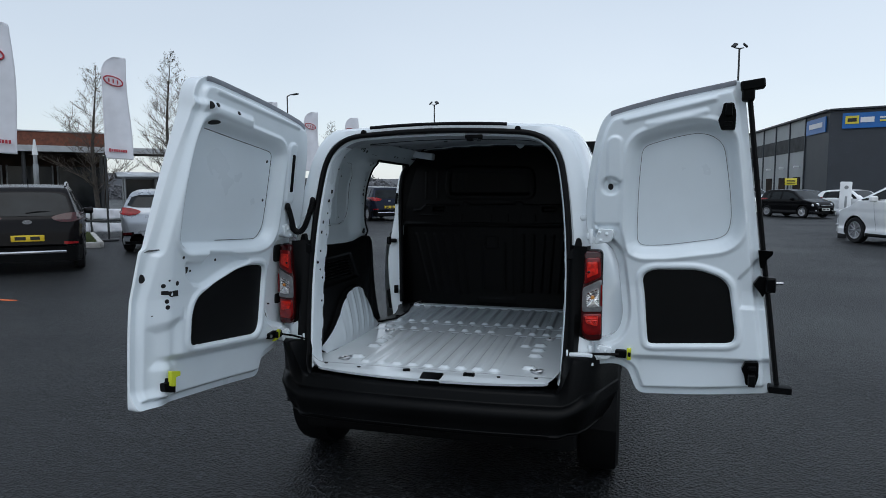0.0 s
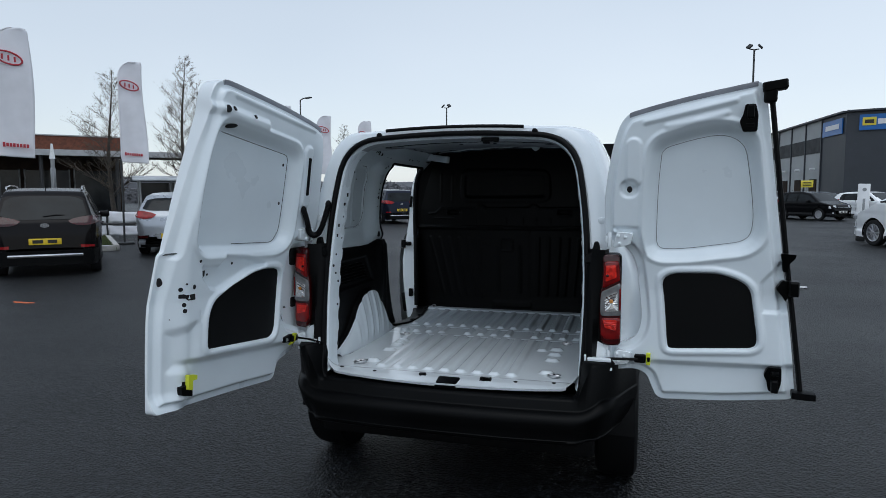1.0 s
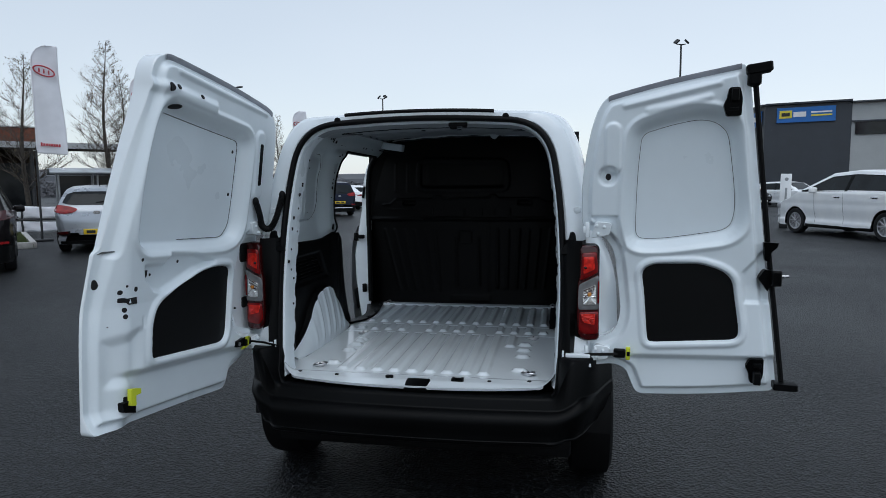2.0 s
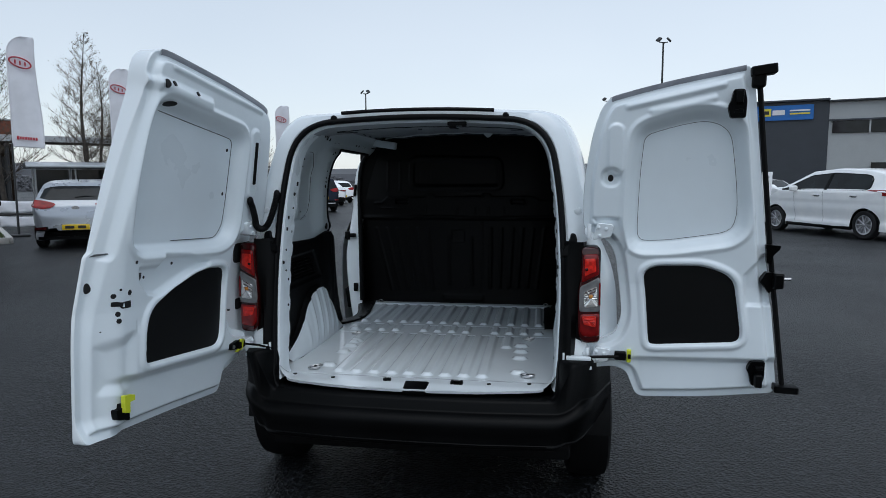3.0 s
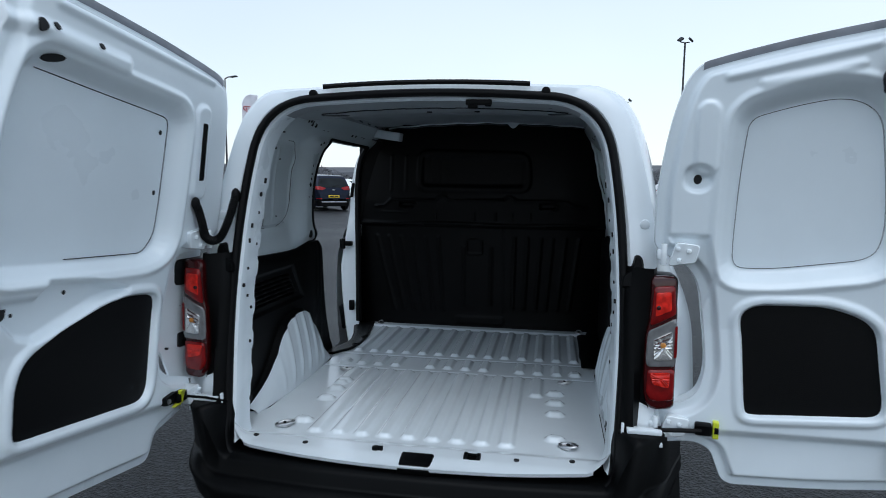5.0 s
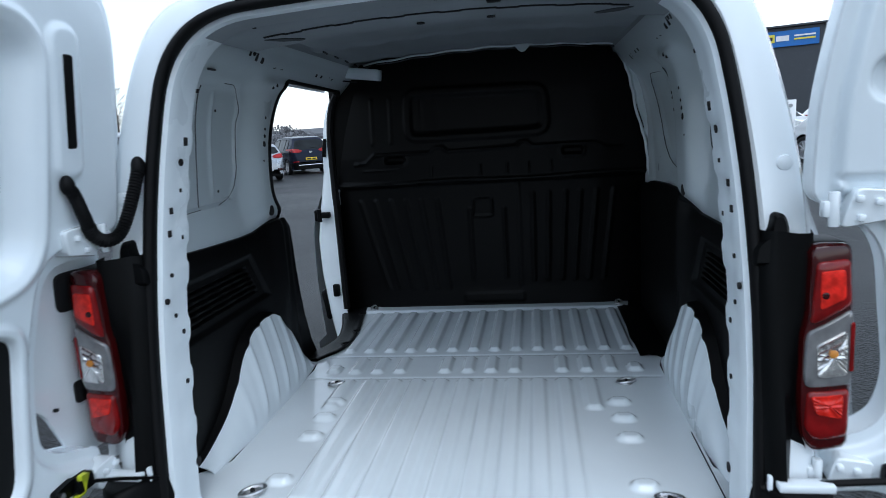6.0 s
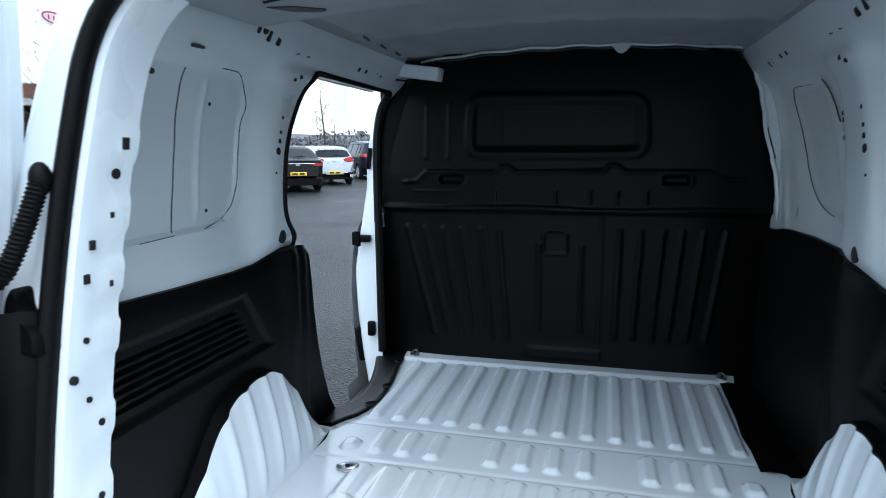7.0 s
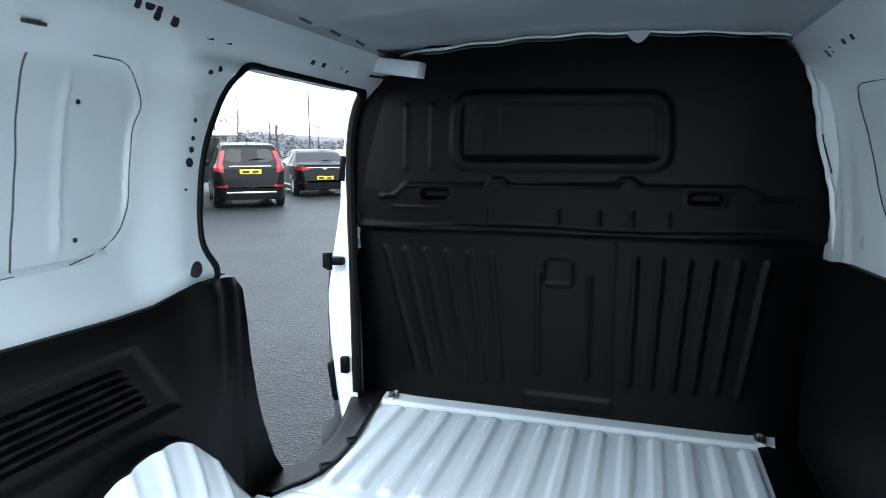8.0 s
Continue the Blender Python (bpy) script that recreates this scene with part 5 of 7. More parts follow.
door_disc(ld, LEFT, 0.818, 1.133, 0.0095, 0.002, rz=1.8)
door_shape(ld, LEFT, "latch_slot", [(0.775, 1.068), (0.775, 1.083), (0.758, 1.083), (0.752, 1.079), (0.710, 1.079), (0.706, 1.055), (0.745, 1.057), (0.752, 1.066)], -0.003, 0.002, HOLE, 0.003)
door_shape(ld, LEFT, "latch_slot", [(0.668, 1.162), (0.635, 1.160), (0.638, 1.138), (0.652, 1.132)], -0.003, 0.002, HOLE, 0.003)
door_disc(ld, LEFT, 0.545, 1.732, 0.034, 0.003, rz=0.24, name="drain_slot")
door_box(ld, -1, "vent_slot", -0.002, 1.542, 0.022, 0.180, 0.000, 0.0125, RUBBER, 0.003, "black vertical grommet")
door_shape(ld, LEFT, "door_buffer", [(0.786, 0.696), (0.742, 0.682), (0.738, 0.716), (0.750, 0.722), (0.754, 0.742), (0.768, 0.744), (0.770, 0.728), (0.786, 0.728)], -0.004, 0.022, BLACK, 0.004, "black door latch block")
door_shape(ld, LEFT, "door_pull", [(0.770, 0.716), (0.752, 0.712), (0.750, 0.748), (0.716, 0.742), (0.714, 0.760), (0.768, 0.774)], 0.018, 0.034, YELLOW, 0.004, "yellow-green release lever")
door_shape(ld, LEFT, "rim_mark", [(0.814, 1.232), (0.776, 1.238), (0.776, 1.242), (0.802, 1.240)], -0.002, 0.001, SEALANT_RECESS, 0.001)
# flange of the wide door beside the tail lamp, seen through the panel's cut-out
fl = round_poly([(-0.150, 0.770), (-0.010, 0.770), (0.045, 0.900), (0.110, 0.960), (0.110, 1.235), (-0.150, 1.235)], 0.02, 4)
flange_plate = part("hinge_flange", mesh_of("hinge_flange", *plate(fl, lambda a, b, d: on_door(-1, a, d, b), -0.082, -0.074)), WHITE, ld, "white painted flange behind the hinges")
for fu, fz, fw_, fh in ((-0.056, 1.150, 0.084, 0.086), (-0.052, 0.920, 0.040, 0.050), (-0.075, 0.912, 0.05, 0.018), (-0.048, 1.042, 0.013, 0.012), (0.022, 0.905, 0.008, 0.007)):
    o = round_poly([(fu - fw_ / 2, fz - fh / 2), (fu + fw_ / 2, fz - fh / 2), (fu + fw_ / 2, fz + fh / 2), (fu - fw_ / 2, fz + fh / 2)], min(fw_, fh) * 0.25, 3)
    part("flange_hole", mesh_of("flange_hole", *plate(o, lambda a, b, d: on_door(-1, a, d, b), -0.080, -0.064)), HOLE, flange_plate)
# grey hem along the doors' top edges
HEM = material("grey_hem", (0.27, 0.28, 0.31), 0.5, var=0.15, var_scale=12)
for spec, door, ua, ub in ((LEFT, ld, -0.125, 0.60), (RIGHT, rd, 0.065, 0.535)):
    top_line = sorted((p[0], p[1]) for p in spec["outline"] if p[1] > 1.74 and ua - 0.05 < p[0] < ub + 0.02)
    hem = []
    for k in range(61):
        u = ua + (ub - ua) * k / 60
        z = float(np.interp(u, [p[0] for p in top_line], [p[1] for p in top_line]))
        w0 = float(door_relief(spec, np.array([u]), np.array([z - 0.002]))[0])
        hem.append([on_door(spec["s"], u, w0 - 0.004, z + 0.0055), on_door(spec["s"], u, w0 + 0.004, z + 0.004), on_door(spec["s"], u, w0 + 0.005, z - 0.010), on_door(spec["s"], u, w0 + 0.001, z - 0.015)])
    part("top_hem", mesh_of("top_hem", *lattice(hem), 50), HEM, door, "grey hem along the top edge")
# fittings of the narrow door
door_disc(rd, RIGHT, 0.067, 1.475, 0.0135)
for nm, u, z, k in (("upper_latch", 0.508, 1.742, -1), ("lower_latch", 0.632, 0.716, 1)):
    door_shape(rd, RIGHT, nm, [(u - 0.034, z + 0.012 * k), (u - 0.020, z + 0.050 * k), (u + 0.028, z + 0.052 * k), (u + 0.030, z - 0.010 * k), (u + 0.020, z - 0.050 * k), (u - 0.016, z - 0.050 * k), (u - 0.022, z - 0.012 * k)][::k], -0.01, 0.026, BLACK, 0.008, "black plastic bolt housing")
    door_box(rd, 1, nm + "_cap", u + 0.004, z - 0.022 * k, 0.026, 0.050, 0.0, 0.040, BLACK, 0.005)
    door_box(rd, 1, nm + "_cap", u + 0.004, z + 0.028 * k, 0.030, 0.014, 0.0, 0.034, BLACK, 0.003)
edge_pts = [on_door(1, float(np.interp(z, [0.66, 0.991, 1.19, 1.51, 1.814, 1.878], [0.716, 0.675, 0.647, 0.606, 0.568, 0.552])) + 0.017, -0.035, z) for z in np.linspace(0.665, 1.835, 40)]
part("edge_seal", mesh_of("edge_seal", *tube(edge_pts, 0.010, 8)), RUBBER, rd, "black rubber edge seal")
door_box(rd, 1, "seal_cap", 0.592, 1.858, 0.085, 0.034, -0.05, 0.010, BLACK, 0.006, "", 0.12)
door_box(rd, 1, "seal_cap", 0.578, 1.826, 0.045, 0.055, -0.05, 0.004, BLACK, 0.006)
door_box(rd, 1, "seal_cap", 0.742, 0.657, 0.085, 0.028, -0.05, 0.004, BLACK, 0.005)
door_shape(rd, RIGHT, "lock_case", [(0.628, 1.082), (0.650, 1.115), (0.690, 1.112), (0.702, 1.095), (0.700, 1.052), (0.672, 1.046), (0.664, 1.030), (0.656, 1.046)], -0.01, 0.040, BLACK, 0.006, "black lock case")
door_box(rd, 1, "lock_case", 0.690, 1.085, 0.036, 0.060, -0.05, 0.030, BLACK, 0.008)
door_shape(rd, RIGHT, "rod_guide", [(0.640, 1.222), (0.694, 1.220), (0.694, 1.204), (0.672, 1.180), (0.668, 1.148), (0.652, 1.148), (0.646, 1.19)], -0.01, 0.026, BLACK, 0.005)
rod("latch_pin", [on_door(1, 0.69, 0.0, 1.090), on_door(1, 0.735, 0.0, 1.092)], 0.0055, STEEL, rd, 10)
# hinges and check straps
for s, door in ((-1, ld), (1, rd)):
    for z in (1.262, 0.745):
        h = part("hinge", merge(cyl(0.009, 0.062, tuple(on_door(s, -0.012 if s > 0 else -0.07, 0.012, z)), "Z", 12, bevel=0.002), box((0.022, 0.022, 0.030), tuple(on_door(s, -0.020 if s > 0 else -0.08, 0.006, z)), None, 0.005)), WHITE, door, "white painted door hinge")
        o = round_poly([(0.0, z - 0.035), (0.075, z - 0.022), (0.085, z + 0.03), (0.02, z + 0.036)], 0.012, 3)
        off = 0.0 if s > 0 else -0.05
        part("hinge_leaf", mesh_of("hinge_leaf", *plate([Vector((p.x + off, p.y)) for p in o], lambda a, b, d: on_door(s, a, d, b), -0.03, 0.014, 0.003)), WHITE, door)
        for du, dz in ((0.025, 0.018), (0.055, 0.012), (0.030, -0.016)):
            pb = on_door(s, du + off, 0.016, z + dz)
            part("hinge_bolt", box((0.013, 0.013, 0.013), tuple(pb), None, 0.004, 2), WHITE, door)
    u0 = 0.115 if s > 0 else 0.06
    x0 = Vector((s * 0.628, 0.02, 0.728))
    strap_end = on_door(s, u0, 0.03, 0.752 if s > 0 else 0.768)
    strap = [x0, x0.lerp(strap_end, 0.5) + Vector((0, -0.01, 0.008)), strap_end]
    part("check_strap", mesh_of("check_strap", *tube(strap, 0.007, 6, flat=0.5)), BLACK, door, "black door check strap")
    zc = 0.752 if s > 0 else 0.768
    if s > 0:
        door_box(door, s, "check_block", u0 + 0.006, zc, 0.046, 0.034, 0.0, 0.026, BLACK, 0.005)
        door_box(door, s, "check_tag", u0 + 0.040, zc, 0.017, 0.052, 0.0, 0.016, YELLOW, 0.003, "yellow-green plastic tag")
        door_box(door, s, "check_pin", u0 + 0.042, zc, 0.012, 0.018, 0.0, 0.022, BLACK, 0.003)
    else:
        door_box(door, s, "check_block", 0.066, zc, 0.046, 0.034, 0.0, 0.024, BLACK, 0.005)
        door_shape(door, LEFT, "check_plate", [(0.085, zc - 0.020), (0.136, zc - 0.012), (0.138, zc + 0.014), (0.085, zc + 0.022)], -0.004, 0.014, BLACK, 0.006, "black plate of the door check")
        door_disc(door, LEFT, 0.124, zc + 0.001, 0.008, 0.017, STEEL, name="check_bolt")
        door_shape(door, LEFT, "check_tag", [(0.066, zc + 0.024), (0.086, zc + 0.026), (0.086, zc + 0.014), (0.077, zc + 0.010), (0.076, zc - 0.016), (0.088, zc - 0.020), (0.088, zc - 0.034), (0.066, zc - 0.030)], 0.020, 0.032, YELLOW, 0.003, "yellow-green plastic tag")
    part("pillar_bar", merge(box((0.12, 0.012, 0.014), (s * 0.695, 0.012, 0.700), None, 0.003), box((0.009, 0.012, 0.062), (s * 0.640, 0.012, 0.728), None, 0.003)), WHITE, van)

# cable conduit from the wide door to the body
a, b = on_door(-1, 0.020, 0.014, 1.378), Vector((-0.636, 0.130, 1.405))
ctrl = [a, Vector((-0.690, -0.010, 1.360)), Vector((-0.684, 0.0, 1.315)), Vector((-0.690, 0.025, 1.275)), Vector((-0.678, 0.05, 1.258)), Vector((-0.662, 0.075, 1.272)), Vector((-0.646, 0.10, 1.33)), b]
pts = []
for i in range(len(ctrl) - 1):
    q0, q1, q2, q3 = ctrl[max(i - 1, 0)], ctrl[i], ctrl[i + 1], ctrl[min(i + 2, len(ctrl) - 1)]
    for k in range(16):
        t = k / 16
        pts.append(0.5 * ((2 * q1) + (q2 - q0) * t + (2 * q0 - 5 * q1 + 4 * q2 - q3) * t * t + (3 * q1 - q0 - 3 * q2 + q3) * t ** 3))
pts.append(ctrl[-1])
pts = resample(pts, 150)
radii = [0.0135 + (0.0018 if k % 3 == 0 else -0.0012 if k % 3 == 1 else 0) * (1 if k > 40 else 0.2) for k in range(len(pts))]
part("cable_conduit", mesh_of("cable_conduit", *tube(pts, radii, 10), 80), RUBBER, van, "black corrugated rubber cable conduit")
bm = bmesh.new()
bmesh.ops.create_uvsphere(bm, u_segments=14, v_segments=8, radius=0.0165)
bmesh.ops.transform(bm, matrix=Matrix.Translation(a + Vector((0, 0, 0.004))) @ Matrix.Diagonal((0.8, 0.9, 1.25, 1)), verts=bm.verts)
part("conduit_boot", bm, RUBBER, van)
bm = bmesh.new()
bmesh.ops.create_uvsphere(bm, u_segments=14, v_segments=8, radius=0.019)
bmesh.ops.transform(bm, matrix=Matrix.Translation(b) @ Matrix.Diagonal((0.8, 0.9, 1.3, 1)), verts=bm.verts)
part("conduit_boot", bm, RUBBER, van)

# ---- ground ----
ASPHALT = material("damp_asphalt", (0.0098, 0.0106, 0.0118), 0.47, var=0.0, second=(0.0052, 0.0058, 0.0066), second_amount=0.85, spec=0.25, var_scale=0.35, bump=0.5, bump_scale=150, rough_var=0.18)


def add_chippings(m):
    """Pale and dark stone chips in the binder."""
    n, l = m.node_tree.nodes, m.node_tree.links
    p = n["Principled BSDF"]
    was = p.inputs["Base Color"].links[0].from_socket
    tc = n.new("ShaderNodeTexCoord")
    chips = n.new("ShaderNodeTexVoronoi")
    chips.inputs["Scale"].default_value = 62.0
    l.new(tc.outputs["Object"], chips.inputs["Vector"])
    bw = n.new("ShaderNodeSeparateColor")
    l.new(chips.outputs["Color"], bw.inputs["Color"])
    ramp = n.new("ShaderNodeValToRGB")
    for e, (pos, c) in zip(ramp.color_ramp.elements, ((0.0, 0.18), (1.0, 4.6))):
        e.position, e.color = pos, (c, c, c, 1)
    e = ramp.color_ramp.elements.new(0.72)
    e.color = (0.85, 0.85, 0.85, 1)
    l.new(bw.outputs["Red"], ramp.inputs["Fac"])
    mul = n.new("ShaderNodeMix")
    mul.data_type, mul.blend_type = "RGBA", "MULTIPLY"
    mul.inputs["Factor"].default_value = 1.0
    l.new(was, mul.inputs[6])
    l.new(ramp.outputs["Color"], mul.inputs[7])
    l.new(mul.outputs[2], p.inputs["Base Color"])
    bump = next(k for k in n if k.type == "BUMP")
    second = n.new("ShaderNodeBump")
    second.inputs["Strength"].default_value, second.inputs["Distance"].default_value = 0.85, 0.008
    l.new(chips.outputs["Distance"], second.inputs["Height"])
    l.new(bump.outputs["Normal"], second.inputs["Normal"])
    l.new(second.outputs["Normal"], p.inputs["Normal"])


add_chippings(ASPHALT)
bm = bmesh.new()
bmesh.ops.create_grid(bm, x_segments=40, y_segments=40, size=1500)
tagged(part("ground", bm, ASPHALT), label="dark damp asphalt of a wide car park", category="ground", kind="structure")

# ---- parked cars ----
def paint(name, c, metal=0.0, rough=0.25):
    dark = max(c) < 0.05
    return material(name, c, rough, metal=metal, var=0.04, coat=0.08 if dark else 0.6, spec=0.12 if dark else 0.4, bump=0.01, bump_scale=20, rough_var=0.04)


P_BLACK = paint("black_car_paint", (0.004, 0.004, 0.005))
P_GREY = paint("dark_grey_car_paint", (0.006, 0.005, 0.0055))
P_SILVER = paint("silver_car_paint", (0.36, 0.385, 0.42), 0.5, 0.28)
P_WHITE = paint("white_car_paint", (0.91, 0.925, 0.94))
P_NAVY = paint("navy_car_paint", (0.012, 0.016, 0.030), 0.3)
TYRE = material("tyre_rubber", (0.010, 0.010, 0.011), 0.75, var=0.2, spec=0.3)
ALLOY = material("alloy_rim", (0.50, 0.50, 0.52), 0.32, metal=0.9, var=0.1)
PLATE_Y = material("yellow_number_plate", (0.72, 0.50, 0.02), 0.4, var=0.05)
PLATE_W = material("white_number_plate", (0.75, 0.75, 0.72), 0.4, var=0.05)
INK = material("plate_ink", (0.015, 0.015, 0.015), 0.5, var=0.1)
HEADLAMP = material("headlamp_lens", (0.55, 0.56, 0.58), 0.12, metal=0.4, var=0.3, var_scale=14, coat=1.0)
CHROME = material("chrome_trim", (0.62, 0.62, 0.64), 0.12, metal=1.0, var=0.1)
CABIN = material("cabin_glass", (0.010, 0.0125, 0.014), 0.05, var=0.5, var_scale=1.6, spec=0.22, rough_var=0.02)
CAR_RED = material("car_tail_lens", (0.25, 0.006, 0.008), 0.22, var=0.35, var_scale=9, coat=0.15, spec=0.25, rough_var=0.05)

SHAPES = {
    # outline along the top from the tail to the nose: share of the length, share of the height
    "suv": dict(L=4.45, W=1.84, H=1.66, belt=0.62, top=[(0.0, 0.32), (0.003, 0.48), (0.012, 0.60), (0.030, 0.68), (0.075, 0.90), (0.10, 0.955), (0.20, 0.985), (0.42, 1.0), (0.56, 0.965), (0.70, 0.69), (0.74, 0.655), (0.95, 0.58), (0.985, 0.50), (1.0, 0.36)], rear=(0.030, 0.085), front=(0.57, 0.705)),
    "hatch": dict(L=4.30, W=1.78, H=1.47, belt=0.64, top=[(0.0, 0.30), (0.003, 0.46), (0.018, 0.62), (0.035, 0.69), (0.105, 0.90), (0.13, 0.945), (0.25, 0.985), (0.45, 1.0), (0.58, 0.95), (0.74, 0.68), (0.78, 0.645), (0.95, 0.55), (0.985, 0.47), (1.0, 0.34)], rear=(0.037, 0.115), front=(0.585, 0.745)),
    "sedan": dict(L=4.83, W=1.86, H=1.48, belt=0.645, top=[(0.0, 0.34), (0.003, 0.52), (0.012, 0.665), (0.04, 0.70), (0.10, 0.72), (0.24, 0.93), (0.30, 0.975), (0.46, 1.0), (0.57, 0.95), (0.72, 0.67), (0.76, 0.64), (0.95, 0.54), (0.985, 0.46), (1.0, 0.34)], rear=(0.11, 0.255), front=(0.575, 0.725)),
    "mpv": dict(L=4.53, W=1.81, H=1.60, belt=0.665, top=[(0.0, 0.32), (0.003, 0.46), (0.015, 0.60), (0.035, 0.68), (0.075, 0.86), (0.10, 0.915), (0.20, 0.97), (0.40, 1.0), (0.56, 0.965), (0.80, 0.645), (0.84, 0.59), (0.96, 0.50), (0.99, 0.43), (1.0, 0.32)], rear=(0.037, 0.095), front=(0.605, 0.80)),
    "small": dict(L=3.68, W=1.62, H=1.48, belt=0.62, top=[(0.0, 0.32), (0.004, 0.48), (0.02, 0.62), (0.04, 0.68), (0.09, 0.91), (0.12, 0.955), (0.24, 0.99), (0.46, 1.0), (0.60, 0.94), (0.78, 0.66), (0.82, 0.63), (0.95, 0.55), (0.985, 0.47), (1.0, 0.34)], rear=(0.042, 0.10), front=(0.605, 0.78)),
}


def edge_hits(edge, y):
    """Places where a closed outline crosses a given y."""
    hits = []
    for (ya, za), (yb, zb) in zip(edge, edge[1:] + edge[:1]):
        if (ya - y) * (yb - y) <= 0 and ya != yb:
            hits.append((y, za + (zb - za) * (y - ya) / (yb - ya)))
    return hits


def make_car(name, shape, mat, label, at, group="", roof_rails=False, lamps="wide", spokes=10):
    sp = SHAPES[shape]
    L, W, H = sp["L"], sp["W"], sp["H"]
    belt = sp["belt"] * H
    car = thing(name, label, "car", group, at)
    prof = resample([(a * L, b * H) for a, b in sp["top"]], 110)
    plan = curve_at([(0, 0.70), (0.01, 0.80), (0.03, 0.89), (0.08, 0.95), (0.18, 0.99), (0.35, 1.0), (0.75, 0.99), (0.88, 0.94), (0.95, 0.86), (0.985, 0.76), (1.0, 0.66)])
    rows = []

    def flank(z):
        """Pressed lines of the doors: a shoulder under the glass and a hollow above the sill."""
        return 0.012 * float(step(0.50 * H, 0.54 * H, z)) * float(step(belt + 0.02, belt - 0.01, z)) - 0.030 * float(step(0.215 * H, 0.245 * H, z)) * float(step(0.43 * H, 0.27 * H, z))

    for y, zt in prof:
        w = W / 2 * float(plan(y / L))
        row = []
        zb = 0.20

        def hw(z):
            k = 1 - 0.07 * max(0, (0.50 * H - z) / (0.5 * H)) ** 2
            if z > belt:
                k = 1 - 0.29 * (z - belt) / (H - belt) - 0.015
            return w * k
        zs = zt - 0.035
        zm = min(belt, zs - 0.012)
        for z in [zb + (zm - zb) * j / 20 for j in range(21)] + [zm + (zs - zm) * j / 6 for j in range(1, 7)]:
            row.append((hw(z) + flank(z), z))
        ws = hw(zs)
        row += [(ws * 0.985, zt - 0.018), (ws * 0.95, zt - 0.006)]
        row += [(ws * 0.95 * (1 - k / 7), zt + 0.012 * (1 - (1 - k / 7) ** 2)) for k in range(1, 8)]
        full = [(x, z) for x, z in row] + [(-x, z) for x, z in row[-2::-1]]
        rows.append([(x, y - L / 2, z) for x, z in full])
    v, f = lattice(rows)
    nrow = len(rows[0])
    ax = (0.17 * L - L / 2 + 0.02, 0.79 * L - L / 2)
    wr = 0.325 if H > 1.55 else 0.31
    arch = []
    groups = {"body": [], "windscreen": []}
    for q in f:
        c = face_mid(v, q)
        yl, side = (c[1] + L / 2) / L, abs(c[0])
        jcol = q[0] % nrow
        top_face = 27 <= min(jcol, nrow - 2 - jcol)
        if c[2] < 0.66 and side > 0.6 * W / 2 and min(math.hypot(c[1] - ax[0], c[2] - wr), math.hypot(c[1] - ax[1], c[2] - wr)) < wr + 0.055:
            arch.append(q)
            continue
        if top_face and sp["front"][0] < yl < sp["front"][1] and side < 0.66 * W / 2:
            groups["windscreen"].append(q)
        else:
            groups["body"].append(q)
    def to_arch(p):
        yc = min(ax, key=lambda a: abs(a - p[1]))
        d = Vector((p[1] - yc, p[2] - wr))
        if abs(p[0]) < 0.62 * W / 2 or d.y < -0.02:
            return p
        d = d.normalized() * (wr + 0.05)
        return (p[0], yc + d.x, wr + d.y)
    trim_to(v, groups["body"], arch, to_arch)
    part("body", pick("body", v, groups["body"]), mat, car)
    for yc in ax:
        for s in (-1, 1):
            ring = [[(s * (W / 2 - 0.01 - 0.30 * t), yc + (wr + 0.055) * math.cos(a), wr + (wr + 0.055) * math.sin(a)) for t in (0.1, 0.5, 1)] for a in [math.pi * (-0.08 + 1.16 * k / 24) for k in range(25)]]
            part("arch_liner", mesh_of("arch_liner", *lattice(ring)), RUBBER, car)
    part("windscreen", pick("windscreen", v, groups["windscreen"]), CABIN, car)

    def side_pt(s, y, z, d):
        """A point of the flank, y from the tail, lifted out by d."""
        k = 1 - 0.29 * (z - belt) / (H - belt) - 0.015 if z > belt else 1 - 0.07 * max(0, (0.50 * H - z) / (0.5 * H)) ** 2
        return (s * (W / 2 * float(plan(y / L)) * k + flank(z) + d), y - L / 2, z)

    def roof_at(a):
        return H * float(np.interp(a, [p[0] for p in sp["top"]], [p[1] for p in sp["top"]]))

    # side glass: one band with a rounded tail and a pointed front, split by dark pillars
    a0, a1 = sp["rear"][1] + 0.055, sp["front"][1] - 0.045
    low = belt + 0.022
    tops = [(a0 + (a1 - a0) * k / 12) for k in range(13)]
    band = [(a * L, max(low + 0.012, roof_at(a) - 0.105)) for a in tops]
    band[0] = (band[0][0] + 0.05, band[0][1] - 0.01)
    band += [(a1 * L - 0.02, low), (a0 * L + 0.16, low), (a0 * L + 0.01, low + 0.07)]
    band = resample(round_poly(band, [0.05] + [0.03] * 11 + [0.01, 0.01, 0.05, 0.04], 4), 60, True)
    for s in (-1, 1):
        edge = [(p[0], p[1]) for p in band]
        part("window_frame", mesh_of("window_frame", *tube([side_pt(s, y, z, 0.004) for y, z in edge + edge[:1]], 0.011, 6, caps=False)), BLACK, car)
        lo_hi = [(y, [z for y1, z in edge_hits(edge, y)]) for y in np.linspace(min(p[0] for p in edge) + 0.004, max(p[0] for p in edge) - 0.004, 40)]
        part("side_window", mesh_of("side_window", *lattice([[side_pt(s, y, min(zs) + (max(zs) - min(zs)) * j / 5, 0.007) for j in range(6)] for y, zs in lo_hi if zs])), CABIN, car)
        for a in (0.425, 0.232):
            if a > a0 + (0.09 if shape == "mpv" else 0.03):
                zt = roof_at(a) - 0.10
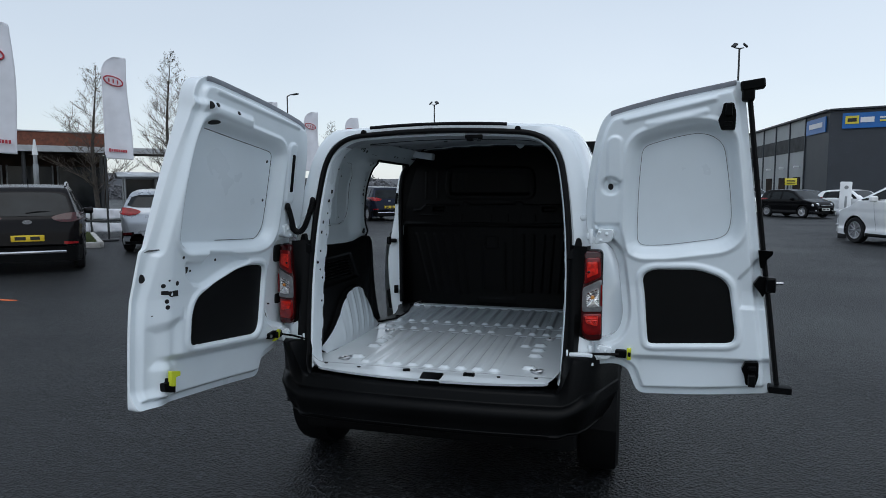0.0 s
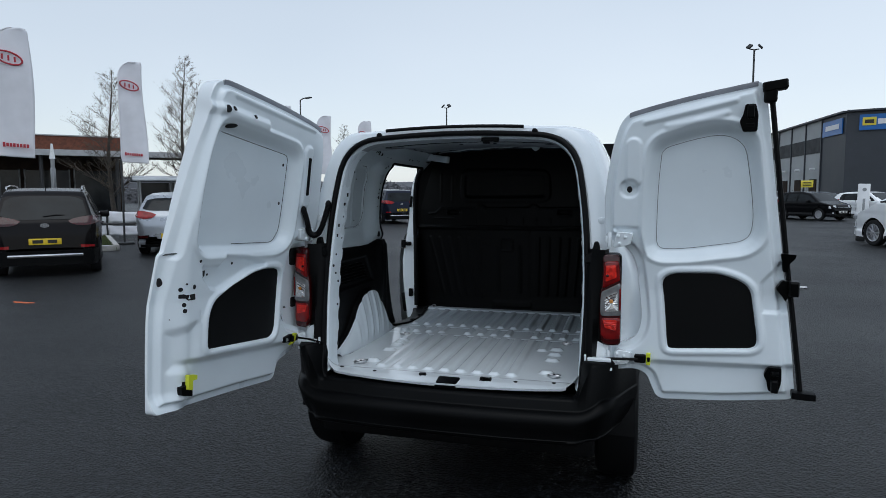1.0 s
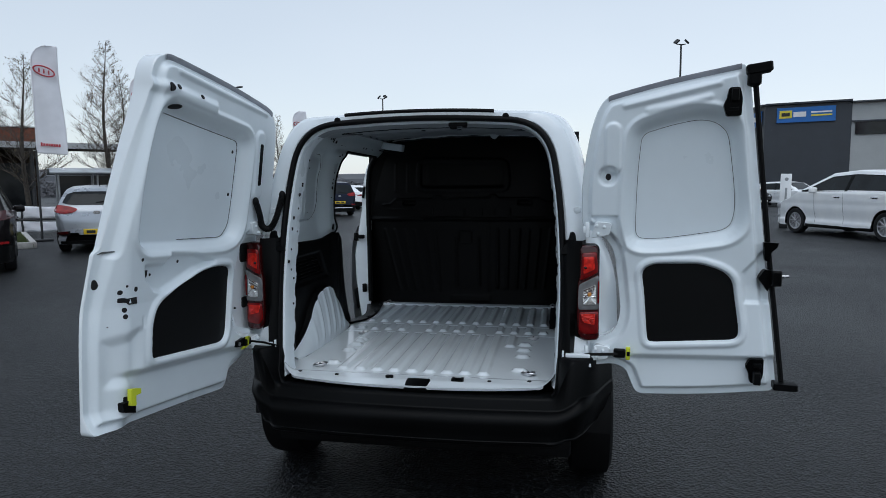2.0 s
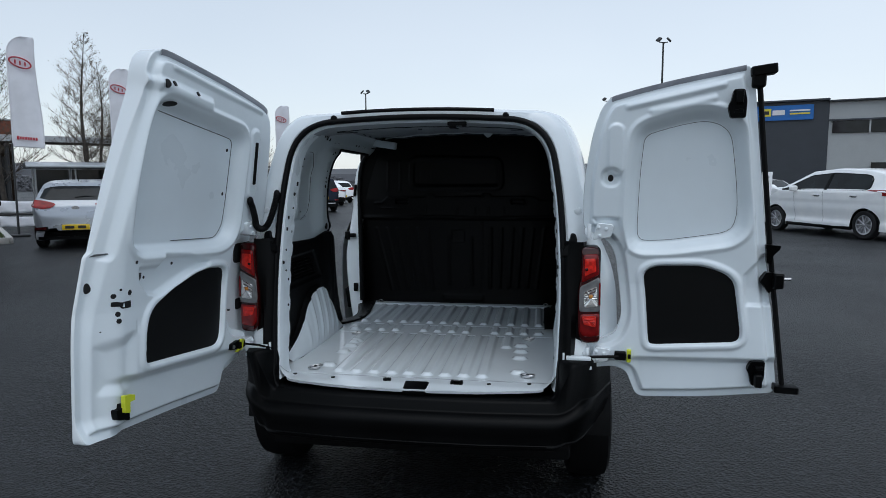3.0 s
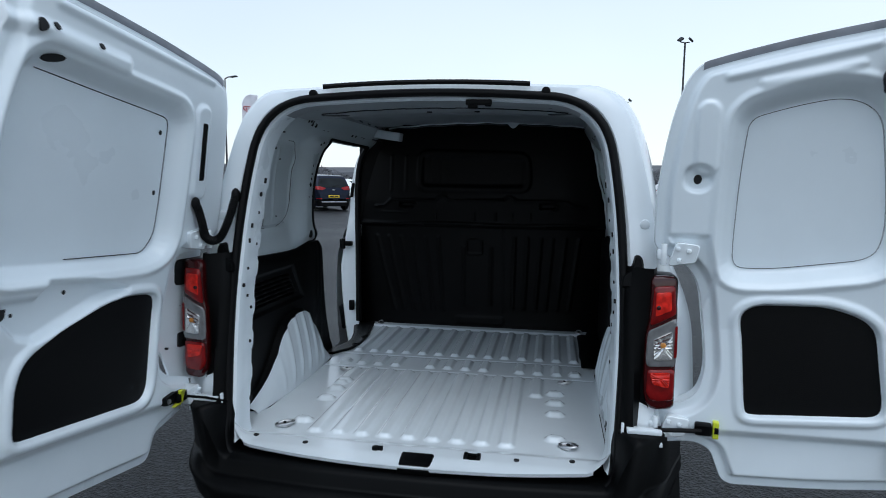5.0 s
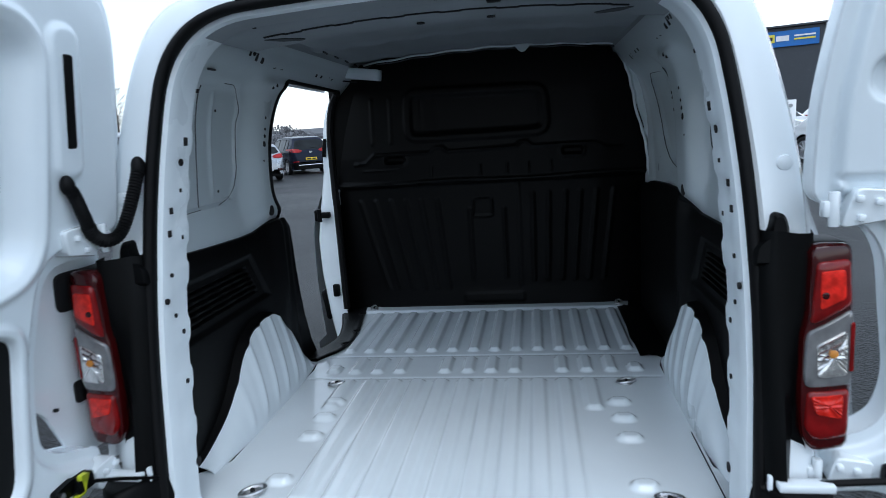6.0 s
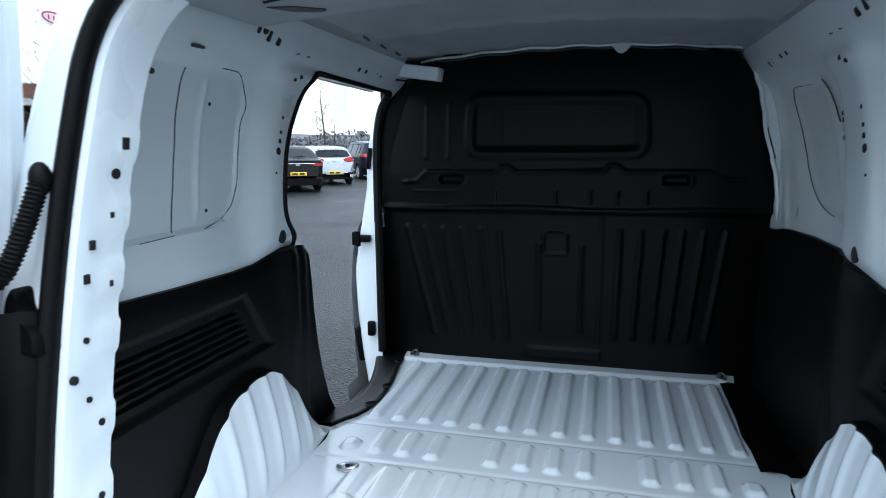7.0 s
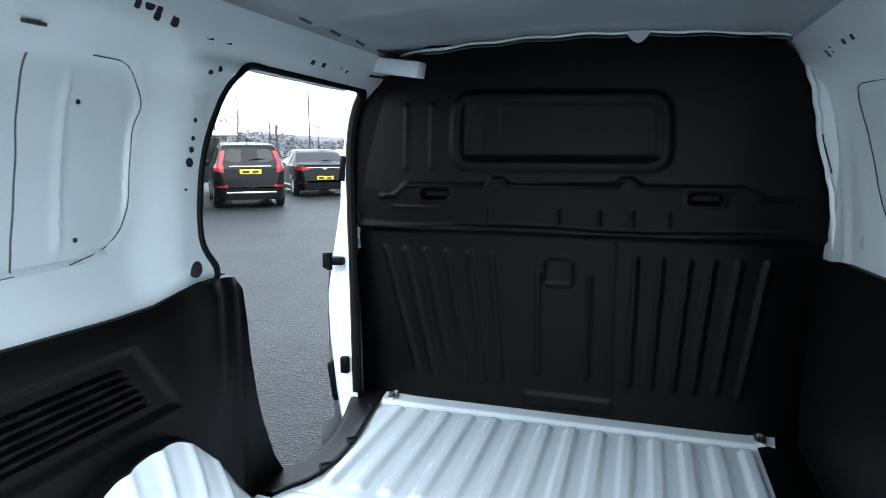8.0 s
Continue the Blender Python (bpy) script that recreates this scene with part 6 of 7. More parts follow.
                part("window_pillar", mesh_of("window_pillar", *plate([Vector((a * L - 0.045, low)), Vector((a * L + 0.045, low)), Vector((a * L + 0.03, zt)), Vector((a * L - 0.05, zt))], lambda p, q, d: side_pt(s, p, q, d), 0.0, 0.013)), BLACK, car)
    y0 = -L / 2
    top_x = curve_at([(b, a) for a, b in sorted(sp["top"][:6], key=lambda p: p[1])])

    def tail_y(z):
        return y0 + L * float(top_x(z / H))

    def tail_pt(x, z, d=0.0):
        """A point of the tail's skin, lifted out of it by d."""
        k = 1 - 0.07 * max(0, (0.50 * H - z) / (0.5 * H)) ** 2
        if z > belt:
            k = 1 - 0.29 * (z - belt) / (H - belt) - 0.015
        need = abs(x) / (W / 2 * k)
        yy = 0.0 if need < 0.70 else L * float(np.interp(need, [0.70, 0.80, 0.89, 0.95, 0.99], [0, 0.01, 0.03, 0.08, 0.18]))
        side = min(1.0, max(0.0, (need - 0.74) / 0.2))
        return (x + math.copysign(d * side, x), max(tail_y(z), y0 + yy) - d * (1 - 0.5 * side), z)

    def skin(name, place, mt, lift=0.012, lab="", n=14, m=7):
        """A raised patch of the tail; place(a, b) gives its x and z for a, b from 0 to 1."""
        rws = []
        for i in range(n + 1):
            r = []
            for j in range(m + 1):
                a, b = min(1, max(0, (i - 1) / (n - 2))), min(1, max(0, (j - 1) / (m - 2)))
                rim = i in (0, n) or j in (0, m)
                r.append(tail_pt(*place(a, b), -0.012 if rim else lift))
            rws.append(r)
        return part(name, mesh_of(name, *lattice(rws), 40), mt, car, lab)

    def span(a, xs, lo, hi):
        """x, low and high of a shape given at even steps."""
        t = [k / (len(xs) - 1) for k in range(len(xs))]
        return float(np.interp(a, t, xs)), float(np.interp(a, t, lo)), float(np.interp(a, t, hi))

    # rear window
    wz0, wz1 = (0.70 * H if lamps == "tall" else 0.715 * H if lamps == "slim" else 0.705 * H if shape == "hatch" else belt + 0.04), (0.885 if lamps == "slim" else 0.905) * H

    def glass(a, b):
        u = 2 * a - 1
        ww = W * (0.375 if lamps != "tall" else 0.325) * (1 - 0.10 * b)
        ends = 1 - abs(u) ** 6
        zc = (wz0 + wz1) / 2 + (b - 0.5) * (wz1 - wz0) * (0.62 + 0.38 * ends)
        return u * ww, zc
    skin("rear_window", glass, CABIN, 0.016 if lamps not in ("tall", "slim") else 0.006, n=24, m=12)
    # lower bumper, underside
    if shape in ("hatch", "mpv"):
        skin("bumper", lambda a, b: ((2 * a - 1) * W * 0.40, 0.205 + 0.065 * b), BLACK, 0.014, n=24)
        for s in (-1, 1):
            skin("fog_recess", lambda a, b: (s * (0.58 + 0.27 * a) * W / 2, 0.268 * H + 0.092 * b * (1 - 0.25 * a)), BLACK, 0.010)
        skin("plate_recess", lambda a, b: ((2 * a - 1) * W * (0.19 + 0.03 * b), 0.270 * H + 0.135 * b), mat, 0.016)
    if shape in ("suv", "sedan"):
        skin("bumper", lambda a, b: ((2 * a - 1) * W * 0.462, 0.23 + (0.30 * H - 0.23) * b), BLACK, 0.014, n=24)
    part("underside", box((W * 0.80, L * 0.9, 0.16), (0, 0.05, 0.28), None, 0.03), RUBBER, car)
    if lamps == "tall":
        part("tailgate_strip", box((0.78 * W * 0.72, 0.03, 0.04), (0, tail_y(0.635 * H) - 0.012, 0.635 * H), None, 0.012), CHROME, car)
    if lamps == "slim":
        skin("spoiler_lip", lambda a, b: ((2 * a - 1) * W * 0.34, 0.672 * H + 0.022 * b), mat, 0.03)
        part("tail_strip", box((W * 0.60, 0.03, 0.035), (0, tail_y(0.615 * H) - 0.008, 0.615 * H), None, 0.012), CHROME, car)
    if shape == "suv":
        part("skid_strip", box((W * 0.66, 0.05, 0.065), (0, y0 - 0.006, 0.40), None, 0.020), CHROME, car)
    for s in (-1, 1):
        h2 = W / 2
        if lamps == "tall":
            skin("tail_light", lambda a, b: (s * (0.70 + 0.22 * a) * h2, belt - 0.13 + 0.05 * a + (0.17 - 0.03 * a) * b), CAR_RED, 0.02)
            skin("tail_light", lambda a, b: (s * (0.735 - 0.11 * b + 0.10 * a) * h2, belt + 0.02 + 0.40 * b), CAR_RED, 0.02)
        elif lamps == "slim":
            def shape_l(a, b):
                x, lo, hi = span(a, [0.40, 0.55, 0.75, 0.93], [0.600, 0.575, 0.560, 0.565], [0.612, 0.622, 0.628, 0.625])
                return s * x * h2, H * (lo + (hi - lo) * b)
            skin("tail_light", shape_l, CAR_RED, 0.014)
        else:
            def shape_l(a, b):
                x, lo, hi = span(a, [0.42, 0.48, 0.58, 0.70, 0.82, 0.95], [-0.085, -0.135, -0.160, -0.165, -0.150, -0.110], [-0.070, -0.040, -0.015, 0.008, 0.020, 0.010])
                return s * x * h2, belt + (0.085 if shape != "mpv" else 0.03) + lo + (hi - lo) * b
            skin("tail_light", shape_l, DARKRED if roof_rails else CAR_RED, 0.022)
        skin("reflector", lambda a, b: (s * (0.62 + 0.24 * a) * W / 2, (0.325 if shape == "suv" else 0.285) * H + 0.055 * b * (1 - 0.3 * a)), CAR_RED if shape == "suv" else DARKRED, 0.018)
        part("headlight", box((0.36, 0.22, 0.15), (s * (W / 2 - 0.27), L / 2 - 0.20, 0.45 * H), pose(0, 0, 0, 18, s * 8, s * -28), 0.04, 3), HEADLAMP, car)
        part("fog_light", box((0.18, 0.06, 0.07), (s * (W / 2 - 0.27), L / 2 - 0.07, 0.26 * H), pose(0, 0, 0, 0, 0, s * -20), 0.02), HEADLAMP, car)
        part("mirror", box((0.20, 0.11, 0.14), (s * (W / 2 + 0.06), 0.635 * L - L / 2, belt + 0.06), None, 0.04, 3), mat, car)
        for yy in (0.475, 0.235):
            part("door_handle", box((0.030, 0.20, 0.030), side_pt(s, yy * L, belt - 0.10, 0.014), None, 0.010), CHROME if shape == "mpv" else mat, car)
            part("handle_recess", box((0.006, 0.15, 0.012), side_pt(s, yy * L, belt - 0.122, 0.0), None, 0.002), RUBBER, car)
        # door joints and the dark sill between the wheels
        for yy in (0.435, 0.645):
            rod("door_joint", [side_pt(s, yy * L + (0.06 * (z - belt) if yy > 0.6 else 0), z, 0.0) for z in np.linspace(0.32, belt, 20)], 0.0026, RUBBER, car, 5)
        part("side_sill", box((0.05, 0.46 * L, 0.09), (s * (W / 2 - 0.055), 0.48 * L - L / 2, 0.235), None, 0.02), BLACK, car)
        if roof_rails:
            rod("roof_rail", [(s * W * 0.335, a * L - L / 2, b * H + 0.035) for a, b in ((0.11, 0.955), (0.13, 0.985), (0.25, 1.005), (0.45, 1.01), (0.52, 0.985))], 0.016, CHROME, car, 8)
        for k, yw in enumerate(ax):
            prf = [(wr * 0.62, -0.085), (wr * 0.90, -0.095), (wr * 0.98, -0.08), (wr, -0.05), (wr, 0.05), (wr * 0.98, 0.08), (wr * 0.90, 0.095), (wr * 0.62, 0.085)]
            xc = s * (W / 2 - 0.125)
            rws = [[(xc + b, yw + a * math.cos(t), wr + a * math.sin(t)) for a, b in prf] for t in [2 * math.pi * i / 36 for i in range(37)]]
            wheel = part("wheel", mesh_of("wheel", *lattice(rws)), TYRE, car)
            pieces = [cyl(wr * 0.13, 0.03, (xc + s * 0.075, yw, wr), "X", 14, bevel=0.006)]
            for i in range(spokes):
                t = 2 * math.pi * i / spokes
                pieces.append(box((0.03, wr * 0.62, 0.034), (xc + s * 0.07, yw + wr * 0.34 * math.cos(t), wr + wr * 0.34 * math.sin(t)), pose(0, 0, 0, math.degrees(t), 0, 0), 0.008, 1))
            bmr = merge(*pieces)
            part("rim_spokes", bmr, ALLOY, wheel)
            rws = [[(xc + s * b, yw + a * math.cos(t), wr + a * math.sin(t)) for a, b in ((wr * 0.68, 0.085), (wr * 0.66, 0.09), (wr * 0.60, 0.085), (wr * 0.58, 0.02), (0.01, 0.015))] for t in [2 * math.pi * i / 36 for i in range(37)]]
            part("rim", mesh_of("rim", *lattice(rws)), ALLOY if spokes else BLACK, wheel)
    # number plates with plain bars, badge, wiper, grille
    zp = {"slim": 0.40, "tall": 0.555}.get(lamps, 0.40 if shape == "suv" else 0.315) * H
    for yy, mt, d, z in ((tail_y(zp) - 0.022, PLATE_Y, -1, zp), (L / 2 - 0.01, PLATE_W, 1, 0.30 * H)):
        plate_ob = part("number_plate", box((0.52, 0.02, 0.115), (0, yy, z), None, 0.004), mt, car)
        part("plate_bar", box((0.17, 0.004, 0.062), (-0.115, yy + d * 0.011, z), None, 0.0), INK, plate_ob)
        part("plate_bar", box((0.15, 0.004, 0.062), (0.115, yy + d * 0.011, z), None, 0.0), INK, plate_ob)
    bm = cyl(0.05, 0.012, (0, 0, 0), "Y", 18)
    bmesh.ops.scale(bm, vec=(1.5, 1, 0.8), verts=bm.verts)
    bmesh.ops.transform(bm, matrix=Matrix.Translation((0, tail_y(belt - 0.05) - 0.012, belt - 0.07)), verts=bm.verts)
    part("badge", bm, CHROME, car)
    zw = wz0 + 0.05
    rod("rear_wiper", [(-0.02, tail_y(zw) - 0.015, zw), (0.18, tail_y(zw + 0.02) - 0.02, zw + 0.03), (0.40, tail_y(zw + 0.02) + 0.0, zw + 0.02)], 0.012, RUBBER, car, 6)
    part("grille", box((0.80, 0.06, 0.13), (0, L / 2 - 0.05, 0.43 * H), pose(0, 0, 0, 8, 0, 0), 0.03, 3), BLACK, car)
    part("grille_bar", box((0.72, 0.03, 0.025), (0, L / 2 - 0.02, 0.445 * H), None, 0.01), CHROME, car)
    rod("aerial", [(0, 0.16 * L - L / 2, H * 0.975), (0, 0.14 * L - L / 2, H + 0.10)], 0.008, RUBBER, car, 6)
    return car


def parked(rear, heading, L):
    """Pose of a car whose tail's middle stands at rear and which points along heading."""
    h = Vector(heading).normalized()
    c = Vector(rear) + h * (L / 2)
    return pose(c.x, c.y, 0, 0, 0, math.degrees(math.atan2(-h.x, h.y)))


ROW = (-0.64, 0.77)
ROWG = "cars parked in a row with their tails to the van"
make_car("car", "suv", P_GREY, "dark grey crossover with chrome roof rails, parked at a grass verge", parked((-9.07, 6.06), (-0.69, 0.72), 4.45 * 0.955) @ Matrix.Scale(0.955, 4), ROWG, roof_rails=True)
make_car("car", "hatch", P_SILVER, "silver hatchback with red tail lights, parked beside a white banner", parked((-9.55, 9.97), (-0.50, 0.866), 4.30 * 1.03) @ Matrix.Scale(1.03, 4), ROWG)
make_car("car", "suv", P_BLACK, "black estate car with tall red tail lights, parked", parked((-9.22, 13.68), ROW, 4.45), ROWG, lamps="tall")
make_car("car", "sedan", P_BLACK, "black saloon car with slim tail lights, parked", parked((-9.40, 17.94), ROW, 4.83), ROWG, lamps="slim")
make_car("car", "hatch", P_SILVER, "silver hatchback far off, parked in the row", parked((-9.92, 21.9), ROW, 4.30), ROWG)
make_car("car", "suv", P_NAVY, "dark blue crossover far off, parked in the row", parked((-9.55, 26.15), ROW, 4.45), ROWG)
make_car("car", "sedan", P_WHITE, "white saloon far off, parked in the row", parked((-11.4, 33.2), ROW, 4.83), ROWG, lamps="slim")
make_car("car", "hatch", P_WHITE, "white hatchback far off, parked in the row", parked((-12.2, 37.6), ROW, 4.30), ROWG)
h = Vector((-0.34, 0.94)).normalized()
mid = Vector((8.60, 16.05)) - h * 0.09
make_car("car", "mpv", P_WHITE, "white people carrier with ten-spoke alloy wheels, parked", pose(mid.x, mid.y, 0, 0, 0, math.degrees(math.atan2(-h.x, h.y))) @ Matrix.Scale(1.085, 4), "cars before the grey building")
make_car("car", "small", P_BLACK, "small black hatchback facing the van, parked", pose(10.35, 35.2, 0, 0, 0, 180 + 34), "cars before the grey building")
make_car("car", "hatch", P_WHITE, "white hatchback among the parked cars", pose(14.0, 37.8, 0, 0, 0, 180 + 30), "cars before the grey building")
make_car("car", "hatch", P_WHITE, "white hatchback behind the edge of the row", pose(8.2, 38.5, 0, 0, 0, 180 + 40), "cars before the grey building")
make_car("car", "hatch", P_SILVER, "silver hatchback in the back row of parked cars", pose(13.0, 43.5, 0, 0, 0, 180 + 35), "cars before the grey building")
make_car("car", "hatch", P_WHITE, "white hatchback in the back row of parked cars", pose(17.5, 38.5, 0, 0, 0, 180 + 25), "cars before the grey building")
RED_PAINT = paint("red_car_paint", (0.35, 0.02, 0.02))
make_car("car", "small", RED_PAINT, "small red hatchback in the back row of parked cars", pose(19.5, 44.0, 0, 0, 0, 180 + 25), "cars before the grey building")
make_car("car", "suv", P_SILVER, "silver crossover in the back row of parked cars", pose(9.8, 44.5, 0, 0, 0, 180 + 35), "cars before the grey building")

# ---- buildings, flags, fence, lamps ----
def panel(name, a, b, z0, z1, thick, mat, parent=None, off=0.0, label="", bevel=0.01):
    """An upright slab from a to b in plan."""
    a, b = Vector((*a, 0)), Vector((*b, 0))
    d = (b - a)
    n = Vector((d.y, -d.x, 0)).normalized()
    mid = (a + b) / 2 + n * off
    turn = Matrix.Rotation(math.atan2(d.y, d.x), 4, "Z")
    return part(name, box((d.length, thick, z1 - z0), (mid.x, mid.y, (z0 + z1) / 2), turn, bevel, 1), mat, parent, label)


BRICK = material("red_brown_brick", (0.16, 0.055, 0.032), 0.8, var=0.25, var_scale=6, grain=0.5, grain_scale=30, bump=0.3, bump_scale=30)
# the shade under the canopy is in this dark brown
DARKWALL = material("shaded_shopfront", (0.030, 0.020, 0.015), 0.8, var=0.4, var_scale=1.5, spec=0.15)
BAYBAND = material("dark_bay_cladding", (0.060, 0.062, 0.064), 0.75, var=0.3, var_scale=1.2, grain=0.3, grain_scale=8, spec=0.2)
FASCIA = material("pale_metal_fascia", (0.40, 0.41, 0.42), 0.5, var=0.08)
SHOPGLASS = material("shop_glass", (0.022, 0.024, 0.026), 0.08, var=0.5, var_scale=0.7, spec=0.22)
CLAD = material("dark_grey_cladding", (0.038, 0.044, 0.054), 0.55, var=0.08, var_scale=0.8, grain=0.2, grain_scale=12)
LIGHTCLAD = material("light_grey_cladding", (0.37, 0.385, 0.39), 0.6, var=0.06, var_scale=0.6, grain=0.05, grain_scale=10)
SIGNBLUE = material("blue_sign", (0.012, 0.13, 0.42), 0.4, var=0.05)
SIGNYEL = material("yellow_sign", (0.72, 0.60, 0.05), 0.4, var=0.05)
WHITEPL = material("white_sign", (0.75, 0.76, 0.77), 0.45, var=0.04)
SIGNRED = material("red_sign", (0.42, 0.02, 0.035), 0.45, var=0.06)
CLOTH = material("white_flag_cloth", (0.74, 0.74, 0.78), 0.8, var=0.06, var_scale=2)
POLE = material("dark_pole", (0.02, 0.021, 0.023), 0.5, var=0.2)
GALV = material("galvanised_steel", (0.30, 0.31, 0.32), 0.45, metal=0.7, var=0.15)
CONC = material("concrete_kerb", (0.42, 0.41, 0.39), 0.85, var=0.15, var_scale=8, grain=0.4, grain_scale=90, bump=0.3, bump_scale=90)

# dealership beyond the parked row
shop = thing("showroom", "low brick showroom with a flat canopy and dark glazing", "building")
A, B = (-44.0, 8.4), (-26.2, 26.6)
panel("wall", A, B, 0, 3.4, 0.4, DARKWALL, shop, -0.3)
panel("parapet", A, B, 3.75, 4.55, 0.5, BRICK, shop, 0, "red-brown brick parapet")
panel("coping", A, B, 4.55, 4.62, 0.6, FASCIA, shop, 0)
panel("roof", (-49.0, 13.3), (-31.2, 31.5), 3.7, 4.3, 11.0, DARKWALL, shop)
d = (Vector(B) - Vector(A)).normalized()
nrm = Vector((d.y, -d.x))
C0, C1 = Vector(A) + nrm * 1.4, Vector(B) + nrm * 1.4 + d * 4.6
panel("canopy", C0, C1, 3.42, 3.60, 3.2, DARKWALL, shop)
panel("canopy_edge", C0 + nrm * 1.6, C1 + nrm * 1.6, 3.38, 3.68, 0.08, FASCIA, shop, 0, "pale metal canopy edge")
for k in range(9):
    p = C0 + nrm * 1.3 + (C1 - C0) * (k + 0.5) / 9
    rod("column", [(p.x, p.y, 0), (p.x, p.y, 3.45)], 0.09, GALV if k < 6 else POLE, shop, 10)
for k in range(11):
    a = Vector(A) + d * (0.6 + 2.25 * k) + nrm * 0.02
    b = a + d * 2.0
    w = panel("window", a, b, 0.35, 2.75, 0.06, SHOPGLASS, shop)
    for q in (a, b):
        rod("window_frame", [(q.x, q.y, 0.3), (q.x, q.y, 2.8)], 0.05, GALV, w, 4)

# large unit beyond the cars
unit = thing("warehouse", "large dark grey clad warehouse with pale end bays", "building")
K0, K1, K2 = (17.45, 54.9), (23.25, 53.0), (48.0, 45.0)
BACK = (15.7, 80.0)
panel("wall", K0, K1, 0, 7.75, 0.4, CLAD, unit, -0.2, "dark grey ribbed cladding")
panel("wall", BACK, (17.1, 60.0), 0, 7.7, 0.4, LIGHTCLAD, unit, -0.2, "pale grey cladding")
panel("wall", (17.1, 60.0), K0, 0, 7.74, 0.4, CLAD, unit, -0.19)
panel("wall", K1, K2, 0, 7.6, 0.4, LIGHTCLAD, unit, -0.25, "pale grey cladding")
part("roof", mesh_of("roof", [(17.45, 55.1, 7.7), (23.25, 53.2, 7.7), (48, 45.2, 7.5), (60, 75, 7.6), (16, 80, 7.6)], [(0, 1, 2, 3, 4)]), CLAD, unit)
panel("eave_trim", K0, K1, 7.72, 7.86, 0.5, CLAD, unit, 0.05)
panel("eave_trim", BACK, K0, 7.68, 7.84, 0.5, CLAD, unit, 0.05)
panel("eave_trim", K1, K2, 7.58, 7.70, 0.5, CLAD, unit, 0.05)
e1 = (Vector(K1) - Vector(K0)).normalized()
for k in range(17):
    z = 0.4 + 0.44 * k
    panel("cladding_rib", K0, K1, z, z + 0.03, 0.010, CLAD, unit, 0.004, bevel=0.0)
    panel("cladding_rib", (17.1, 60.0), K0, z, z + 0.03, 0.010, CLAD, unit, 0.004, bevel=0.0)
e2 = (Vector(K2) - Vector(K1)).normalized()
for k in range(9):
    a = Vector(K1) + e2 * (0.25 + 2.6 * k)
    w = panel("window", a, a + e2 * 2.45, 5.10, 6.05, 0.06, SHOPGLASS, unit, 0.03)
    panel("mullion", a + e2 * 2.47, a + e2 * 2.58, 5.0, 6.1, 0.10, FASCIA, unit, 0.03, bevel=0.0)
panel("ledge", K1, K2, 6.08, 6.2, 0.12, CLAD, unit, 0.06)
panel("shutter_door", Vector(K1) + e2 * 3.0, Vector(K1) + e2 * 5.4, 0, 2.75, 0.08, SHOPGLASS, unit, 0.03, "dark loading door")
panel("shutter_door", Vector(K1) + e2 * 12.0, Vector(K1) + e2 * 14.4, 0, 2.75, 0.08, SHOPGLASS, unit, 0.03)
e3 = (Vector(K0) - Vector(BACK)).normalized()
for k in range(5):
    a = Vector(BACK) + e3 * (0.3 + 4.0 * k)
    panel("dark_band", a, a + e3 * 3.6, 4.9, 6.2, 0.06, BAYBAND, unit, 0.03)
    panel("bay_post", a + e3 * 3.70, a + e3 * 3.85, 0, 7.7, 0.12, CLAD, unit, 0.04, bevel=0.0)
    panel("bay_door", a + e3 * 1.2, a + e3 * 2.9, 0, 2.6, 0.08, DARKWALL, unit, 0.04)
    part("flood_lamp", box((0.4, 0.3, 0.2), (*(a + e3 * 2.6 + Vector((-0.3, 0))), 3.5), None, 0.05), WHITEPL, unit)
sgn = panel("sign", Vector(K0) + e1 * 0.85, Vector(K0) + e1 * 5.0, 6.25, 7.45, 0.10, SIGNBLUE, unit, 0.10, "blue shop sign with a yellow block")
panel("sign_block", Vector(K0) + e1 * 1.05, Vector(K0) + e1 * 1.95, 6.60, 7.22, 0.03, SIGNYEL, sgn, 0.17)
panel("sign_bar", Vector(K0) + e1 * 1.2, Vector(K0) + e1 * 1.8, 6.76, 7.04, 0.02, INK, sgn, 0.19, bevel=0.0)
panel("sign_bar", Vector(K0) + e1 * 2.05, Vector(K0) + e1 * 2.95, 6.68, 7.08, 0.03, WHITEPL, sgn, 0.17, bevel=0.0)
for z in (6.70, 6.95):
    panel("sign_bar", Vector(K0) + e1 * 3.3, Vector(K0) + e1 * 4.75, z, z + 0.12, 0.03, SIGNYEL if z < 6.8 else WHITEPL, sgn, 0.17, bevel=0.0)
sgn = panel("sign", (17.15, 59.6), (17.42, 55.4), 6.1, 7.35, 0.10, SIGNBLUE, unit, 0.10)
panel("sign_bar", (17.2, 58.8), (17.40, 56.0), 6.55, 6.95, 0.03, WHITEPL, sgn, 0.18, bevel=0.0)
yl_sign = thing("notice_board", "yellow notice board on a post among parked cars", "sign")
rod("post", [(11.45, 41.0, 0), (11.45, 41.0, 2.0)], 0.04, GALV, yl_sign)
part("board", box((0.66, 0.05, 0.42), (11.45, 40.95, 1.95), pose(0, 0, 0, 0, 0, -12), 0.01), SIGNYEL, yl_sign)
for z in (1.86, 1.95, 2.04):
    part("board_bar", box((0.46, 0.02, 0.035), (11.45, 40.915, z), pose(0, 0, 0, 0, 0, -12), 0.0), INK, yl_sign)

banner = thing("banner", "tall red banner on a post at the building's front", "banner")
rod("post", [(18.2, 33.4, 0), (18.2, 33.4, 8.2)], 0.06, POLE, banner)
part("cloth", box((1.3, 0.04, 3.2), (18.9, 33.2, 6.5), pose(0, 0, 0, 0, 0, -20), 0.01), SIGNRED, banner)
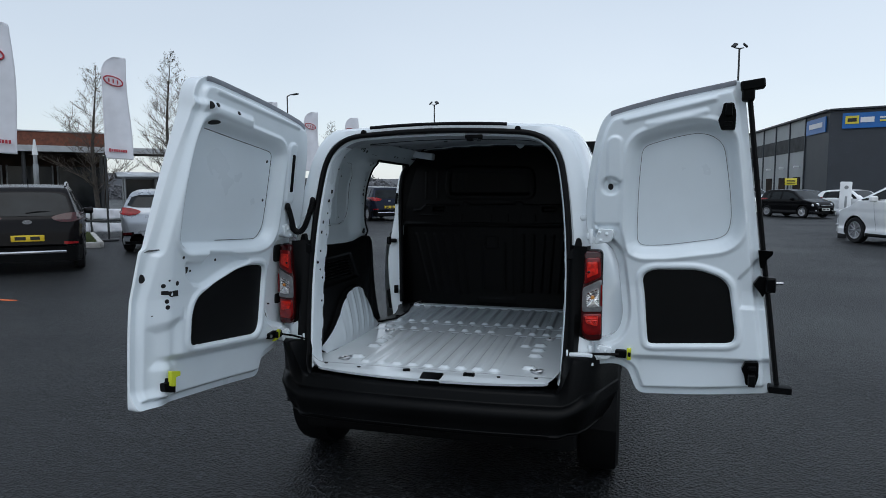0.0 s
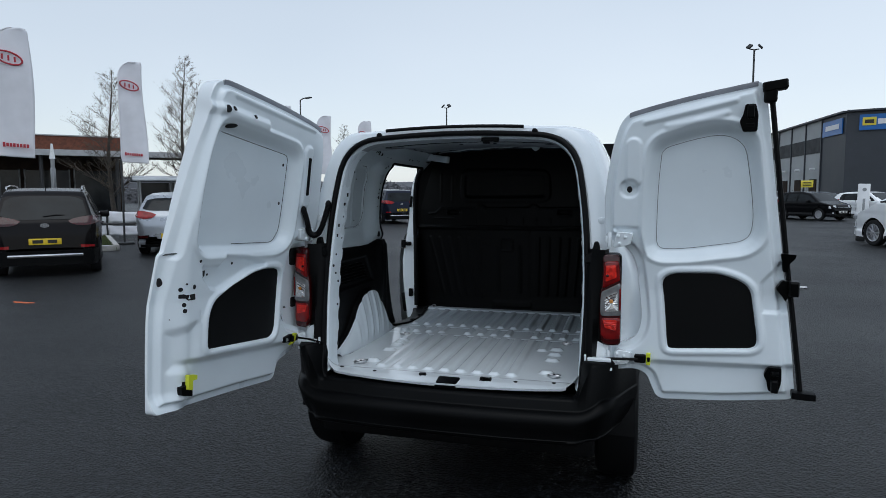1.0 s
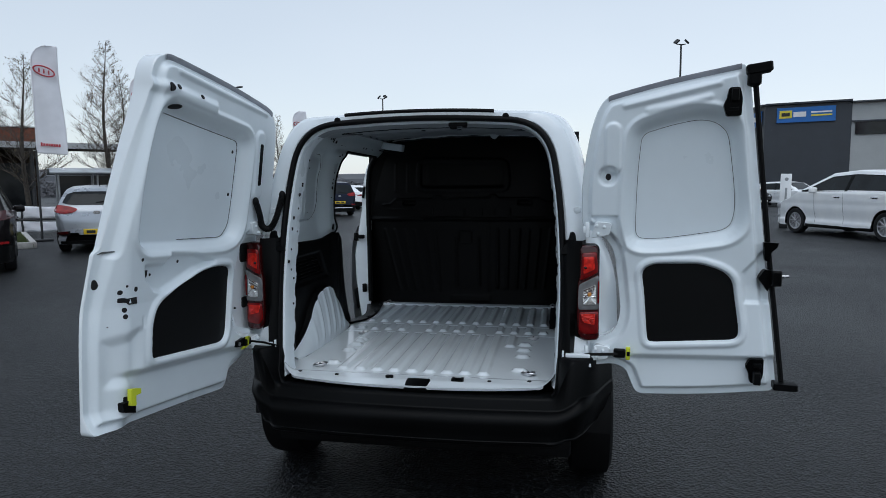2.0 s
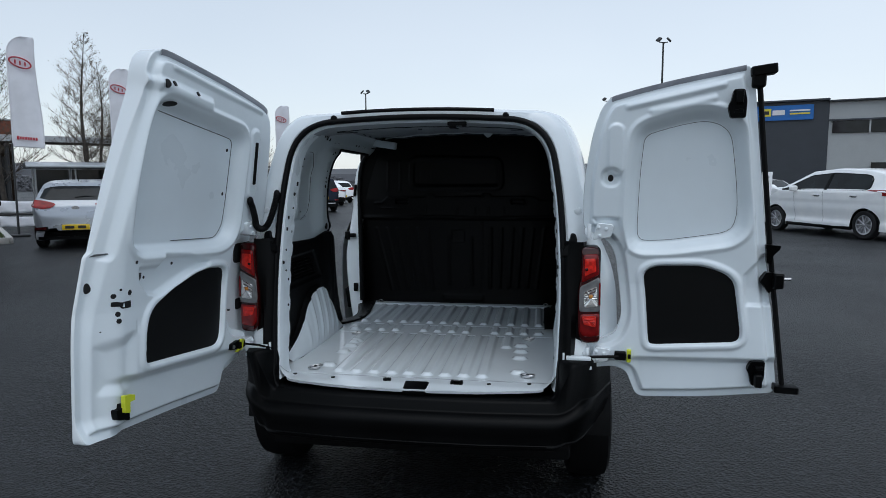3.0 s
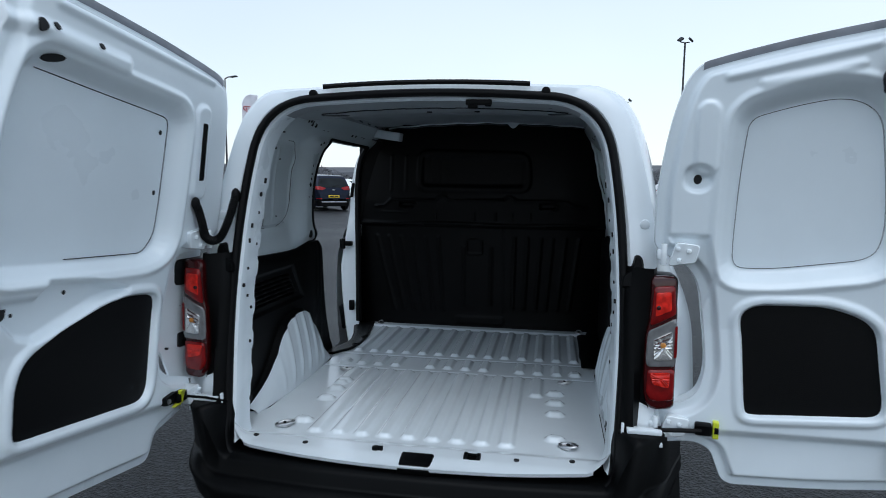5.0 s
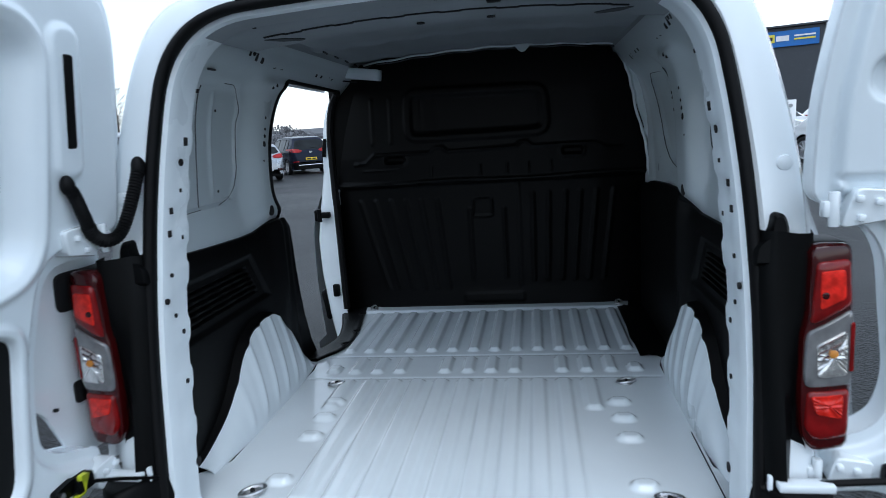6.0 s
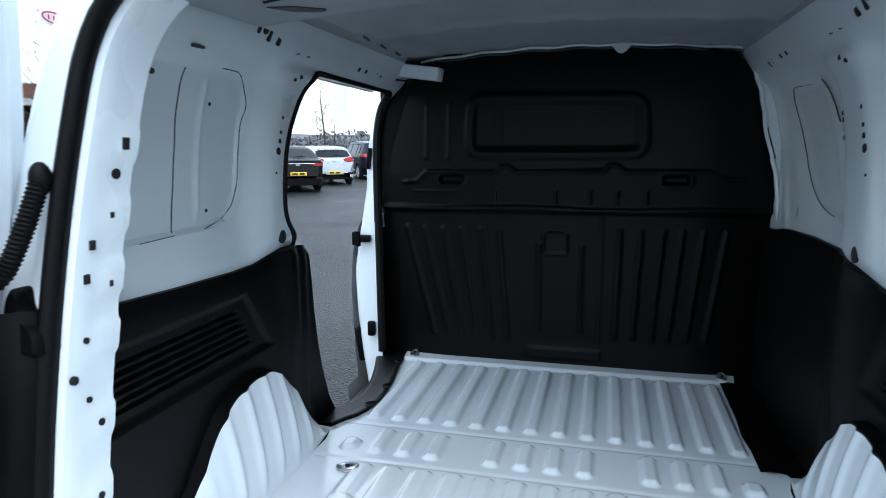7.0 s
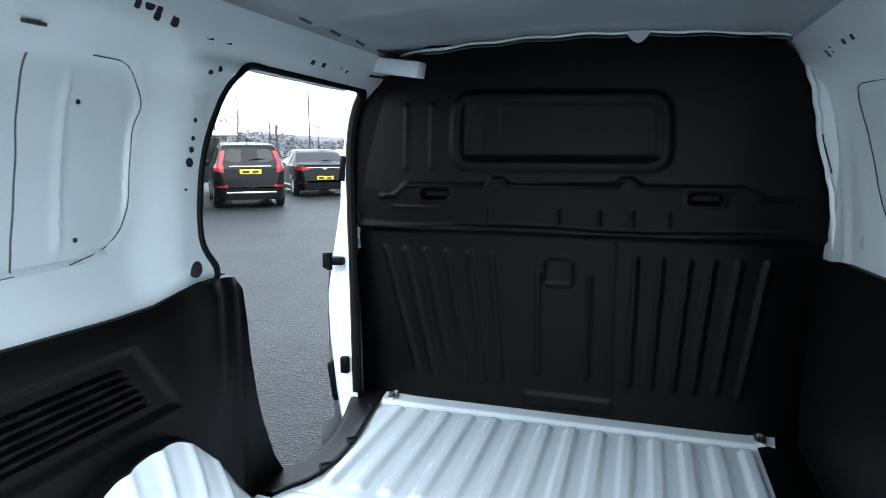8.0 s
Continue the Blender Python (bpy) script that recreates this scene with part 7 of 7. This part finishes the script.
for z in (5.2, 6.2, 7.2):
    part("banner_bar", box((0.9, 0.03, 0.12), (18.9, 33.17, z), pose(0, 0, 0, 0, 0, -20), 0.0), WHITEPL, banner)

totem = thing("totem_sign", "slim white leaning totem sign on a foot", "sign")
part("board", box((0.31, 0.10, 1.52), (7.62, 19.0, 0.94), pose(0, 0, 0, 0, 1.2, -18), 0.02), WHITEPL, totem)
part("foot", box((0.24, 0.30, 0.19), (7.60, 19.0, 0.095), pose(0, 0, 0, 0, 0, -18), 0.02), POLE, totem)
part("board_bar", box((0.06, 0.02, 0.80), (7.62, 18.945, 0.86), pose(0, 0, 0, 0, 1.2, -18), 0.0), GALV, totem)
bm = cyl(0.055, 0.02, (0, 0, 0), "Y", 16)
bmesh.ops.transform(bm, matrix=Matrix.Translation((7.63, 18.945, 1.53)) @ pose(0, 0, 0, 0, 0, -18), verts=bm.verts)
part("badge", bm, GALV, totem)


# flags
def make_flag(at, turn, top=5.3, low=2.4, width=0.70, seed=0):
    fl = thing("feather_flag", "white feather flag with a red oval badge on a dark pole", "flag", "flags along the row of cars", Matrix.Translation((*at, 0)) @ pose(0, 0, 0, 0, 0, turn))
    r = random.Random(seed)
    ph = r.uniform(0, 6)
    rows = []
    nz, nw = 72, 14
    for i in range(nz + 1):
        t = i / nz
        z = low + (top - low) * t
        k_ = max(0.0, (t - 0.84) / 0.16)
        left = 0.62 * width * (1 - math.sqrt(max(0.0, 1 - k_ * k_)))
        right = width * (1 - 0.05 * t) + 0.04 * math.sin(5 * t + ph) - 0.05 * width * max(0.0, (t - 0.97) / 0.03) ** 2
        rows.append([(left + (right - left) * j / nw, 0.05 * math.sin(5 * t + 4 * j / nw + ph) * (j / nw), z - 0.04 * (j / nw) * (1 - t)) for j in range(nw + 1)])
    v, f = lattice(rows)
    cloth = part("cloth", mesh_of("cloth", v, f), CLOTH, fl)
    sol = cloth.modifiers.new("thickness", "SOLIDIFY")
    sol.thickness = 0.006
    rod("pole", [(-0.01, 0, 0), (-0.01, 0, low), (-0.005, 0, low + 0.10)], [0.03, 0.024, 0.020], POLE, fl)
    rod("sleeve", [(0.008, 0, low + 0.08), (0.008, 0, low + (top - low) * 0.84)] + [(0.008 + 0.60 * width * (1 - math.cos(a)), 0, low + (top - low) * (0.84 + 0.16 * math.sin(a))) for a in (0.3, 0.6, 0.9, 1.2, 1.45)], 0.014, CLOTH, fl)
    part("foot", box((0.5, 0.5, 0.06), (0, 0, 0.03), None, 0.02), POLE, fl)
    n = 32
    zb = low + (top - low) * 0.76
    ring = [(0.42 * width + 0.24 * math.cos(2 * math.pi * k / n), -0.055, zb + 0.125 * math.sin(2 * math.pi * k / n) - 0.06 * math.cos(2 * math.pi * k / n)) for k in range(n + 1)]
    part("badge_ring", mesh_of("badge_ring", *tube(ring, 0.018, 6, caps=False)), SIGNRED, fl)
    for k in range(3):
        part("badge_bar", box((0.035, 0.01, 0.11), (0.42 * width - 0.11 + 0.11 * k, -0.055, zb + 0.02 - 0.025 * k), None, 0.0), SIGNRED, fl)
    for k in range(8 if seed < 3 else 0):
        part("lettering_bar", box((0.045, 0.01, 0.075 if k else 0.10), (0.18 * width + 0.06 * k, -0.05, low + 0.24 - 0.004 * k), None, 0.0), SIGNRED, fl)
    return fl


for k, (p, tn, tp, lw) in enumerate((((-11.92, 7.6), 44, 4.96, 2.28), ((-13.38, 12.6), 43, 5.3, 2.4), ((-14.2, 17.75), 38, 5.35, 2.4), ((-13.4, 21.2), 34, 5.15, 2.4), ((-13.35, 24.9), 30, 5.15, 2.4), ((-12.95, 28.8), 27, 5.3, 2.4))):
    make_flag(p, tn, tp, lw, seed=k)

# banner fence, verge and shelter behind the first cars
fence = thing("banner_fence", "low fence hung with white banners, dark rail between", "fence")
F0, F1 = Vector((-20.5, 11.0)), Vector((-14.2, 14.9))
fd = (F1 - F0).normalized()
for k in range(6):
    p = F0 + (F1 - F0) * k / 5
    rod("post", [(p.x, p.y, 0), (p.x, p.y, 0.96)], 0.03, POLE, fence)
    if k < 5:
        q = F0 + (F1 - F0) * (k + 1) / 5
        for z0, z1 in ((0.12, 0.46), (0.54, 0.92)):
            v, f = lattice([[(p.x + (q.x - p.x) * i / 12, p.y + (q.y - p.y) * i / 12 + 0.03 * math.sin(i * 1.3 + j), z0 + (z1 - z0) * j / 5 - 0.04 * math.sin(math.pi * i / 12) * (j / 5)) for i in range(13)] for j in range(6)])
            cl = part("banner_cloth", mesh_of("banner_cloth", v, f), CLOTH, fence)
            sol = cl.modifiers.new("thickness", "SOLIDIFY")
            sol.thickness = 0.006
rod("rail", [(F0.x, F0.y, 0.50), (F1.x, F1.y, 0.50)], 0.035, POLE, fence)

GRASS = material("short_grass", (0.055, 0.085, 0.025), 0.9, var=0.0, second=(0.10, 0.09, 0.04), second_amount=0.6, var_scale=4, grain=0.6, grain_scale=60, bump=0.8, bump_scale=60)
c0 = Vector((-11.95, 10.75))
fw, lf = Vector((-0.72, 0.69)), Vector((-0.74, -0.67))
quad = [c0, c0 + fw * 4.6, c0 + fw * 4.6 + lf * 8, c0 + lf * 8]
vs = [(p.x, p.y, z) for z in (0.0, 0.10) for p in quad]
tagged(part("verge", mesh_of("verge", vs, [(4, 5, 6, 7), (0, 1, 5, 4), (1, 2, 6, 5), (2, 3, 7, 6), (3, 0, 4, 7)]), GRASS), label="grass verge beside the parked cars", category="verge", kind="structure")
blades = random.Random(5)
vv, ff = [], []
for k in range(5000):
    a, b = blades.random(), blades.random() ** 2
    p = c0 + fw * (0.12 + 4.3 * a) + lf * (0.1 + 5.5 * b)
    hgt, th = blades.uniform(0.04, 0.10), blades.uniform(0, 6.28)
    dx, dy = 0.012 * math.cos(th), 0.012 * math.sin(th)
    i = len(vv)
    vv += [(p.x - dx, p.y - dy, 0.10), (p.x + dx, p.y + dy, 0.10), (p.x + blades.uniform(-0.03, 0.03), p.y + blades.uniform(-0.03, 0.03), 0.10 + hgt)]
    ff.append((i, i + 1, i + 2))
tagged(part("grass", mesh_of("grass", vv, ff), GRASS), label="short tufty grass on the verge", category="grass", kind="stuff")
kerb = thing("kerb", "pale concrete kerb stones round the verge", "kerb")
for base, dirn, cnt in ((c0, lf, 8), (c0, fw, 5)):
    for k in range(cnt):
        p = base + dirn * (0.46 + 0.915 * k)
        part("kerb_stone", box((0.90, 0.14, 0.17), (p.x, p.y, 0.065), Matrix.Rotation(math.atan2(dirn.y, dirn.x), 4, "Z"), 0.02, 2), CONC, kerb)

SMOKED = material('smoked_plastic_sheet', (0.34, 0.36, 0.38), 0.25, var=0.15, var_scale=2)
shelter = thing("shelter", "glazed trolley shelter with a pale curved roof", "shelter")
S0 = Vector((-15.75, 16.0))
sd, sn = Vector((0.72, 0.69)), Vector((-0.69, 0.72))
turn = Matrix.Rotation(math.atan2(sd.y, sd.x), 4, "Z")
for i in range(4):
    for j in range(2):
        p = S0 + sd * (1.15 * i) + sn * (1.8 * j)
        rod("post", [(p.x, p.y, 0), (p.x, p.y, 1.96)], 0.03, GALV, shelter, 8)
rows = [[Vector((*(S0 + sd * (-0.25 + 4.0 * i / 12) + sn * (-0.3 + 2.4 * j / 10)), 1.98 + 0.16 * math.sin(math.pi * j / 10))) for i in range(13)] for j in range(11)]
rf = part("roof", mesh_of("roof", *lattice(rows)), SMOKED, shelter)
sol = rf.modifiers.new("thickness", "SOLIDIFY")
sol.thickness = 0.06
for i in range(3):
    p = S0 + sd * (1.15 * i + 0.575) + sn * 1.8
    part("pane", box((1.05, 0.02, 1.6), (p.x, p.y, 1.1), turn, 0.0), SHOPGLASS, shelter)


def lamp_post(x, y, h, heads, turn=0, label="tall car park lamp post with a small floodlight on top"):
    lp = thing("lamp_post", label, "lamp", at=pose(x, y, 0, 0, 0, turn))
    rod("pole", [(0, 0, 0), (0, 0, 1.2), (0, 0, h)], [0.10, 0.085, 0.055], POLE, lp, 10)
    if heads == 2:
        part("bracket", box((0.10, 0.14, 0.10), (0, -0.02, h), None, 0.02), POLE, lp)
        rod("crossbar", [(-0.30, 0, h + 0.10), (0, 0, h + 0.06), (0.30, 0, h + 0.10)], 0.035, POLE, lp, 6)
        for k in (-1, 1):
            part("floodlight", box((0.34, 0.30, 0.13), (0.34 * k, -0.08, h + 0.24), pose(0, 0, 0, 28, 40 * k, 0), 0.04, 3), POLE, lp)
    else:
        rod("arm", [(0, 0, h), (0.5, 0, h + 0.12), (1.1, 0, h + 0.10)], 0.05, POLE, lp)
        part("lantern", box((0.8, 0.28, 0.12), (1.35, 0, h + 0.08), None, 0.04), POLE, lp)
    return lp


lamp_post(8.35, 41.8, 10.3, 2, 15)
lamp_post(-15.4, 55.0, 9.3, 2, -20)
lamp_post(6.4, 57.0, 8.4, 2, 10)
lamp_post(-27.8, 50.0, 9.9, 1, -30, "tall street lamp with a single arm")
sl = thing("bollard_light", "slim post light in front of the showroom", "lamp")
rod("post", [(-17.6, 14.15, 0), (-17.6, 14.15, 2.9)], 0.06, GALV, sl)
part("head", cyl(0.09, 0.5, (-17.6, 14.15, 2.9), "Z", 12, 0.03), WHITEPL, sl)
part("cage", box((0.13, 0.13, 0.7), (-17.6, 14.15, 2.0), None, 0.03), GALV, sl)

# orange paint mark on the asphalt
ORANGE = material("orange_marking_paint", (0.65, 0.13, 0.03), 0.7, var=0.2, var_scale=40)
o = [Vector((-7.05 + 0.17 * math.cos(a) * (1 + 0.25 * math.sin(3 * a)), 3.85 + 0.05 * math.sin(a) * (1 + 0.3 * math.cos(2 * a)))) for a in [2 * math.pi * k / 20 for k in range(20)]]
tagged(part("marking", mesh_of("marking", *plate(o, lambda a, b, d: (a, b, d), 0.0, 0.004)), ORANGE), label="small orange spray mark on the asphalt", category="marking", kind="structure")


# ---- trees ----
BARK = material("dark_bark", (0.055, 0.046, 0.038), 0.9, var=0.3, var_scale=10, bump=0.4, bump_scale=40)
TWIG = material("brown_twigs", (0.085, 0.070, 0.058), 0.9, var=0.3)
LEAF = material("dry_leaves", (0.085, 0.065, 0.032), 0.85, var=0.4, var_scale=1.0)


def make_tree(x, y, h, seed, spread=0.32, label="bare slender tree with fine twigs and few leaves"):
    r = random.Random(seed)
    tr = thing("tree", label, "tree", "bare trees behind the cars")
    tr.location = (x, y, 0)
    tv, tf = tube([(0.10 * math.sin(z * 0.9 + seed), 0.08 * math.cos(z * 0.7 + seed), z) for z in np.linspace(0, h, 16)], [max(0.012, 0.11 * (1 - k / 15.5)) for k in range(16)], 8)
    part("trunk", mesh_of("trunk", tv, tf), BARK, tr)
    vv, ff, lv, lf_ = [], [], [], []

    def twig(p, d, ln, rad, lev):
        pts = [p]
        for k in range(3):
            d = (d + Vector((r.uniform(-0.25, 0.25), r.uniform(-0.25, 0.25), r.uniform(-0.10, 0.22)))).normalized()
            pts.append(pts[-1] + d * ln / 3)
        a, b = tube(pts, [rad * 0.85, rad * 0.65, rad * 0.48, rad * 0.28], 3, caps=False)
        o = len(vv)
        vv.extend(a)
        ff.extend(tuple(i + o for i in q) for q in b)
        if lev > 0:
            for k in range(8 if lev > 1 else 6):
                t = r.uniform(0.25, 1.0)
                q = pts[min(3, int(t * 3))]
                dd = (d + Vector((r.uniform(-1, 1), r.uniform(-1, 1), r.uniform(-0.3, 0.7)))).normalized()
                twig(q, dd, ln * r.uniform(0.35, 0.6), rad * 0.5, lev - 1)
        else:
            for k in range(1):
                q = pts[r.randint(1, 3)] + Vector((r.uniform(-0.05, 0.05), r.uniform(-0.05, 0.05), r.uniform(-0.05, 0.05)))
                i = len(lv)
                s = r.uniform(0.012, 0.028)
                e1_, e2_ = Vector((r.uniform(-1, 1), r.uniform(-1, 1), r.uniform(-1, 1))) * s, Vector((r.uniform(-1, 1), r.uniform(-1, 1), r.uniform(-1, 1))) * s
                lv.extend([q - e1_, q + e2_, q + e1_, q - e2_])
                lf_.append((i, i + 1, i + 2, i + 3))

    n = int(6.5 * h)
    for k in range(n):
        t = 0.20 + 0.78 * k / n
        z = t * h
        a = k * 2.4 + r.uniform(-0.4, 0.4)
        ln = spread * h * (1.02 - t) ** 0.75 * r.uniform(0.65, 1.1) + 0.15
        twig(Vector((0.10 * math.sin(z * 0.9 + seed), 0.08 * math.cos(z * 0.7 + seed), z)), Vector((math.cos(a), math.sin(a), 0.45 + 0.5 * t)).normalized(), ln, 0.024 * (1.15 - t), 2)
    part("crown", mesh_of("crown", vv, ff), TWIG, tr, kind="stuff")
    part("leaves", mesh_of("leaves", lv, lf_), LEAF, tr, kind="stuff")
    return tr


make_tree(-16.6, 19.6, 7.0, 1)
make_tree(-18.9, 18.1, 6.3, 2, 0.36)
t3 = make_tree(-21.5, 27.0, 7.4, 3)
for k, (x, y, s, a) in enumerate(((-33.0, 47.0, 1.0, 300), (-36.0, 58.0, 1.3, 80), (-45.0, 60.0, 1.3, 10), (-29.0, 62.0, 1.2, 160), (-52.0, 50.0, 1.2, 250))):
    copy_thing(t3, pose(x, y, 0, 0, 0, a) @ Matrix.Scale(s, 4))

# far belt of bare woods and a low hill behind the car park
HILL = material("far_hillside", (0.085, 0.088, 0.098), 0.95, var=0.25, var_scale=0.05)
WOOD = material("far_woods", (0.13, 0.13, 0.14), 0.95, var=0.25, var_scale=0.15)
r = random.Random(11)
vv, ff = [], []
for k in range(30000):
    a = radians(r.uniform(-75, 30))
    dist = r.uniform(112, 135)
    x, y = dist * math.sin(a), dist * math.cos(a)
    top = 2.9 + 1.2 * math.sin(a * 9) + 1.0 * math.sin(a * 31 + 1)
    z = r.uniform(0, 1) ** 1.5 * max(1.2, top)
    s = r.uniform(0.15, 0.45)
    i = len(vv)
    vv += [(x + r.uniform(-s, s), y + r.uniform(-s, s), z + r.uniform(-s, s)) for _ in range(4)]
    ff += [(i, i + 1, i + 2), (i, i + 2, i + 3), (i, i + 1, i + 3)]
tagged(part("woods", mesh_of("woods", vv, ff), WOOD), label="far belt of bare brown woods along the horizon", category="woods", kind="stuff")
v, f = lattice([[(d_ * math.sin(radians(a)), d_ * math.cos(radians(a)), z * (0.85 + 0.15 * math.sin(a * 0.11) + 0.06 * math.sin(a * 0.31))) for a in np.linspace(-110, 60, 120)] for d_, z in ((136, 0.0), (139, 3.9), (170, 5.0), (240, 7.5), (330, 10.0))])
tagged(part("hill", mesh_of("hill", v, f), HILL), label="low wooded rise on the horizon", category="hill", kind="structure")
